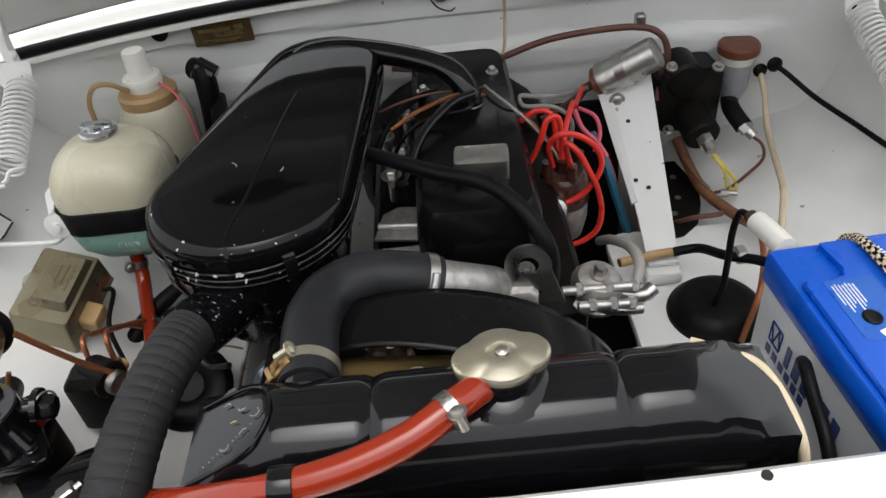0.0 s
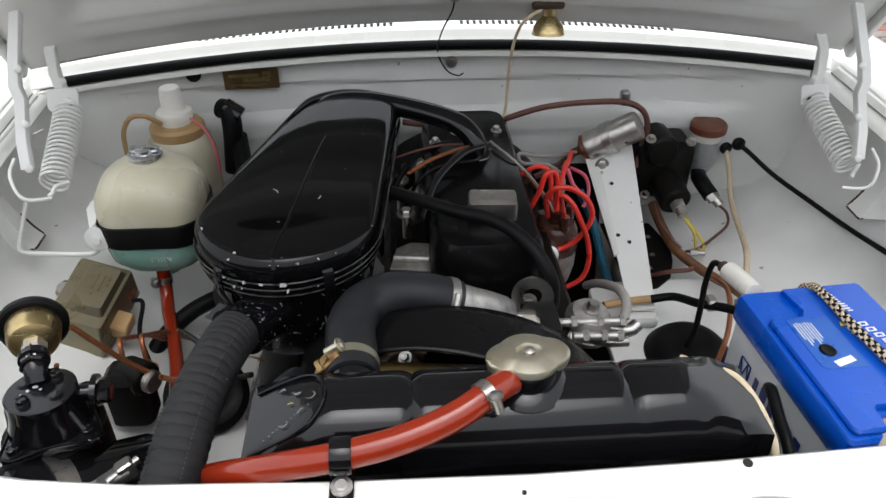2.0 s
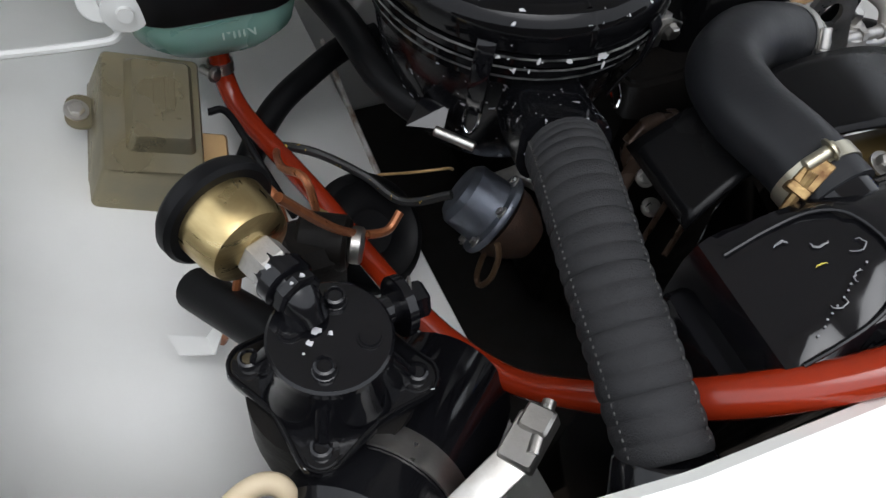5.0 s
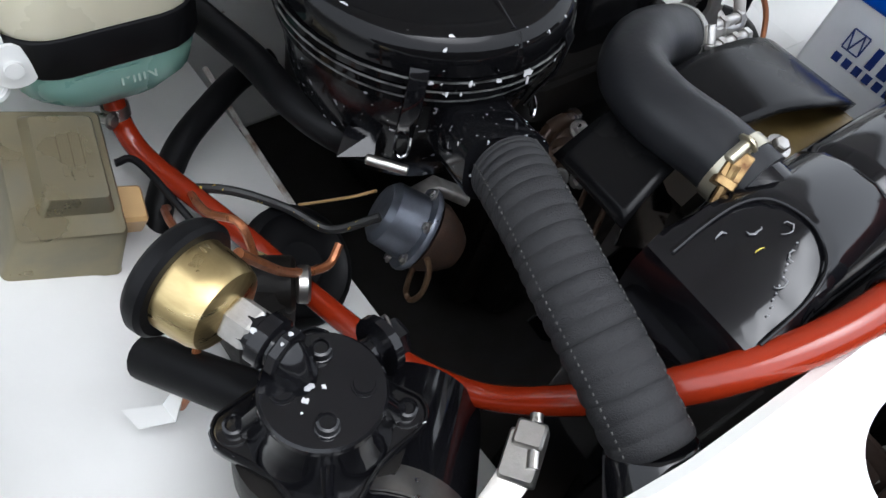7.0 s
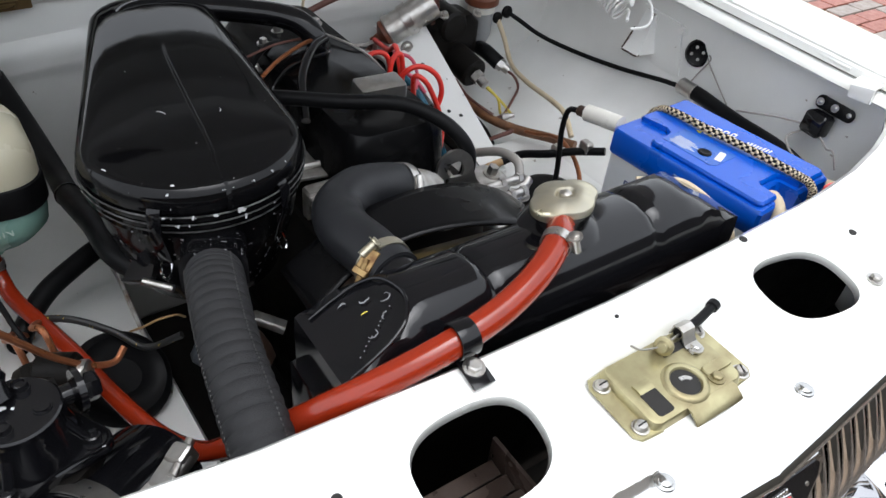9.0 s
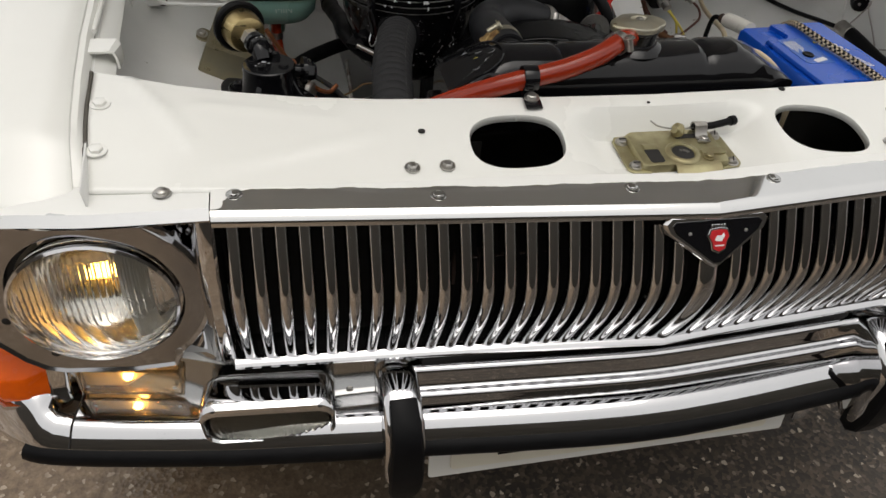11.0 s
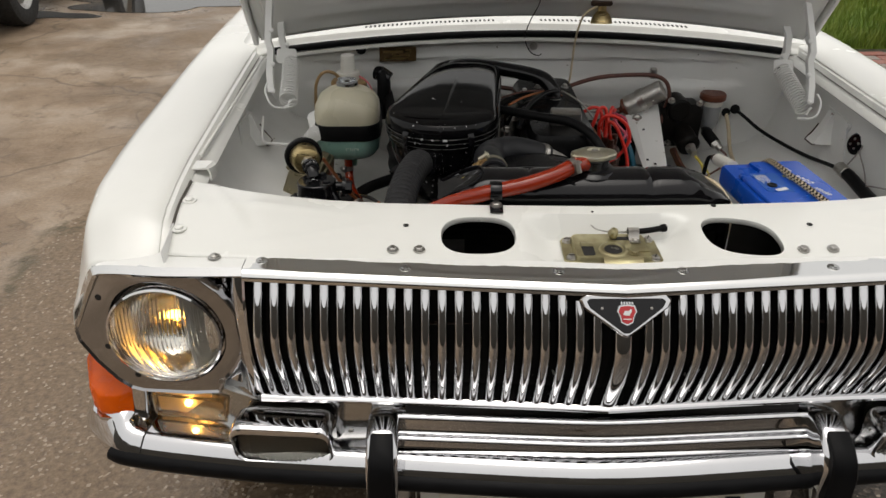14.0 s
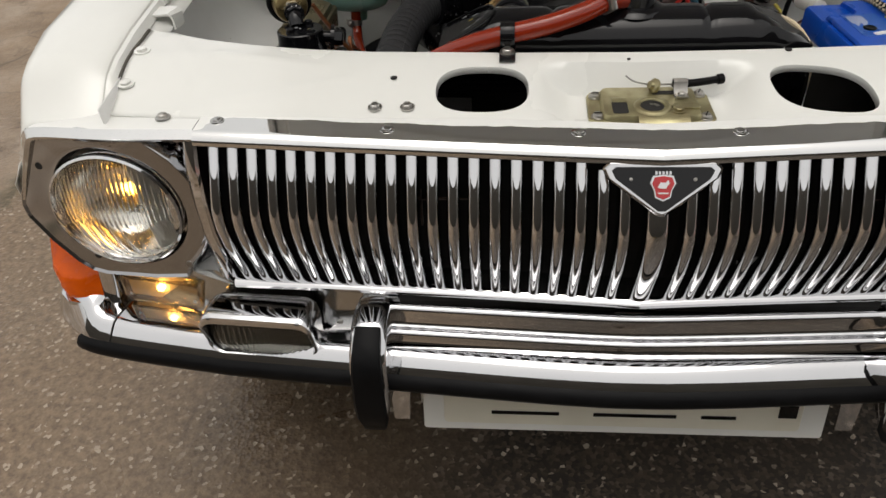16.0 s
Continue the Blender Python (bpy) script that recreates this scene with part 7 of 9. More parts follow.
lathe(bm, [(0.0142, 0), (0.0155, 0.0004), (0.0155, 0.0022), (0.0142, 0.0026)], frame_of((-0.3585, 0.792, 0.7490), (-0.357, 0.775, 0.752)), 28, False)
part("spring_ring", bm, BLACK, heater, "dark wire ring clip")
hose("bypass_hose", "black rubber hose curving down beside the coolant tank",
     [(-0.300, 0.752, 0.700), (-0.335, 0.748, 0.697), (-0.375, 0.728, 0.693), (-0.416, 0.703, 0.686), (-0.446, 0.673, 0.674), (-0.467, 0.646, 0.656), (-0.480, 0.619, 0.630), (-0.482, 0.606, 0.590)], 0.0122, RUBBER)
hose("dipper_tube", "black valve tube on top of the engine", [(-0.085, 0.70, 0.83), (-0.06, 0.76, 0.855), (-0.02, 0.81, 0.868), (0.012, 0.836, 0.866)], 0.006, BLACK, 10)
hose("cross_pipe", "thin copper pipe across the engine top", [(-0.10, 0.80, 0.845), (-0.06, 0.82, 0.858), (0.0, 0.845, 0.862), (0.05, 0.88, 0.825), (0.095, 0.89, 0.78), (0.14, 0.88, 0.715), (0.155, 0.85, 0.66)], 0.0028, COPPER, 8, category="pipe")


# ---- coolant tank, washer bottle ----
def coolant_tank():
    t = thing("coolant_tank", (-0.455, 0.76, 0.72), "milky plastic coolant tank with green coolant, held by a black band", "coolant tank")
    cx, cy = -0.453, 0.760

    def ring(w, d, z, r):
        return [V((cx + x, cy + y, z)) for x, y in rounded(w, d, r, 6)]
    bm = B()
    layers(bm, [ring(0.132, 0.122, 0.805, 0.035), ring(0.137, 0.127, 0.820, 0.036), ring(0.138, 0.128, 0.850, 0.038), ring(0.134, 0.124, 0.866, 0.042), ring(0.118, 0.110, 0.882, 0.044),
                ring(0.092, 0.088, 0.893, 0.040), ring(0.060, 0.060, 0.899, 0.029), ring(0.044, 0.044, 0.9025, 0.021)])
    part("upper_tank", bm, TANK, t, "milky yellowed upper half")
    bm = B()
    layers(bm, [ring(0.134, 0.124, 0.812, 0.035), ring(0.136, 0.126, 0.790, 0.036), ring(0.131, 0.121, 0.770, 0.038), ring(0.112, 0.104, 0.754, 0.042), ring(0.06, 0.06, 0.744, 0.028), ring(0.030, 0.030, 0.740, 0.0145), ring(0.026, 0.026, 0.720, 0.0125)])
    low = part("lower_tank", bm, TANKG, t, "green coolant-filled lower half")
    bm = B()
    layers(bm, [ring(0.139, 0.129, 0.800, 0.036), ring(0.142, 0.132, 0.802, 0.037), ring(0.142, 0.132, 0.832, 0.037), ring(0.139, 0.129, 0.834, 0.036)], cap=False)
    thicken(part("band", bm, RUBBER, t, "black steel band"), 0.001, 0)
    bm = B()
    lathe(bm, [(0.020, 0), (0.023, 0.002), (0.023, 0.007), (0.020, 0.009), (0.012, 0.0095), (0.011, 0.014), (0.008, 0.0155), (0, 0.0155)], pose(cx + 0.001, cy + 0.006, 0.9015), 24)
    capt = part("cap", bm, BZINC, t, "bright zinc-plated screw cap")
    bm = B()
    box(bm, (cx + 0.001, cy + 0.006, 0.9150), (0.040, 0.009, 0.007), 0.003)
    part("grip_bar", bm, BZINC, capt)
    text_part("level_mark", "MIN", 0.016, pose(cx + 0.012, cy - 0.0622, 0.7825, 80, 0, 0), material("raised_pale_mark", (0.40, 0.52, 0.46), 0.4), low)
    bm = B()
    box(bm, (cx - 0.01, cy - 0.0633, 0.7945), (0.045, 0.001, 0.0012), 0.0003)
    part("level_line", bm, TANKG, low)
    bm = B()
    layers(bm, [[V((cx - 0.066, cy + 0.0, 0.79)), V((cx - 0.066, cy - 0.05, 0.79)), V((cx - 0.066, cy - 0.05, 0.835)), V((cx - 0.066, cy - 0.02, 0.85)), V((cx - 0.066, cy, 0.85))],
                [V((cx - 0.086, cy + 0.0, 0.79)), V((cx - 0.078, cy - 0.045, 0.79)), V((cx - 0.078, cy - 0.045, 0.825)), V((cx - 0.086, cy - 0.02, 0.84)), V((cx - 0.086, cy, 0.84))]])
    part("bracket", bm, BAY, t, "white painted bracket")
    bm = B()
    lathe(bm, [(0.017, 0), (0.017, 0.003), (0.006, 0.004), (0.006, 0.008), (0, 0.008)], frame_of((cx - 0.066, cy - 0.055, 0.815), (cx - 0.08, cy - 0.2, 0.83)), 20)
    part("bracket_washer", bm, BAY, t)


coolant_tank()


def washer_bottle():
    w = thing("washer_bottle", (-0.478, 1.0, 0.70), "milky screen-washer bottle with a brown lid and white pump", "washer bottle")
    m = pose(-0.476, 1.000, 0)
    bm = B()
    lathe(bm, [(0.05, 0.70), (0.056, 0.71), (0.056, 0.79), (0.050, 0.815), (0.043, 0.825)], m, 30)
    part("bottle", bm, TANK, w)
    bm = B()
    lathe(bm, [(0.042, 0.818), (0.044, 0.822), (0.044, 0.838), (0.040, 0.843), (0.02, 0.845)], m, 30)
    part("lid", bm, TAN, w, "aged brown screw lid")
    bm = B()
    lathe(bm, [(0.024, 0.840), (0.026, 0.842), (0.026, 0.852), (0.0285, 0.8525), (0.0290, 0.862), (0.0275, 0.8645), (0.0195, 0.866), (0.0180, 0.870), (0.0165, 0.900), (0.0150, 0.904), (0.0, 0.905)], m, 28)
    part("pump", bm, WHITEP, w, "white plastic pump")
    bm = B()
    tube(bm, [(-0.492, 0.975, 0.852), (-0.510, 0.962, 0.872), (-0.532, 0.957, 0.872), (-0.550, 0.962, 0.845), (-0.556, 0.968, 0.80), (-0.560, 0.975, 0.74)], 0.0038, 8)
    part("hose", bm, TAN, w, "brown plastic hose")
    bm = B()
    tube(bm, [(-0.448, 0.985, 0.856), (-0.425, 0.972, 0.842), (-0.412, 0.962, 0.81), (-0.408, 0.955, 0.77)], 0.0017, 6)
    part("wire", bm, PINK, w, "pink wire")


washer_bottle()

# heater tap against the firewall
ht = thing("heater_tap", (-0.40, 1.06, 0.80), "black heater tap and hose stub on the firewall", "heater tap")
bm = B()
tube(bm, [(-0.41, 1.04, 0.848), (-0.395, 1.03, 0.845), (-0.392, 1.02, 0.81), (-0.40, 1.02, 0.74)], 0.017, 14)
part("stub", bm, RUBBER, ht)
bm = B()
cyl(bm, (-0.405, 1.035, 0.852), (-0.378, 1.03, 0.834), 0.0185, seg=16, bevel=0.002)
part("clamp", bm, BLACK, ht)


# ---- regulator box ----
def regulator():
    g = thing("voltage_regulator", (-0.545, 0.635, 0.73), "dull yellow-grey stamped metal regulator box on the inner wing", "voltage regulator")
    m = Matrix.Translation((-0.521, 0.643, 0.771)) @ Euler((radians(14), radians(17), radians(-8))).to_matrix().to_4x4() @ Matrix.Translation((0, 0, -0.021))
    bm = B()
    o = rounded(0.074, 0.104, 0.005)
    layers(bm, [[m @ V((x * k, y * kk, z)) for x, y in o] for k, kk, z in ((1.10, 1.10, -0.034), (1.08, 1.08, -0.032), (0.94, 0.96, 0.0195), (0.90, 0.93, 0.0215))])
    cover = part("cover", bm, REGM, g)
    bm = B()
    o = rounded(0.046, 0.074, 0.004)
    layers(bm, [[m @ V((x * k + 0.005, y * k + 0.006, z)) for x, y in o] for k, z in ((1.06, 0.0205), (0.90, 0.031), (0.86, 0.0325))])
    part("raised_top", bm, REGM, cover)
    for k, (x, y, w) in enumerate(((0.016, 0.010, 0.040), (0.009, 0.010, 0.030), (0.001, 0.008, 0.034))):
        bm = B()
        box(bm, (0, 0, 0), (0.0032, w, 0.0012), 0.0004, m @ Matrix.Translation((x, y, 0.0328)))
        part("stamped_mark", bm, REGM, cover)
    bm = B()
    slab(bm, rounded(0.022, 0.030, 0.010), m @ Matrix.Translation((-0.046, 0.020, -0.022)), 0.003, 0.001)
    part("ear", bm, REGM, g)
    bm = B()
    hexbolt(bm, m @ V((-0.049, 0.020, -0.019)), m.to_3x3() @ V((0, 0, 1)), 0.006, 0.006)
    part("ear_bolt", bm, STEEL, g)
    bm = B()
    box(bm, (0, 0, 0), (0.024, 0.030, 0.024), 0.003, m @ Matrix.Translation((0.046, -0.016, -0.010)))
    part("terminal_block", bm, TAN, g, "cream terminal block")
    bm = B()
    tube(bm, [m @ V((0.045, 0.02, -0.004)), m @ V((0.06, 0.018, 0.0)), (-0.455, 0.60, 0.735), (-0.44, 0.57, 0.70)], 0.003, 8)
    part("lead", bm, RUBBER, g)


regulator()


# ---- steering box and vacuum canister ----
def steering_box():
    s = thing("steering_box", (-0.46, 0.385, 0.70), "black enamelled cast steering box with a bolted round cover", "steering box")
    m = pose(-0.470, 0.389, 0.8045, -3, 0, 0)
    up = m.to_3x3() @ V((0, 0, 1))
    lugs = [(0.043, -0.0205), (0.020, 0.042), (-0.041, 0.0205), (-0.020, -0.042)]
    # four-cornered flange with a rounded lug at each bolt
    out = []
    for k, (x, y) in enumerate(lugs):
        a0 = math.atan2(y, x)
        out += [(x + 0.0135 * math.cos(a0 + d), y + 0.0135 * math.sin(a0 + d)) for d in (-1.1, -0.6, 0.0, 0.6, 1.1)]
        x2, y2 = lugs[(k + 1) % 4]
        out.append(((x + x2) * 0.62, (y + y2) * 0.62))
    bm = B()
    slab(bm, out, m @ Matrix.Translation((0, 0, -0.008)), 0.010, 0.002)
    part("flange", bm, GLOSSK, s)
    bm = B()
    sweep(bm, spline([m @ V((x * 0.97, y * 0.97, 0.003)) for x, y in out] + [m @ V((out[0][0] * 0.97, out[0][1] * 0.97, 0.003))], 3), circle(0.0012, 6))
    part("flange_edge", bm, SCRAPED, s, "worn bright edge of the flange")
    bm = B()
    lathe(bm, [(0.046, -0.090), (0.050, -0.05), (0.049, -0.008)], m, 32)
    part("housing", bm, CAST, s, "oily cast housing")
    bm = B()
    lathe(bm, [(0.0405, 0.0), (0.0395, 0.004), (0.0365, 0.012), (0.0340, 0.024), (0.0330, 0.036), (0.0335, 0.0365), (0.0335, 0.0415), (0.0320, 0.0430), (0.0, 0.0432)], m, 44)
    part("dome", bm, GLOSSK, s, "glossy black domed cover")
    for x, y in lugs:
        bm = B()
        sweep(bm, [m @ V((x * 0.60, y * 0.60, 0.026)), m @ V((x * 0.80, y * 0.80, 0.010)), m @ V((x * 0.95, y * 0.95, 0.002))], rounded(0.009, 0.010, 0.003, 3))
        part("web", bm, GLOSSK, s)
        bm = B()
        lathe(bm, [(0.0095, 0), (0.0095, 0.0016), (0.0062, 0.0018), (0.0060, 0.0068), (0.0045, 0.0075), (0.0035, 0.0060), (0, 0.0060)], m @ Matrix.Translation((x, y, 0.002)), 18)
        part("flange_bolt", bm, GLOSSK, s)
    for k in range(4):
        a = radians(64 + 90 * k)
        bm = B()
        lathe(bm, [(0.0072, -0.001), (0.0068, 0.0010), (0.0062, 0.0012), (0.0058, 0.0058), (0.0044, 0.0064), (0.0036, 0.0048), (0, 0.0048)] if k % 2 == 0 else [(0.0072, -0.001), (0.0070, 0.0008), (0.0060, 0.0008), (0.0056, 0.0022), (0, 0.0024)],
              m @ Matrix.Translation((0.0205 * math.cos(a), 0.0205 * math.sin(a), 0.0432)), 16)
        part("cover_bolt", bm, GLOSSK, s)
    for k, (x, y, r) in enumerate(((-0.006, 0.0045, 0.0024), (0.0005, 0.0005, 0.0015), (-0.0115, -0.0010, 0.0018), (-0.016, -0.006, 0.0008), (-0.017, 0.006, 0.0008))):
        bm = B()
        rnd = random.Random(k)
        slab(bm, [(x + r * (0.5 + 0.9 * rnd.random()) * math.cos(a), y + r * (0.5 + 0.9 * rnd.random()) * math.sin(a)) for a in np.linspace(0, 2 * math.pi, 10)[:-1]], m @ Matrix.Translation((0, 0, 0.0430)), 0.0005, 0.0001)
        part("paint_chip", bm, CHIPW, s)
    bm = B()
    tube(bm, [(-0.447, 0.400, 0.832), (-0.434, 0.402, 0.831), (-0.422, 0.404, 0.829)], 0.0085, 14, 4)
    hexbolt(bm, (-0.428, 0.403, 0.830), (0.95, 0.1, -0.12), 0.0120, 0.018)
    tap = part("side_union", bm, GLOSSK, s, "black side union with wire ring")
    bm = B()
    sweep(bm, [V((-0.420, 0.404, 0.829)) + V((0.005 * math.sin(a), 0.013 * math.sin(a), 0.015 * math.cos(a))) for a in np.linspace(0, 2 * math.pi, 20)], circle(0.0009, 5), cap=False)
    part("wire_ring", bm, STEEL, tap)
    bm = B()
    tube(bm, [(-0.527, 0.497, 0.755), (-0.513, 0.470, 0.768), (-0.497, 0.440, 0.782), (-0.485, 0.420, 0.790)], 0.0150, 18, 4)
    part("inlet_stub", bm, RUBBER, s, "rubber inlet stub")


steering_box()


def vacuum_canister():
    c = thing("vacuum_canister", (-0.49, 0.44, 0.84), "brass vacuum canister with a black rubber cap on a black elbow", "vacuum canister")
    ax = V((-0.36, 0.92, -0.02)).normalized()
    base = V((-0.4925, 0.4455, 0.8590))
    m = frame_of(base, base + ax) @ Matrix.Scale(0.95, 4)
    bm = B()
    lathe(bm, [(0.010, -0.002), (0.019, 0.0), (0.0245, 0.003), (0.0268, 0.009), (0.0275, 0.016), (0.0285, 0.034), (0.026, 0.036)], m, 40)
    part("body", bm, BRASS, c, "brushed brass can")
    bm = B()
    lathe(bm, [(0.029, 0.030), (0.0335, 0.0300), (0.0362, 0.0325), (0.0364, 0.039), (0.034, 0.043), (0.030, 0.045), (0.0, 0.0455)], m, 40)
    part("rubber_cap", bm, RUBBER, c, "black rubber cap")
    bm = B()
    lathe(bm, [(0.0105, -0.019), (0.0125, -0.018), (0.0135, -0.016), (0.0135, -0.003), (0.0120, -0.001)], m, 6)
    part("hex_union", bm, ALU, c, "nickel hex union", smooth=False)
    bm = B()
    tube(bm, [base - ax * 0.012, V((-0.4845, 0.425, 0.8595)), V((-0.480, 0.413, 0.857)), V((-0.477, 0.404, 0.846))], 0.0112, 16, 5)
    el = part("elbow", bm, GLOSSK, c, "chipped black elbow")
    for q, r, h, seg in ((0.019, 0.0148, 0.010, 24), (0.031, 0.0138, 0.007, 8)):
        bm = B()
        lathe(bm, [(r * 0.86, 0), (r, 0.0012), (r, h - 0.0012), (r * 0.86, h)], frame_of(base - ax * q, base - ax * (q + 0.01)), seg)
        part("collar", bm, GLOSSK, el, smooth=seg > 8)
    for k, (q, side, up, r) in enumerate(((0.022, -0.006, 0.0135, 0.0016), (0.033, 0.004, 0.0130, 0.0013), (0.036, -0.003, 0.0132, 0.0009))):
        bm = B()
        p = base - ax * q + V((side, 0, up))
        slab(bm, [(r * (1.3 if j % 3 else 0.7) * math.cos(a), r * math.sin(a)) for j, a in enumerate(np.linspace(0, 2 * math.pi, 9)[:-1])], frame_of(p, p + V((side, 0, up)), k), 0.0008, 0.0001)
        part("paint_chip", bm, CHIPW, el)
    bm = B()
    tube(bm, [(-0.470, 0.482, 0.850), (-0.452, 0.490, 0.815), (-0.430, 0.500, 0.775), (-0.405, 0.508, 0.745), (-0.385, 0.512, 0.735), (-0.372, 0.520, 0.742)], 0.0034, 8)
    part("copper_pipe", bm, COPPER, c, "orange-brown pipe")


vacuum_canister()

vt = thing("wing_tab", (-0.545, 0.47, 0.74), "bent white tab with rusty edge on the inner wing", "bracket")
bm = B()
layers(bm, [[(-0.553, 0.480, 0.737), (-0.549, 0.464, 0.7345), (-0.5485, 0.4645, 0.7325), (-0.5525, 0.4805, 0.735)],
            [(-0.530, 0.474, 0.729), (-0.528, 0.460, 0.728), (-0.5275, 0.4605, 0.726), (-0.5295, 0.4745, 0.727)],
            [(-0.521, 0.474, 0.745), (-0.519, 0.466, 0.744), (-0.5175, 0.4665, 0.7435), (-0.5195, 0.4745, 0.7445)]])
part("tab", bm, BAY, vt)
bm = B()
tube(bm, [(-0.521, 0.466, 0.731), (-0.514, 0.464, 0.752), (-0.506, 0.470, 0.778), (-0.498, 0.478, 0.800)], 0.0028, 8)
part("hook_rod", bm, COPPER, vt, "brown rod hook")

rb = thing("wing_valve", (-0.435, 0.50, 0.70), "rusty brown valve block with unions and copper pipes", "valve block")
bm = B()
box(bm, (-0.446, 0.512, 0.715), (0.050, 0.045, 0.085), 0.010)
cyl(bm, (-0.450, 0.522, 0.742), (-0.418, 0.504, 0.744), 0.021, seg=18, bevel=0.003)
part("block", bm, CAST, rb)
bm = B()
cyl(bm, (-0.418, 0.504, 0.744), (-0.409, 0.499, 0.744), 0.014, seg=18, bevel=0.002)
part("end_ring", bm, STEEL, rb)
for x, y in ((-0.455, 0.535), (-0.430, 0.54)):
    bm = B()
    hexbolt(bm, (x, y, 0.725), (0, 0, 1), 0.008, 0.014)
    part("union", bm, BRASS, rb)
    bm = B()
    tube(bm, [(x, y, 0.737), (x - 0.004, y + 0.015, 0.765), (x - 0.012, y + 0.05, 0.74), (x - 0.004, y + 0.10, 0.70), (x + 0.01, y + 0.13, 0.66)], 0.0032, 8)
    part("pipe", bm, COPPER, rb)

# black canister below the duct with a bright band
cn = thing("filter_canister", (-0.43, 0.32, 0.60), "black cylindrical canister with a bright steel clamp band", "filter canister")
p0, p1 = V((-0.500, 0.290, 0.775)), V((-0.385, 0.395, 0.70))
bm = B()
cyl(bm, p0, p1, 0.052, seg=36, bevel=0.012)
part("body", bm, BLACK, cn)
bm = B()
ax = (p1 - p0).normalized()
m = frame_of(p0 + ax * 0.045, p0 + ax * 0.06)
lathe(bm, [(0.0525, 0), (0.0540, 0), (0.0540, 0.020), (0.0525, 0.020)], m, 40, False)
part("band", bm, STEEL, cn, "bright steel band")
cl = thing("band_clamp", (-0.385, 0.318, 0.80), "bright folded steel clamp end with a screw", "clamp")
bm = B()
box(bm, (0, 0, 0), (0.022, 0.030, 0.010), 0.002, Matrix.Translation((-0.386, 0.312, 0.808)) @ Euler((radians(10), radians(-20), radians(-58))).to_matrix().to_4x4())
box(bm, (0, 0, 0), (0.018, 0.016, 0.016), 0.002, Matrix.Translation((-0.376, 0.318, 0.812)) @ Euler((radians(10), radians(-20), radians(-58))).to_matrix().to_4x4())
part("folded_end", bm, STEEL, cl)
bm = B()
sweep(bm, [(-0.392, 0.308, 0.806), (-0.415, 0.300, 0.800), (-0.445, 0.290, 0.788), (-0.468, 0.272, 0.765)], rounded(0.020, 0.003, 0.001, 2))
part("strap", bm, STEEL, cl)
bm = B()
cyl(bm, (-0.388, 0.303, 0.814), (-0.366, 0.326, 0.816), 0.004, seg=10)
part("screw", bm, STEEL, cl)
hose("cream_loop", "cream cable loop near the front panel", [(-0.565, 0.320, 0.775), (-0.545, 0.338, 0.798), (-0.525, 0.344, 0.803), (-0.513, 0.336, 0.800), (-0.517, 0.318, 0.775)], 0.006, CREAMW, 10, category="cable")


# ---- fuel pump / alternator low under the duct ----
def mechanical_pump():
    p = thing("mechanical_pump", (-0.30, 0.52, 0.62), "blue-grey cast pump with a rusty strap under the duct", "mechanical pump")
    ax = V((0.55, -0.55, -0.35)).normalized()
    m = frame_of((-0.283, 0.585, 0.655), V((-0.283, 0.585, 0.655)) + ax) @ Matrix.Scale(1.05, 4)
    bm = B()
    lathe(bm, [(0.0, 0), (0.024, 0.002), (0.030, 0.008), (0.032, 0.038)], m, 28)
    GUN = material("blue_grey_cast_metal", (0.20, 0.22, 0.26), 0.36, 0.7, second=(0.10, 0.10, 0.12), scale=40, amount=0.7, bump=0.2, bump_scale=300)
    part("dome", bm, GUN, p)
    bm = B()
    lathe(bm, [(0.032, 0.036), (0.040, 0.038), (0.041, 0.041), (0.040, 0.044), (0.033, 0.046)], m, 32)
    part("rim", bm, GUN, p, "cast rim")
    bm = B()
    tube(bm, [m @ V(q) for q in ((-0.036, 0.016, 0.050), (-0.040, 0.006, 0.060), (-0.046, -0.018, 0.070), (-0.044, -0.040, 0.072), (-0.036, -0.042, 0.066), (-0.032, -0.020, 0.056), (-0.030, 0.004, 0.048))], 0.0030, 8, 5)
    part("strap", bm, material("brown_rusty_strip", (0.16, 0.10, 0.055), 0.5, 0.5, second=(0.08, 0.04, 0.025), scale=80, amount=0.9, bump=0.3), p, "rusty looped strap")
    bm = B()
    lathe(bm, [(0.035, 0.048), (0.034, 0.058), (0.026, 0.075), (0.018, 0.085)], m, 24)
    part("lower_body", bm, RUST, p)
    for k in range(6):
        a = k * math.pi / 3
        bm = B()
        hexbolt(bm, m @ V((0.0365 * math.cos(a), 0.0365 * math.sin(a), 0.037)), -ax, 0.004, 0.005)
        part("screw", bm, STEEL, p)
    bm = B()
    sweep(bm, [m @ V((0.030, 0.0, 0.03)), m @ V((0.050, 0.01, 0.045)), m @ V((0.055, 0.012, 0.08))], rounded(0.02, 0.012, 0.004))
    part("lug", bm, ALU, p)


mechanical_pump()
hose("harness_left", "black cable harness with yellow tracer", [(-0.44, 0.66, 0.69), (-0.405, 0.63, 0.70), (-0.37, 0.60, 0.69), (-0.345, 0.57, 0.68), (-0.31, 0.55, 0.70)], 0.0040, material("yellow_flecked_harness", (0.012, 0.012, 0.012), 0.5, specks=(0.5, 0.33, 0.04), speck_scale=190, speck_at=0.66), 8, category="cable")
hose("yellow_lead", "thin yellow lead below the air cleaner", [(-0.352, 0.61, 0.672), (-0.338, 0.592, 0.690), (-0.326, 0.572, 0.712), (-0.309, 0.566, 0.716), (-0.298, 0.575, 0.70)], 0.0014, TAN, 8, category="wire")
# black disc that stands in for the dark opening in the wing floor
bm = B()
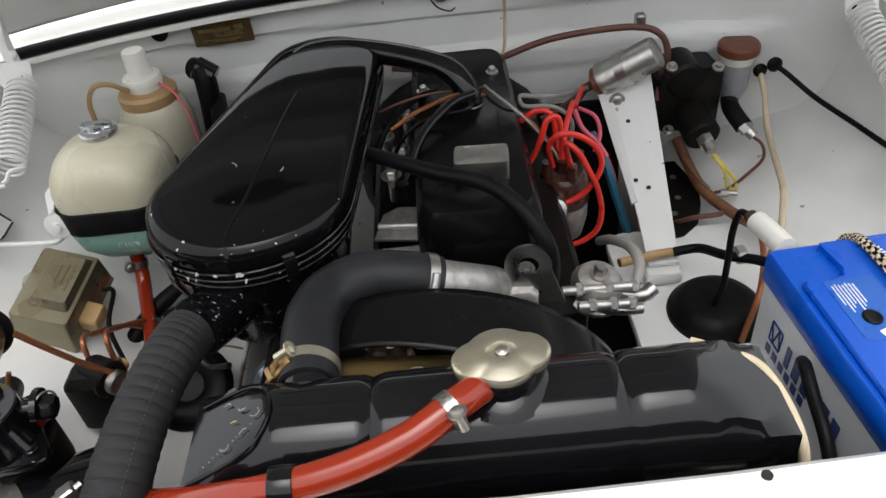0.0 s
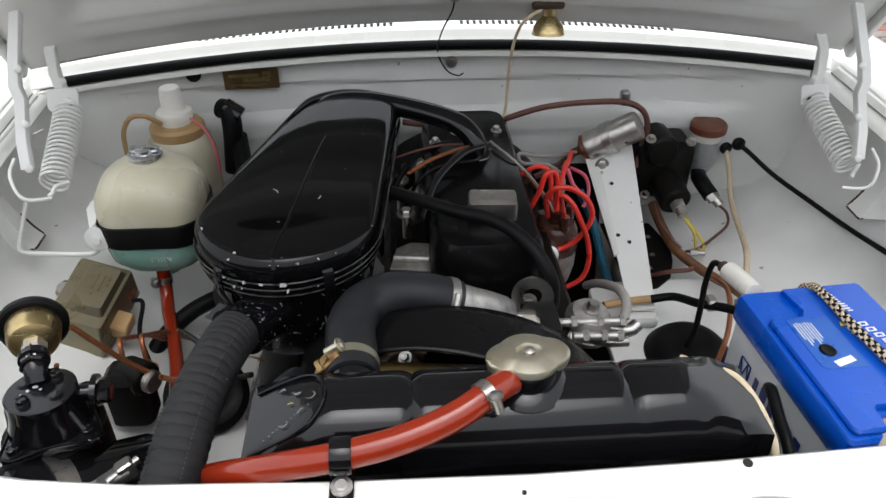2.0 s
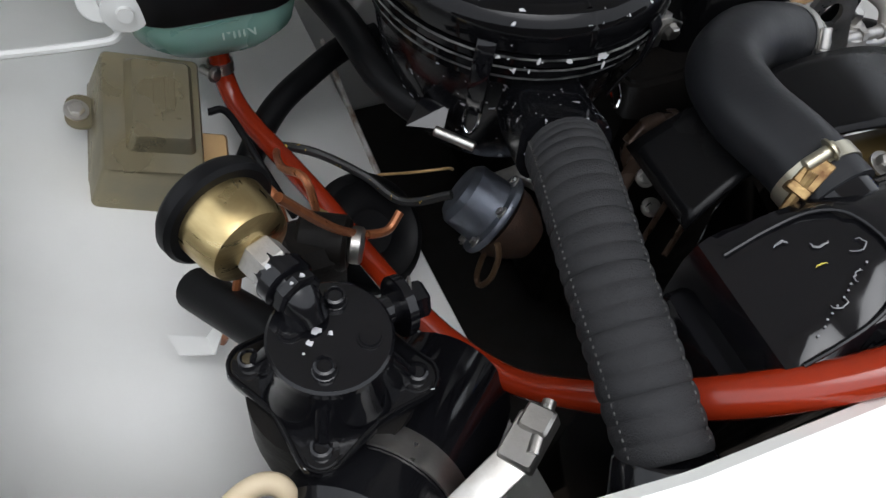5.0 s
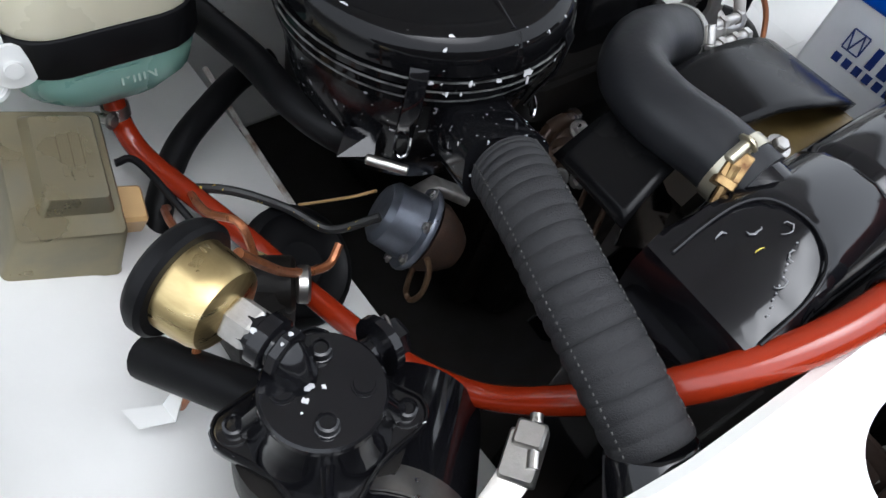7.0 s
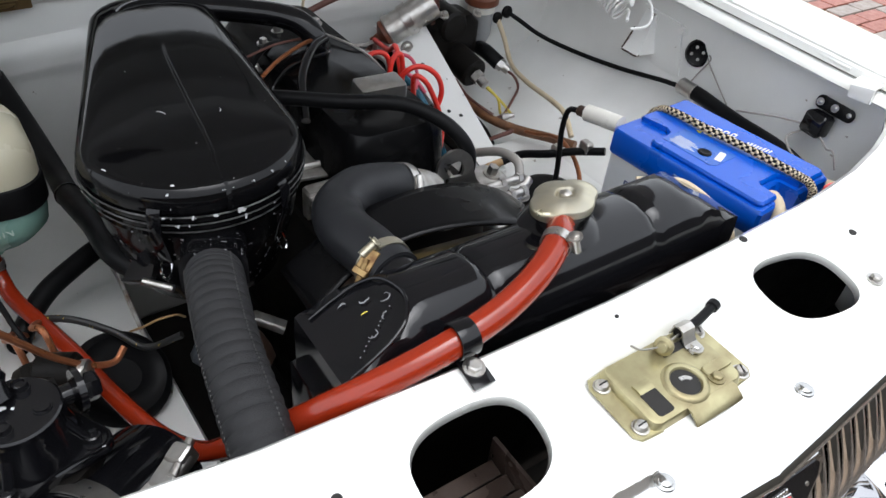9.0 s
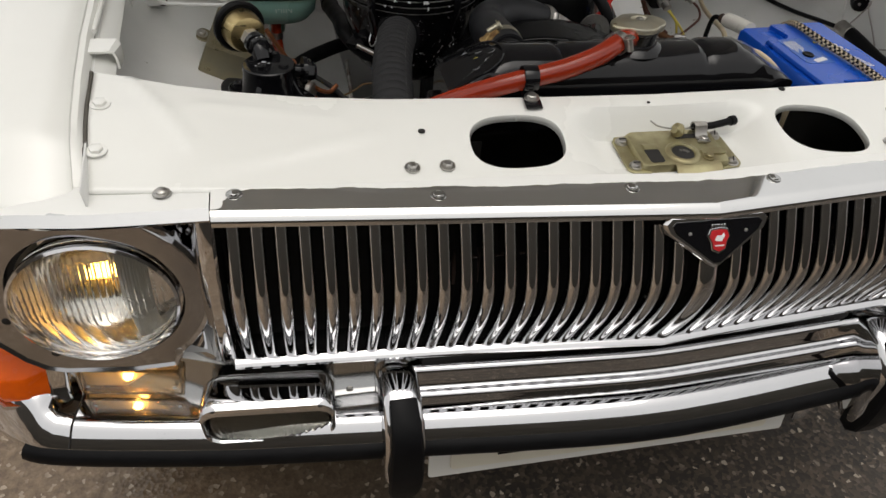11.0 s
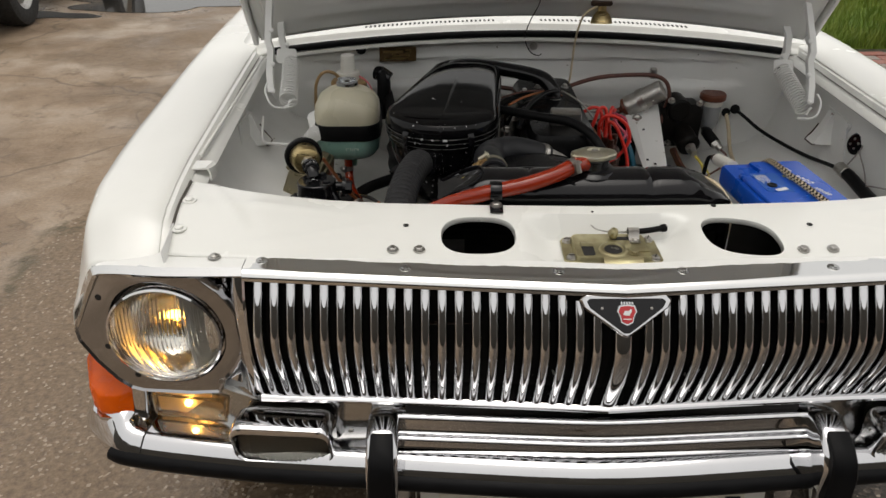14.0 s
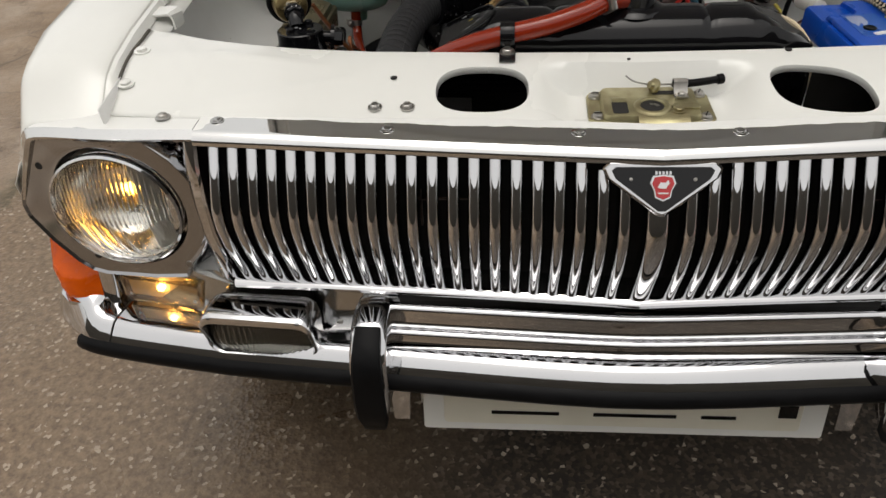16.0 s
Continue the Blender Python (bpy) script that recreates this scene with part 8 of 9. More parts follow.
lathe(bm, [(0.0, 0.007), (0.020, 0.008), (0.024, 0.005), (0.040, 0.005), (0.046, 0.009), (0.052, 0.006), (0.055, 0)], pose(-0.378, 0.566, 0.652, 30, 16, 0), 36)
tagged(part("opening_disc", bm, RUBBER), "round black disc for the dark opening low on the inner wing", "rubber boot")


# ---- ignition side ----
def ignition_coil():
    c = thing("ignition_coil", (0.265, 1.0, 0.78), "bare metal ignition coil on the white strut", "ignition coil")
    p0, p1 = V((0.205, 1.018, 0.757)), V((0.298, 0.984, 0.822))
    ax = (p1 - p0).normalized()
    bm = B()
    lathe(bm, [(0.024, 0.010), (0.0275, 0.012), (0.0275, 0.020), (0.026, 0.022), (0.026, 0.100), (0.024, 0.106), (0.0, 0.107)], frame_of(p0 + ax * 0.012, p1), 30)
    part("can", bm, STEEL, c, "dull grey metal can")
    bm = B()
    lathe(bm, [(0.022, 0.022), (0.024, 0.010), (0.015, 0.004), (0.008, 0.0), (0.007, -0.016), (0, -0.016)], frame_of(p0 + ax * 0.005, p1), 24)
    part("tower", bm, BROWNCAP, c, "brown insulator")
    bm = B()
    lathe(bm, [(0.0265, 0), (0.0285, 0), (0.0285, 0.016), (0.0265, 0.016)], frame_of(p0 + ax * 0.055, p1), 30, False)
    part("clamp", bm, STEEL, c)
    bm = B()
    hexbolt(bm, (0.240, 0.975, 0.752), (0, -1, 0.2), 0.008, 0.006)
    part("clamp_bolt", bm, STEEL, c)


ignition_coil()

bs = thing("bay_strut", (0.25, 0.85, 0.66), "white-painted folded steel strut with small holes", "strut")
bm = B()
top_y, bot_y, top_z, bot_z = 1.045, 0.705, 0.775, 0.650
layers(bm, [[(0.232, top_y, top_z), (0.303, top_y - 0.01, top_z + 0.004), (0.303, top_y - 0.01, top_z - 0.002), (0.300, top_y - 0.008, top_z - 0.03), (0.298, top_y - 0.006, top_z - 0.03), (0.298, top_y, top_z - 0.004), (0.232, top_y, top_z - 0.004)],
            [(0.229, bot_y, bot_z), (0.270, bot_y, bot_z), (0.270, bot_y, bot_z - 0.006), (0.269, bot_y, bot_z - 0.03), (0.267, bot_y, bot_z - 0.03), (0.266, bot_y, bot_z - 0.005), (0.229, bot_y, bot_z - 0.004)]])
part("web", bm, BAY, bs)
bm = B()
layers(bm, [[(0.212, 1.04, 0.770), (0.236, 1.04, 0.776), (0.236, 1.04, 0.772), (0.214, 1.04, 0.766)], [(0.226, 0.80, 0.684), (0.234, 0.80, 0.687), (0.234, 0.80, 0.683), (0.226, 0.80, 0.680)]])
part("side_flange", bm, BAY, bs)
for t, dx in ((0.32, 0.012), (0.62, 0.004), (0.66, 0.020), (0.10, 0.03)):
    bm = B()
    y, z = lerp(top_y, bot_y, t), lerp(top_z, bot_z, t)
    lathe(bm, [(0.0034, 0), (0.0034, 0.0008)], pose(lerp(0.240, 0.232, t) + dx, y, z + 0.0012, 20), 12)
    part("hole", bm, DARK, bs)
bm = B()
box(bm, (0.248, 0.705, 0.632), (0.05, 0.03, 0.02), 0.004)
part("foot", bm, BAY, bs)


def distributor():
    d = thing("distributor", (0.13, 0.80, 0.66), "brown ignition distributor with bright red plug leads", "distributor")
    m = pose(0.128, 0.812, 0.0, 0, 0, 0)
    bm = B()
    lathe(bm, [(0.030, 0.64), (0.036, 0.67), (0.036, 0.70), (0.030, 0.715)], m, 26)
    part("bowl", bm, ALU, d)
    bm = B()
    lathe(bm, [(0.037, 0.698), (0.038, 0.715), (0.034, 0.738), (0.028, 0.745), (0.012, 0.747), (0.011, 0.765), (0, 0.765)], m, 26)
    for k in range(4):
        a = radians(20 + 90 * k)
        cyl(bm, m @ V((0.024 * math.cos(a), 0.024 * math.sin(a), 0.735)), m @ V((0.025 * math.cos(a), 0.025 * math.sin(a), 0.768)), 0.008, 0.007, 12)
    part("cap", bm, DISTCAP, d, "dark brown cap")
    bm = B()
    lathe(bm, [(0.0, 0.022), (0.014, 0.020), (0.017, 0.014), (0.017, 0.0)], pose(0.110, 0.772, 0.712, 60, 0, 0), 20)
    part("vacuum_capsule", bm, STEEL, d, "grey vacuum capsule")
    for pts in ([(0.040, 0.80, 0.735), (0.065, 0.80, 0.755), (0.082, 0.80, 0.775), (0.095, 0.80, 0.805), (0.104, 0.803, 0.833), (0.119, 0.806, 0.834), (0.126, 0.81, 0.80), (0.125, 0.812, 0.765)],
                [(0.112, 0.80, 0.762), (0.104, 0.785, 0.805), (0.116, 0.772, 0.829), (0.140, 0.77, 0.826), (0.163, 0.77, 0.806), (0.172, 0.77, 0.777), (0.160, 0.77, 0.747), (0.137, 0.77, 0.725), (0.102, 0.77, 0.716), (0.075, 0.775, 0.712)],
                [(0.136, 0.79, 0.762), (0.124, 0.775, 0.812), (0.138, 0.765, 0.806), (0.154, 0.76, 0.775), (0.167, 0.76, 0.742), (0.173, 0.76, 0.706), (0.167, 0.76, 0.674), (0.146, 0.76, 0.656), (0.113, 0.76, 0.647), (0.08, 0.76, 0.64)],
                [(0.035, 0.85, 0.770), (0.052, 0.85, 0.787), (0.078, 0.85, 0.810), (0.100, 0.848, 0.823), (0.118, 0.84, 0.815), (0.122, 0.83, 0.768)],
                [(0.128, 0.812, 0.764), (0.134, 0.83, 0.80), (0.150, 0.87, 0.815), (0.162, 0.91, 0.79), (0.190, 1.0, 0.765)]):
        bm = B()
        tube(bm, pts, 0.0040, 10)
        part("plug_lead", bm, REDWIRE, d, "bright red plug lead")


distributor()
hose("pink_harness", "bundle of pink wires behind the distributor", [(0.155, 0.88, 0.80), (0.165, 0.87, 0.775), (0.185, 0.86, 0.755), (0.198, 0.85, 0.735)], 0.0035, PINK, 8, category="wire")
hose("pink_harness", "bundle of pink wires behind the distributor", [(0.165, 0.90, 0.79), (0.185, 0.88, 0.785), (0.190, 0.865, 0.765), (0.180, 0.85, 0.745)], 0.003, PINK, 8, category="wire")
hose("blue_harness", "blue-green wire bundle along the strut", [(0.185, 0.90, 0.745), (0.200, 0.86, 0.715), (0.215, 0.84, 0.665), (0.235, 0.81, 0.60)], 0.007, TEALW, 8, category="wire")
hose("blue_harness", "blue-green wire bundle along the strut", [(0.19, 0.91, 0.74), (0.21, 0.87, 0.70), (0.222, 0.85, 0.65), (0.24, 0.83, 0.59)], 0.004, REDWIRE, 8, category="wire")
hose("coil_wire", "grey twisted wire from the coil", [(0.205, 1.015, 0.757), (0.17, 0.99, 0.765), (0.14, 0.95, 0.785), (0.11, 0.93, 0.798), (0.085, 0.93, 0.802), (0.09, 0.92, 0.79), (0.13, 0.91, 0.79), (0.155, 0.90, 0.77), (0.152, 0.89, 0.73)], 0.0035, GREYW, 8, category="wire")
hose("coil_lead", "dark brown lead from the ignition coil", [(0.205, 1.018, 0.757), (0.175, 1.0, 0.745), (0.15, 0.97, 0.75), (0.12, 0.96, 0.74)], 0.005, BROWNW, 8, category="wire")
hose("coil_lead", "dark brown lead from the ignition coil", [(0.200, 1.018, 0.750), (0.180, 0.98, 0.755), (0.16, 0.94, 0.765)], 0.004, BROWNW, 8, category="wire")
hose("loose_wire", "thin brown wire over the valve cover", [(-0.117, 0.855, 0.842), (-0.086, 0.856, 0.852), (-0.050, 0.860, 0.858), (-0.008, 0.867, 0.856), (0.020, 0.880, 0.850), (0.045, 0.905, 0.835)], 0.0018, BROWNW, 8, category="wire")
hose("loose_wire", "thin grey-brown wire hanging to the distributor", [(0.030, 0.880, 0.852), (0.038, 0.859, 0.853), (0.060, 0.827, 0.846), (0.084, 0.815, 0.824), (0.113, 0.810, 0.784), (0.134, 0.812, 0.735)], 0.0019, GREYW, 8, category="wire")
hose("loose_wire", "thin black pipe over the valve cover", [(-0.105, 0.780, 0.800), (-0.089, 0.789, 0.832), (-0.064, 0.801, 0.848), (-0.034, 0.801, 0.858), (-0.004, 0.804, 0.860), (0.010, 0.835, 0.850)], 0.0030, BLACK, 8, category="pipe")
for x, y in ((-0.055, 0.895), (-0.020, 0.925), (0.045, 0.930)):
    bm = B()
    hexbolt(bm, (x, y, 0.8435), (0, 0, 1), 0.006, 0.010)
    tagged(part("cover_nut", bm, STEEL), "steel nut on the black valve cover", "nut", "valve cover nuts")
hose("firewall_cable", "brown sleeved cable looping along the firewall",
     [(-0.12, 1.045, 0.813), (-0.057, 1.04, 0.806), (0.03, 1.04, 0.806), (0.063, 1.035, 0.812), (0.133, 1.03, 0.836), (0.20, 1.03, 0.844), (0.275, 1.025, 0.846), (0.312, 1.02, 0.832), (0.325, 1.015, 0.80), (0.318, 1.01, 0.765), (0.31, 1.0, 0.73)], 0.0052, BROWNW, 10, category="cable")
for x, z in ((-0.112, 0.812), (0.050, 0.810), (0.285, 0.846)):
    bm = B()
    box(bm, (x, 1.042, z), (0.016, 0.016, 0.026), 0.003)
    tagged(part("cable_clip", bm, WHITEP if x < 0.2 else STEEL), "small cable clip on the firewall", "cable clip", "firewall clips")

# bonnet lamp and its cord
lp = thing("bonnet_lamp", (0.12, 0.99, 1.01), "small aged brass-coloured lamp under the bonnet", "inspection lamp")
c = V((0.128, 0.988, 1.006))
m = frame_of(c, c + V((0.0, -0.15, -1)))
bm = B()
lathe(bm, [(0.010, -0.026), (0.010, -0.004), (0.016, 0.002), (0.023, 0.012), (0.026, 0.024), (0.0245, 0.024), (0.020, 0.012), (0.0, 0.006)], m, 28, False)
part("shade", bm, BRASS, lp, "aged brass shade")
bm = B()
box(bm, (0, 0, 0), (0.05, 0.020, 0.012), 0.003, frame_of(c + V((-0.004, -0.004, 0.026)), c + V((-0.004, -0.10, 0.13))))
part("bracket", bm, RUST, lp)
hose("lamp_cord", "thin cream cord hanging from the bonnet lamp", [(0.114, 0.980, 1.022), (0.092, 0.970, 1.013), (0.079, 0.975, 0.992), (0.074, 1.00, 0.943), (0.076, 1.03, 0.88), (0.074, 1.035, 0.83), (0.060, 1.03, 0.775)], 0.0026, CREAMW, 8, category="cord")
hose("earth_wire", "thin black wire hanging from the bonnet", [(-0.020, 0.966, 1.048), (-0.023, 0.980, 1.023), (-0.036, 1.016, 0.980), (-0.041, 1.06, 0.931), (-0.026, 1.068, 0.895), (-0.006, 1.068, 0.884), (0.004, 1.068, 0.888)], 0.0013, RUBBER, 6, category="wire")
bm = B()
lathe(bm, [(0.010, 0), (0.010, 0.002), (0.005, 0.003), (0.005, 0.007), (0, 0.007)], pose(-0.016, 1.078, 0.905, 90), 18)
tagged(part("earth_bolt", bm, STEEL), "steel earth bolt on the firewall", "bolt")
bm = B()
lathe(bm, [(0.008, 0), (0.008, 0.003), (0.004, 0.006), (0, 0.006)], frame_of((-0.020, 0.968, 1.047), (-0.020, 0.865, 0.96)), 14)
tagged(part("bonnet_screw", bm, STEEL), "small screw in the bonnet's inner panel", "screw")

# data plate, firewall holes
dp = thing("data_plate", (-0.357, 1.07, 0.888), "dark brassy data plate riveted to the firewall", "data plate")
m = pose(-0.357, 1.0675, 0.888, 90, 0, 3)
bm = B()
slab(bm, rounded(0.092, 0.036, 0.002), m, 0.0015, 0.0004)
part("plate", bm, PLATEM, dp)
for x, y, w, h in ((-0.012, 0.006, 0.05, 0.006), (0.008, -0.002, 0.045, 0.007), (-0.004, -0.011, 0.06, 0.005), (0.026, 0.007, 0.014, 0.010)):
    bm = B()
    box(bm, (0, 0, 0), (w, h, 0.0008), 0.0002, m @ Matrix.Translation((x, y, 0.0018)))
    part("bar", bm, BRASS, dp)
for x, y, z, r in ((-0.447, 1.052, 0.905, 0.013), (0.482, 1.030, 0.748, 0.011), (0.503, 1.028, 0.757, 0.012), (0.40, 1.075, 0.885, 0.002)):
    bm = B()
    lathe(bm, [(r, 0), (r, 0.004), (r * 0.6, 0.008), (0, 0.008)], frame_of((x, y, z), (x, y - 1, z + 0.1)), 18)
    tagged(part("grommet", bm, RUBBER), "black rubber grommet in the firewall", "grommet", "firewall grommets")


# ---- brake and clutch cylinders ----
def master_cylinder():
    b = thing("master_cylinder", (0.38, 1.02, 0.68), "oily dark brake cylinder with a cloudy reservoir and brown cap", "brake cylinder")
    bm = B()
    box(bm, (0.362, 1.03, 0.722), (0.105, 0.075, 0.11), 0.014)
    cyl(bm, (0.36, 1.05, 0.715), (0.372, 0.94, 0.690), 0.028, seg=22, bevel=0.004)
    cyl(bm, (0.345, 1.045, 0.77), (0.35, 0.985, 0.765), 0.03, seg=20, bevel=0.005)
    part("body", bm, CAST, b, "oily dark body")
    for x, y, z in ((0.325, 0.99, 0.79), (0.395, 0.985, 0.785), (0.33, 0.985, 0.68)):
        bm = B()
        hexbolt(bm, (x, y, z), (0, -0.5, 1), 0.006, 0.010)
        part("bolt", bm, STEEL, b)
    bm = B()
    lathe(bm, [(0.018, 0.705), (0.021, 0.715), (0.0235, 0.722), (0.0250, 0.768)], pose(0.444, 1.035, 0), 26)
    res = part("reservoir", bm, FLUID, b, "cloudy grey reservoir")
    bm = B()
    lathe(bm, [(0.0250, 0.766), (0.0262, 0.768), (0.0265, 0.781), (0.024, 0.782)], pose(0.444, 1.035, 0), 26)
    part("neck", bm, WHITEP, res, "cream neck")
    bm = B()
    lathe(bm, [(0.029, 0.780), (0.0325, 0.783), (0.0325, 0.794), (0.029, 0.798), (0.0, 0.800)], pose(0.444, 1.035, 0), 30)
    part("cap", bm, BROWNCAP, res, "red-brown cap")
    bm = B()
    tube(bm, [(0.444, 1.035, 0.71), (0.438, 1.02, 0.70), (0.43, 0.985, 0.705), (0.440, 0.955, 0.692)], 0.014, 14, 5)
    part("boot", bm, RUBBER, b)
    for p, q, r in (((0.438, 0.957, 0.695), (0.452, 0.940, 0.682), 0.012), ((0.372, 0.94, 0.690), (0.378, 0.915, 0.680), 0.013), ((0.378, 0.856, 0.643), (0.400, 0.848, 0.645), 0.0065)):
        bm = B()
        m = frame_of(p, q)
        h = (V(q) - V(p)).length
        lathe(bm, [(r, 0), (r, h * 0.5)], m, 6)
        lathe(bm, [(r * 0.7, h * 0.5), (r * 0.7, h)], m, 16)
        part("union_nut", bm, STEEL, b, "bright union nut")
    for pts, mt in (([(0.450, 0.942, 0.682), (0.466, 0.935, 0.668), (0.462, 0.916, 0.655), (0.432, 0.894, 0.645), (0.395, 0.870, 0.638), (0.372, 0.862, 0.640)], BROWNW),
                    ([(0.340, 0.955, 0.680), (0.338, 0.92, 0.668), (0.345, 0.885, 0.660), (0.362, 0.862, 0.648)], BROWNW),
                    ([(0.378, 0.91, 0.677), (0.392, 0.89, 0.66), (0.400, 0.885, 0.630), (0.398, 0.868, 0.640), (0.390, 0.852, 0.644)], YELLOWW),
                    ([(0.382, 0.912, 0.676), (0.404, 0.892, 0.65), (0.410, 0.880, 0.640), (0.398, 0.850, 0.644)], YELLOWW)):
        bm = B()
        tube(bm, pts, 0.0026, 8)
        part("brake_pipe", bm, mt, b)


master_cylinder()
BROWNC = material("orange_brown_sleeve", (0.19, 0.085, 0.035), 0.5, second=(0.07, 0.03, 0.02), scale=60, amount=0.8, bump=0.2)
hose("brake_line", "brown brake pipe bundle along the inner wing", [(0.345, 0.98, 0.665), (0.350, 0.93, 0.648), (0.357, 0.87, 0.640), (0.380, 0.81, 0.640), (0.408, 0.757, 0.645), (0.425, 0.71, 0.650)], 0.0085, BROWNC, 10, category="pipe")
hose("brake_line", "copper brake pipe on the inner wing", [(0.37, 0.86, 0.63), (0.385, 0.78, 0.648), (0.374, 0.70, 0.682), (0.345, 0.62, 0.675), (0.31, 0.57, 0.63)], 0.0038, COPPER, 8, category="pipe")
hose("clutch_pipe", "thin dark pipe at the strut's foot", [(0.285, 0.84, 0.60), (0.32, 0.81, 0.637), (0.355, 0.80, 0.648), (0.375, 0.83, 0.63)], 0.004, BROWNW, 8, category="pipe")
hose("fuel_sleeve", "tan rubber sleeve on the fuel line", [(0.185, 0.695, 0.668), (0.211, 0.702, 0.666), (0.24, 0.709, 0.664), (0.266, 0.711, 0.664)], 0.0062, TAN, 10, category="pipe")
hose("fuel_line", "black rubber fuel line looping to the pump", [(0.262, 0.710, 0.664), (0.275, 0.708, 0.668), (0.295, 0.700, 0.675), (0.315, 0.665, 0.690), (0.345, 0.64, 0.70), (0.372, 0.60, 0.715)], 0.0065, RUBBER, 10, category="hose")
for p in ((0.330, 0.66, 0.694), (0.358, 0.628, 0.712)):
    bm = B()
    box(bm, p, (0.014, 0.02, 0.02), 0.003)
    tagged(part("pipe_clip", bm, STEEL), "small steel pipe clip", "pipe clip", "pipe clips")
# near-black plate added where the gap beside the floor edge lies dark
lv = thing("floor_gap_plate", (0.36, 0.86, 0.60), "added near-black riveted plate for the dark gap in the wing floor", "bracket")
bm = B()
slab(bm, [(0.255, 0.985), (0.255, 0.78), (0.305, 0.790), (0.334, 0.815), (0.352, 0.860), (0.362, 0.905), (0.345, 0.980)], Matrix.Translation((0, 0, 0.619)), 0.004, 0.001)
part("plate", bm, CAST, lv)
for x, y in ((0.322, 0.880), (0.306, 0.842), (0.330, 0.935)):
    bm = B()
    lathe(bm, [(0.005, 0), (0.0046, 0.0012), (0, 0.0014)], Matrix.Translation((x, y, 0.623)), 12)
    part("rivet", bm, STEEL, lv)
# near-black sheet added for the shadowed lower firewall and gearbox tunnel
bm = B()
slab(bm, rounded(0.24, 0.36, 0.03), pose(0.135, 0.985, 0.555, 78, 0, 0), 0.012, 0.004)
tagged(part("tunnel_shade_sheet", bm, CAST), "added near-black sheet for the shade over the gearbox tunnel", "tunnel lining")

# white wing ledge beside the battery, and the black dome on it
bm = B()
slab(bm, rounded(0.25, 0.30, 0.03), Matrix.Translation((0.315, 0.665, 0.605)), 0.014, 0.003)
tagged(part("wing_ledge", bm, BAY), "white ledge of the inner wing beside the battery", "ledge")
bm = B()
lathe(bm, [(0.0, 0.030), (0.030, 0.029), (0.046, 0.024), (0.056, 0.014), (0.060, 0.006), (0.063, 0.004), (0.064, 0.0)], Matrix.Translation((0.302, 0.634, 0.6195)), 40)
tagged(part("ledge_dome", bm, RUBBER), "large black rubber dome on the wing ledge", "grommet")


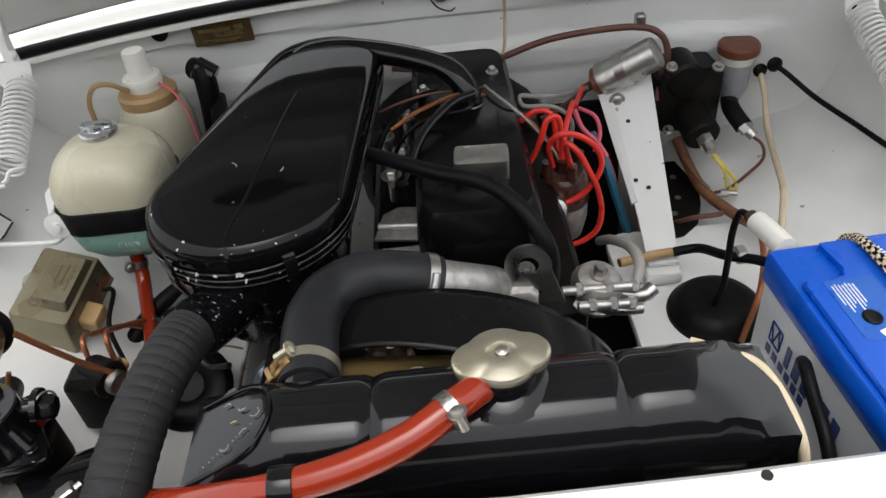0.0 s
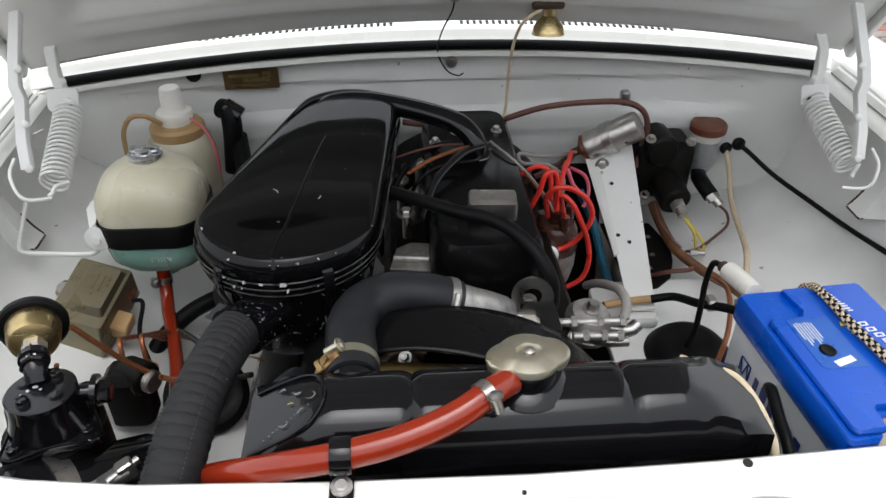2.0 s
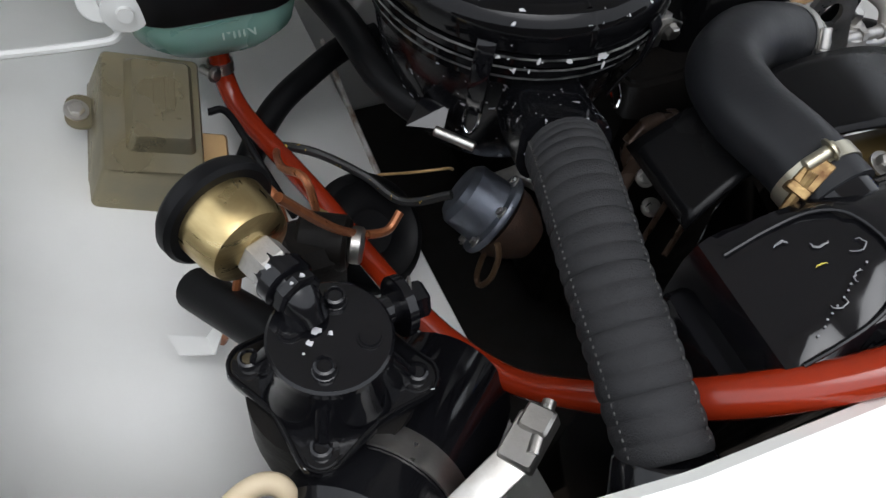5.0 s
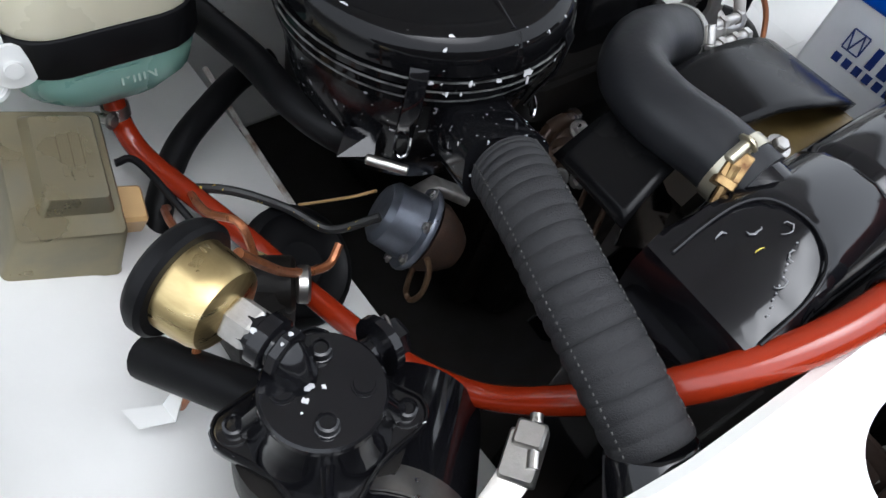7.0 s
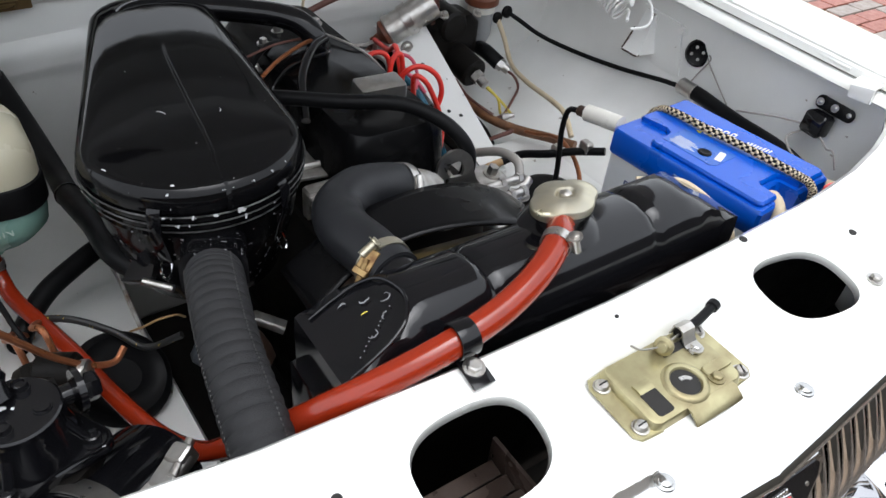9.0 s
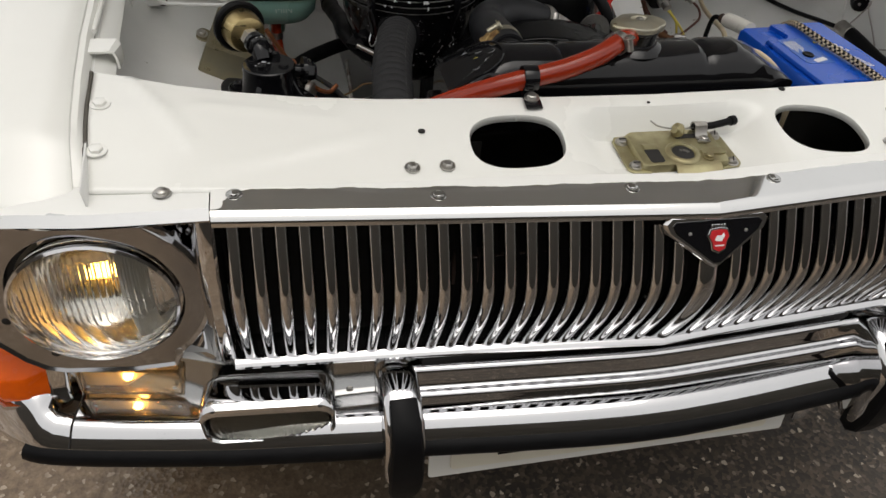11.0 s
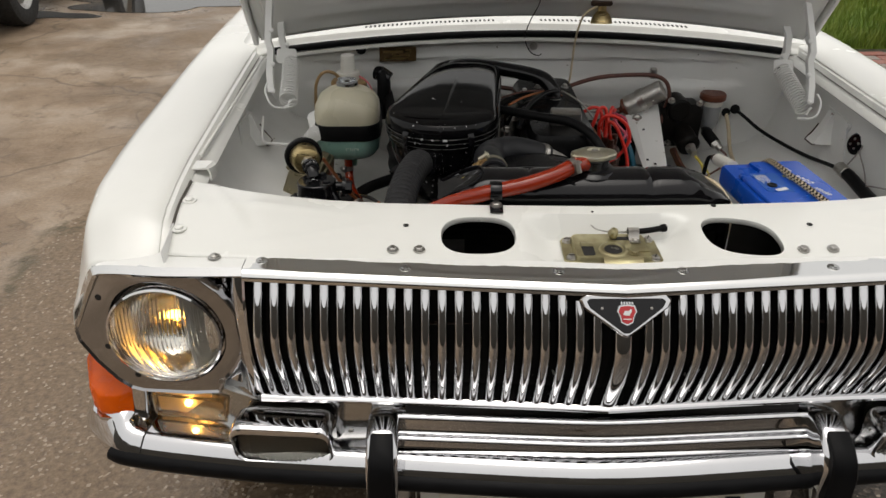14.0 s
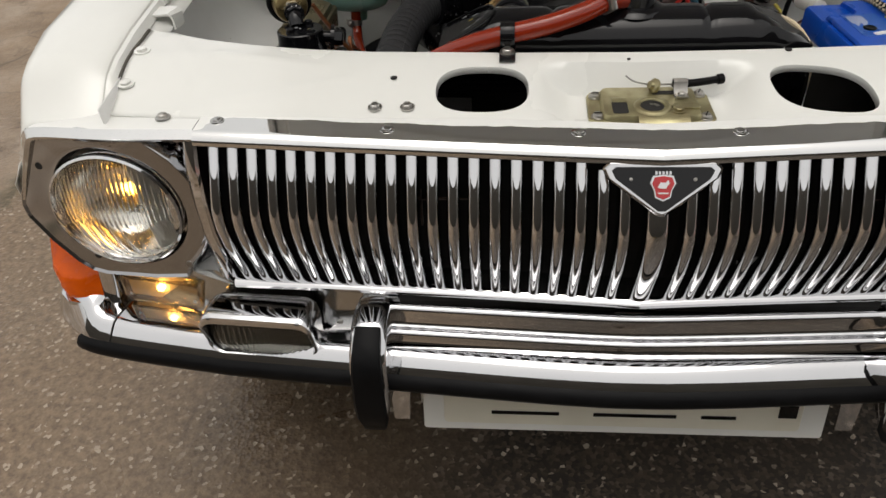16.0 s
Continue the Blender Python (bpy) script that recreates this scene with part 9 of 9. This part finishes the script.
# ---- battery ----
def battery():
    b = thing("battery", (0.375, 0.425, 0.63), "blue-topped white car battery tied down with a braided rope", "battery")
    m = pose(0.377, 0.416, 0, 0, 0, -1)

    def ring(w, d, z, r=0.006):
        return [m @ V((x, y, z)) for x, y in rounded(w, d, r, 3)]

    def top(x, y, z):
        return Matrix.Translation((x, y, z))
    bm = B()
    layers(bm, [ring(0.160, 0.222, 0.625), ring(0.163, 0.226, 0.630), ring(0.165, 0.228, 0.785)])
    case = part("case", bm, CASE, b, "white plastic case")
    # lid with a front notch and a lower step at the back corner
    out = [(0.2915, 0.304), (0.2955, 0.300), (0.342, 0.3005), (0.343, 0.325), (0.347, 0.329), (0.378, 0.3285), (0.382, 0.325), (0.383, 0.300), (0.455, 0.298), (0.461, 0.304), (0.459, 0.528), (0.455, 0.532), (0.298, 0.534), (0.292, 0.530)]
    bm = B()
    slab(bm, out, top(0, 0, 0.777), 0.038, 0.004)
    lid = part("lid", bm, BLUE, b, "bright blue plastic lid with a notch for the cable")
    bm = B()
    up = [(0.300, 0.312), (0.304, 0.307), (0.335, 0.3065), (0.338, 0.331), (0.343, 0.335), (0.383, 0.3345), (0.388, 0.331), (0.389, 0.306), (0.448, 0.304), (0.453, 0.310), (0.451, 0.522), (0.447, 0.526), (0.348, 0.5275), (0.345, 0.524), (0.350, 0.488), (0.344, 0.478), (0.330, 0.475), (0.304, 0.477), (0.300, 0.473)]
    slab(bm, up, top(0, 0, 0.813), 0.009, 0.003)
    part("raised_lid", bm, BLUE, lid)
    bm = B()
    slab(bm, [(0.318, 0.470), (0.318, 0.396), (0.324, 0.390), (0.372, 0.388), (0.372, 0.470)], top(0, 0, 0.8216), 0.0010, 0.0003)
    part("label_field", bm, LABEL, lid, "darker blue printed field")
    for k in range(7):
        bm = B()
        box(bm, (0, 0, 0), (0.0013, 0.026 + 0.006 * ((k * 5) % 3), 0.0005), 0.0002, top(0.3235 + 0.0036 * k, 0.449 - 0.0020 * ((k * 5) % 3), 0.8228))
        part("print_bar", bm, PRINT, lid)
    bm = B()
    slab(bm, rounded(0.009, 0.026, 0.001), top(0.349, 0.399, 0.8226) @ Matrix.Rotation(radians(-75), 4, "Z"), 0.0006, 0.0002)
    part("white_tag", bm, PRINT, lid)
    for x0, y0, n, w in ((0.396, 0.510, 9, 0.010), (0.417, 0.400, 8, 0.012)):
        for k in range(n):
            bm = B()
            box(bm, (0, 0, 0), (w * (0.7 + 0.1 * ((k * 3) % 4)), 0.0022, 0.0005), 0.0002, top(x0 + 0.0014 * k, y0 - 0.0042 * k, 0.8224))
            part("print_bar", bm, PRINT, lid)
    for k in range(4):
        bm = B()
        for dx, dy, w, h in ((-0.0045, 0, 0.003, 0.0065), (0.0045, 0, 0.003, 0.0065), (0.0, 0.0026, 0.008, 0.0016), (0.0, -0.0026, 0.008, 0.0016)):
            box(bm, (0, 0, 0), (w, h, 0.0005), 0.0002, top(0.4075 + 0.004 * k + dx, 0.4525 - 0.0098 * k + dy, 0.8224))
        part("brand_bar", bm, PRINT, lid)
    for k in range(2):
        bm = B()
        slab(bm, [(-0.004, -0.003), (0.004, -0.003), (0, 0.0045)], top(0.382 + 0.005 * k, 0.455 - 0.014 * k, 0.8222), 0.0006, 0.0002)
        part("warning_sign", bm, YELLOWW, lid)
        bm = B()
        lathe(bm, [(0.0042, 0), (0.0042, 0.0006), (0, 0.0007)], top(0.388 + 0.006 * k, 0.447 - 0.022 * k, 0.8222), 14)
        part("round_sign", bm, PRINT, lid)
    bm = B()
    lathe(bm, [(0.0095, 0), (0.0095, 0.0015), (0.0075, 0.0025), (0.0035, 0.0014), (0, 0.0014)], top(0.339, 0.417, 0.8222), 24)
    part("charge_eye", bm, RUBBER, lid, "dark charge indicator")
    # printed side
    sm = m @ Matrix.Translation((-0.0828, 0, 0)) @ Euler((radians(90), 0, radians(-90))).to_matrix().to_4x4()
    for k in range(6):
        bm = B()
        box(bm, (0, 0, 0), (0.0125 if k % 3 else 0.0085, 0.028, 0.0008), 0.0002, sm @ Matrix.Translation((-0.038 + 0.0185 * k, 0.732, 0.0006)))
        part("brand_bar", bm, NAVY, case)
    bm = B()
    for q in (((-0.011, -0.012), (-0.011, 0.012)), ((-0.011, 0.012), (-0.003, -0.012)), ((-0.003, -0.012), (0.004, 0.012)), ((0.004, 0.012), (0.011, -0.012)), ((0.011, -0.012), (0.011, 0.012)), ((-0.011, 0.013), (0.011, 0.013)), ((-0.011, -0.013), (0.011, -0.013))):
        sweep(bm, [sm @ V((-0.066 + q[0][0], 0.735 + q[0][1], 0.0006)), sm @ V((-0.066 + q[1][0], 0.735 + q[1][1], 0.0006))], circle(0.001, 5))
    part("mark", bm, NAVY, case)
    for k in range(6):
        bm = B()
        box(bm, (0, 0, 0), (0.0095, 0.0115, 0.0008), 0.0002, sm @ Matrix.Translation((-0.074 + 0.0145 * k, 0.7085, 0.0006)))
        part("letter_bar", bm, NAVY, case)
    # it stands a little askew on its tray
    at = V((0.295, 0.53, 0))
    b.matrix_basis = Matrix.Translation(at) @ Matrix.Rotation(radians(4.5), 4, "Z") @ Matrix.Diagonal((0.94, 1, 1, 1)) @ Matrix.Translation(-at) @ b.matrix_basis
    bm = B()
    slab(bm, rounded(0.21, 0.29, 0.01), Matrix.Translation((0.377, 0.43, 0.612)), 0.012, 0.003)
    tagged(part("battery_tray", bm, BAY), "white battery tray on the inner wing", "battery tray")


battery()
rope = thing("tie_rope", (0.385, 0.42, 0.83), "braided black-and-cream rope over the battery lid", "rope")
rope_line = spline([(0.372, 0.545, 0.70), (0.374, 0.541, 0.80), (0.378, 0.533, 0.820), (0.383, 0.515, 0.827), (0.388, 0.451, 0.829), (0.398, 0.388, 0.829), (0.405, 0.328, 0.828), (0.407, 0.303, 0.824), (0.408, 0.295, 0.80), (0.408, 0.292, 0.72)], 16)
for k in range(6):
    bm = B()
    pts = []
    for i, p in enumerate(rope_line):
        t = (rope_line[min(i + 1, len(rope_line) - 1)] - rope_line[max(i - 1, 0)]).normalized()
        side = t.cross(V((1, 0, 0.2))).normalized()
        a = (0.85 * i if k % 2 else -0.85 * i) + 2 * math.pi * (k // 2) / 3
        pts.append(p + (side * math.cos(a) + t.cross(side) * math.sin(a)) * 0.0036)
    sweep(bm, pts, circle(0.0021, 6))
    part("strand", bm, CREAMW if k % 2 else RUBBER, rope, "cream strand" if k % 2 else "black strand")
tr = thing("battery_lead", (0.31, 0.60, 0.76), "cream battery terminal sleeve with a black lead", "battery lead")
bm = B()
tube(bm, [(0.318, 0.542, 0.806), (0.314, 0.575, 0.802), (0.310, 0.600, 0.798)], 0.0125, 14, 4)
part("sleeve", bm, WHITEP, tr, "cream rubber sleeve")
bm = B()
cyl(bm, (0.3105, 0.598, 0.798), (0.308, 0.616, 0.795), 0.008, seg=12, bevel=0.002)
part("terminal", bm, RUST, tr)
bm = B()
tube(bm, [(0.308, 0.614, 0.795), (0.303, 0.630, 0.788), (0.300, 0.632, 0.755), (0.299, 0.626, 0.715), (0.296, 0.620, 0.680), (0.290, 0.620, 0.650)], 0.0042, 10)
part("lead", bm, RUBBER, tr)
hose("earth_cable", "cream cable from the battery past the radiator", [(0.364, 0.334, 0.798), (0.359, 0.319, 0.812), (0.347, 0.299, 0.806), (0.330, 0.286, 0.78)], 0.0080, CREAMW, 12, category="cable")
hose("earth_cable", "cream cable from the battery past the radiator", [(0.160, 0.378, 0.862), (0.187, 0.358, 0.866), (0.207, 0.344, 0.862), (0.219, 0.314, 0.850), (0.224, 0.285, 0.830), (0.227, 0.275, 0.78)], 0.0046, CREAMW, 12, category="cable")
hose("side_lead", "thick black lead down the battery side", [(0.289, 0.415, 0.775), (0.284, 0.400, 0.784), (0.281, 0.37, 0.776), (0.279, 0.335, 0.765), (0.279, 0.30, 0.735)], 0.0065, RUBBER, 10, category="cable")
hose("loom", "cream and orange cable ends behind the battery", [(0.455, 0.335, 0.80), (0.485, 0.32, 0.79), (0.52, 0.31, 0.77), (0.545, 0.305, 0.72)], 0.009, CREAMW, 10, category="cable")
hose("loom", "cream and orange cable ends behind the battery", [(0.455, 0.325, 0.785), (0.50, 0.305, 0.80), (0.54, 0.30, 0.80), (0.565, 0.305, 0.77)], 0.003, REDWIRE, 8, category="cable")

# right inner wing: bonnet cable, plug socket, relay, lever
hose("bonnet_cable", "black bonnet release cable along the inner wing", [(0.503, 1.026, 0.757), (0.520, 1.01, 0.746), (0.553, 0.97, 0.722), (0.585, 0.90, 0.712), (0.597, 0.80, 0.722), (0.600, 0.70, 0.742), (0.598, 0.645, 0.752)], 0.0042, RUBBER, 10, category="cable")
hose("speed_cable", "cream cable hanging from the firewall", [(0.482, 1.028, 0.748), (0.487, 1.005, 0.715), (0.486, 0.97, 0.674), (0.470, 0.90, 0.672), (0.440, 0.80, 0.69), (0.415, 0.74, 0.70), (0.40, 0.70, 0.68)], 0.0048, CREAMW, 10, category="cable")
ls = thing("lead_sleeve", (0.60, 0.60, 0.74), "thick black rubber sleeve leading forward along the wing", "cable sleeve")
bm = B()
tube(bm, [(0.598, 0.652, 0.752), (0.600, 0.62, 0.752), (0.598, 0.54, 0.745), (0.59, 0.45, 0.745), (0.57, 0.38, 0.74)], 0.0125, 14)
part("sleeve", bm, RUBBER, ls)
bm = B()
cyl(bm, (0.598, 0.662, 0.754), (0.599, 0.628, 0.752), 0.0135, seg=16, bevel=0.003)
part("collar", bm, STEEL, ls, "dull metal collar")
sk = thing("plug_socket", (0.632, 0.662, 0.804), "round black plug socket on the inner wing with thin wires", "plug socket")
m = frame_of((0.632, 0.663, 0.804), (0.4, 0.60, 0.86))
bm = B()
lathe(bm, [(0.021, -0.004), (0.023, 0.0), (0.023, 0.014), (0.019, 0.018), (0.0, 0.017)], m, 28)
part("body", bm, BLACK, sk)
for k in range(4):
    a = k * math.pi / 2 + 0.4
    bm = B()
    lathe(bm, [(0.0026, 0), (0.0026, 0.002)], m @ Matrix.Translation((0.010 * math.cos(a), 0.010 * math.sin(a), 0.0172)), 10)
    part("pin_hole", bm, STEEL, sk)
for pts in ([(0.625, 0.645, 0.812), (0.615, 0.630, 0.808), (0.612, 0.640, 0.785), (0.605, 0.648, 0.762)], [(0.625, 0.645, 0.808), (0.612, 0.625, 0.80), (0.615, 0.60, 0.775), (0.608, 0.57, 0.757)]):
    bm = B()
    tube(bm, pts, 0.0014, 6)
    part("wire", bm, GREYW, sk)
rl = thing("relay", (0.610, 0.410, 0.80), "black relay box on a strap with bare wires", "relay")
bm = B()
box(bm, (0, 0, 0), (0.026, 0.036, 0.034), 0.004, pose(0.606, 0.418, 0.802, 0, 8, -8))
part("body", bm, BLACK, rl)
bm = B()
slab(bm, rounded(0.020, 0.066, 0.009), pose(0.621, 0.408, 0.828, 0, -75, -6), 0.003, 0.001)
part("strap", bm, BLACK, rl)
for y in (0.384, 0.408, 0.432):
    bm = B()
    hexbolt(bm, (0.618, y, 0.829), (-1, 0, 0.25), 0.004, 0.003)
    part("strap_screw", bm, STEEL, rl)
for pts in ([(0.60, 0.435, 0.795), (0.59, 0.47, 0.79), (0.585, 0.51, 0.778), (0.592, 0.54, 0.765)], [(0.598, 0.402, 0.79), (0.585, 0.38, 0.785), (0.575, 0.365, 0.79), (0.57, 0.35, 0.77)], [(0.60, 0.43, 0.788), (0.58, 0.44, 0.775), (0.56, 0.42, 0.77), (0.545, 0.39, 0.765)]):
    bm = B()
    tube(bm, pts, 0.0016, 6)
    part("wire", bm, GREYW, rl)


# ---- brick paving and grass beside the car ----
BRICKR = material("wet_red_paver", (0.26, 0.085, 0.055), 0.45, second=(0.17, 0.06, 0.045), scale=30, amount=0.7, bump=0.4, bump_scale=250)
BRICKG = material("wet_grey_paver", (0.24, 0.20, 0.17), 0.45, second=(0.16, 0.13, 0.11), scale=30, amount=0.7, bump=0.4, bump_scale=250)
GRASSM = material("grass_blades", (0.105, 0.190, 0.016), 0.55, second=(0.20, 0.225, 0.03), scale=2.2, amount=1.0)
SOIL = material("mossy_soil", (0.05, 0.045, 0.025), 0.9, second=(0.04, 0.06, 0.02), scale=8, amount=0.8, bump=0.5)


def paving():
    bm = B()
    grid(bm, 8, 8, lambda u, v: V((lerp(2.12, 7.0, u), lerp(-1.5, 4.48, v), 0.012)))
    bed = tagged(thicken(part("pavement", bm, SOIL), 0.012), "red and grey brick paving with dark sandy joints", "brick paving", kind="structure")
    base = {}
    for key, mat in (("red", BRICKR), ("grey", BRICKG)):
        bm = B()
        slab(bm, rounded(0.192, 0.092, 0.006, 1), Matrix.Translation((0, 0, 0)), 0.020, 0.004)
        base[key] = part("brick", bm, mat, bed)
    rnd = random.Random(11)
    used, rest = {"red": False, "grey": False}, []
    count = 0
    for j in range(58):
        for i in range(24):
            x, y = 2.24 + 0.2 * i + (0.1 if j % 2 else 0.0), -1.4 + 0.1 * j
            if x > 6.9 or y > 4.42:
                continue
            key = "red" if (i + (j // 3)) % 3 == 0 or rnd.random() < 0.18 else "grey"
            m = pose(x, y, 0.010 + rnd.uniform(-0.002, 0.002), rnd.uniform(-1, 1), rnd.uniform(-1, 1), rnd.uniform(-1.5, 1.5))
            if 2.0 < y and x < 4.6 and count < 290:
                count += 1
                if not used[key]:
                    used[key] = True
                    o = base[key]
                else:
                    o = base[key].copy()
                    scene.collection.objects.link(o)
                o.matrix_basis = m
            else:
                rest.append((key, m))
    for key, mat in (("red", BRICKR), ("grey", BRICKG)):
        bm = B()
        for k, m in rest:
            if k == key:
                slab(bm, rounded(0.192, 0.092, 0.006, 1), m, 0.020, 0.004)
        o = part("bricks", bm, mat, bed)
        o["kind"] = "stuff"


def grass():
    rnd = random.Random(3)
    verts, faces = [], []

    def blade(x, y, h, w):
        a = rnd.uniform(0, 2 * math.pi)
        dx, dy = math.cos(a), math.sin(a)
        lx, ly = rnd.uniform(-0.5, 0.5) * h, rnd.uniform(-0.5, 0.5) * h
        n = len(verts)
        verts.extend([(x - dx * w, y - dy * w, 0.0), (x + dx * w, y + dy * w, 0.0), (x + lx * 0.4 + dx * w * 0.7, y + ly * 0.4 + dy * w * 0.7, h * 0.6),
                      (x + lx * 0.4 - dx * w * 0.7, y + ly * 0.4 - dy * w * 0.7, h * 0.6), (x + lx, y + ly, h)])
        faces.extend([(n, n + 1, n + 2, n + 3), (n + 3, n + 2, n + 4)])
    for k in range(60000):
        t = rnd.random() ** 1.5
        x, y = 1.4 + rnd.random() * (4 + 10 * t), 4.5 + 9.5 * t
        blade(x, y, rnd.uniform(0.05, 0.16), rnd.uniform(0.003, 0.006) * (1 + 2 * t))
    for k in range(5000):
        y = rnd.uniform(0.3, 4.5)
        x = 2.06 + rnd.gauss(0, 0.05) + 0.02 * math.sin(y * 5)
        blade(x, y, rnd.uniform(0.02, 0.06), rnd.uniform(0.002, 0.004))
    me = bpy.data.meshes.new("grass")
    me.from_pydata(verts, [], faces)
    me.materials.append(GRASSM)
    tagged(new("grass", me), "thick fresh green grass beyond the paving", "grass", kind="stuff")
    bm = B()
    grid(bm, 30, 20, lambda u, v: V((lerp(1.2, 30, u), lerp(4.46, 30, v), 0.006)))
    tagged(thicken(part("lawn_soil", bm, GRASSM), 0.006), "green lawn ground under the grass blades", "lawn", kind="structure")


def parked_car():
    """A dark saloon standing at the far side of the yard."""
    c = thing("parked_car", (-4.55, 6.3, 0), "dark parked saloon car on the muddy yard", "car")
    m = pose(-4.52, 6.55, 0, 0, 0, 96)
    DARKCAR = material("dark_grey_car_paint", (0.020, 0.020, 0.022), 0.2, second=(0.03, 0.03, 0.032), scale=3, amount=0.5, coat=0.5)
    DARKGLASS = material("dark_window_glass", (0.01, 0.012, 0.014), 0.05, spec=0.6, rough_var=0.02)
    side = [(-2.1, 0.42), (-2.12, 0.62), (-2.05, 0.80), (-1.5, 0.90), (-0.9, 0.93), (0.95, 0.93), (1.8, 0.86), (2.05, 0.76), (2.12, 0.55), (2.08, 0.36), (1.72, 0.30), (-1.75, 0.30)]
    bm = B()
    layers(bm, [[m @ V((x * kx, w, lerp(0.6, z, kz))) for x, z in side] for w, kx, kz in ((-0.84, 0.97, 0.90), (-0.87, 1.0, 1.0), (0.87, 1.0, 1.0), (0.84, 0.97, 0.90))])
    part("body", bm, DARKCAR, c)
    bm = B()
    layers(bm, [[m @ V((x * k + 0.1, w * kw, z)) for x, w in ((-1.15, -0.76), (1.15, -0.76), (1.15, 0.76), (-1.15, 0.76))] for k, kw, z in ((1.0, 1.0, 0.92), (0.72, 0.86, 1.36), (0.62, 0.78, 1.42))])
    part("cabin", bm, DARKGLASS, c, "dark glazed cabin")
    for x, w in ((-1.35, -0.80), (-1.35, 0.80), (1.35, -0.80), (1.35, 0.80)):
        q = m @ pose(x, w, 0.315, 90, 0, 0)
        bm = B()
        lathe(bm, [(0.19, -0.09), (0.27, -0.10), (0.305, -0.085), (0.315, -0.05), (0.315, 0.05), (0.305, 0.085), (0.27, 0.10), (0.19, 0.09)], q, 36, False)
        tyre = part("tyre", bm, TYRE, c)
        bm = B()
        lathe(bm, [(0.0, 0.07), (0.09, 0.07), (0.15, 0.05), (0.19, 0.085), (0.20, 0.085), (0.20, -0.085), (0.15, -0.05), (0.0, -0.07)], q, 28, False)
        part("rim", bm, STEEL, tyre, "dull steel rim")
    for x in (-2.12, 2.12):
        bm = B()
        box(bm, (0, 0, 0), (0.10, 1.70, 0.12), 0.03, m @ Matrix.Translation((x, 0, 0.46)))
        part("bumper", bm, RUBBER, c, "black bumper")


def reflection_wall():
    """An added, unseen plain wall behind the camera that darkens low reflections."""
    bm = B()
    box(bm, (0, -5.6, 1.7), (34, 0.3, 3.4), 0.02)
    wall = material("dark_brown_wall", (0.060, 0.052, 0.042), 0.85, second=(0.042, 0.040, 0.032), scale=2, amount=0.8, bump=0.3, bump_scale=60)
    tagged(part("unseen_wall", bm, wall), "plain dark brown wall added out of view to darken reflections", "wall", kind="structure")


paving()
grass()
parked_car()
reflection_wall()
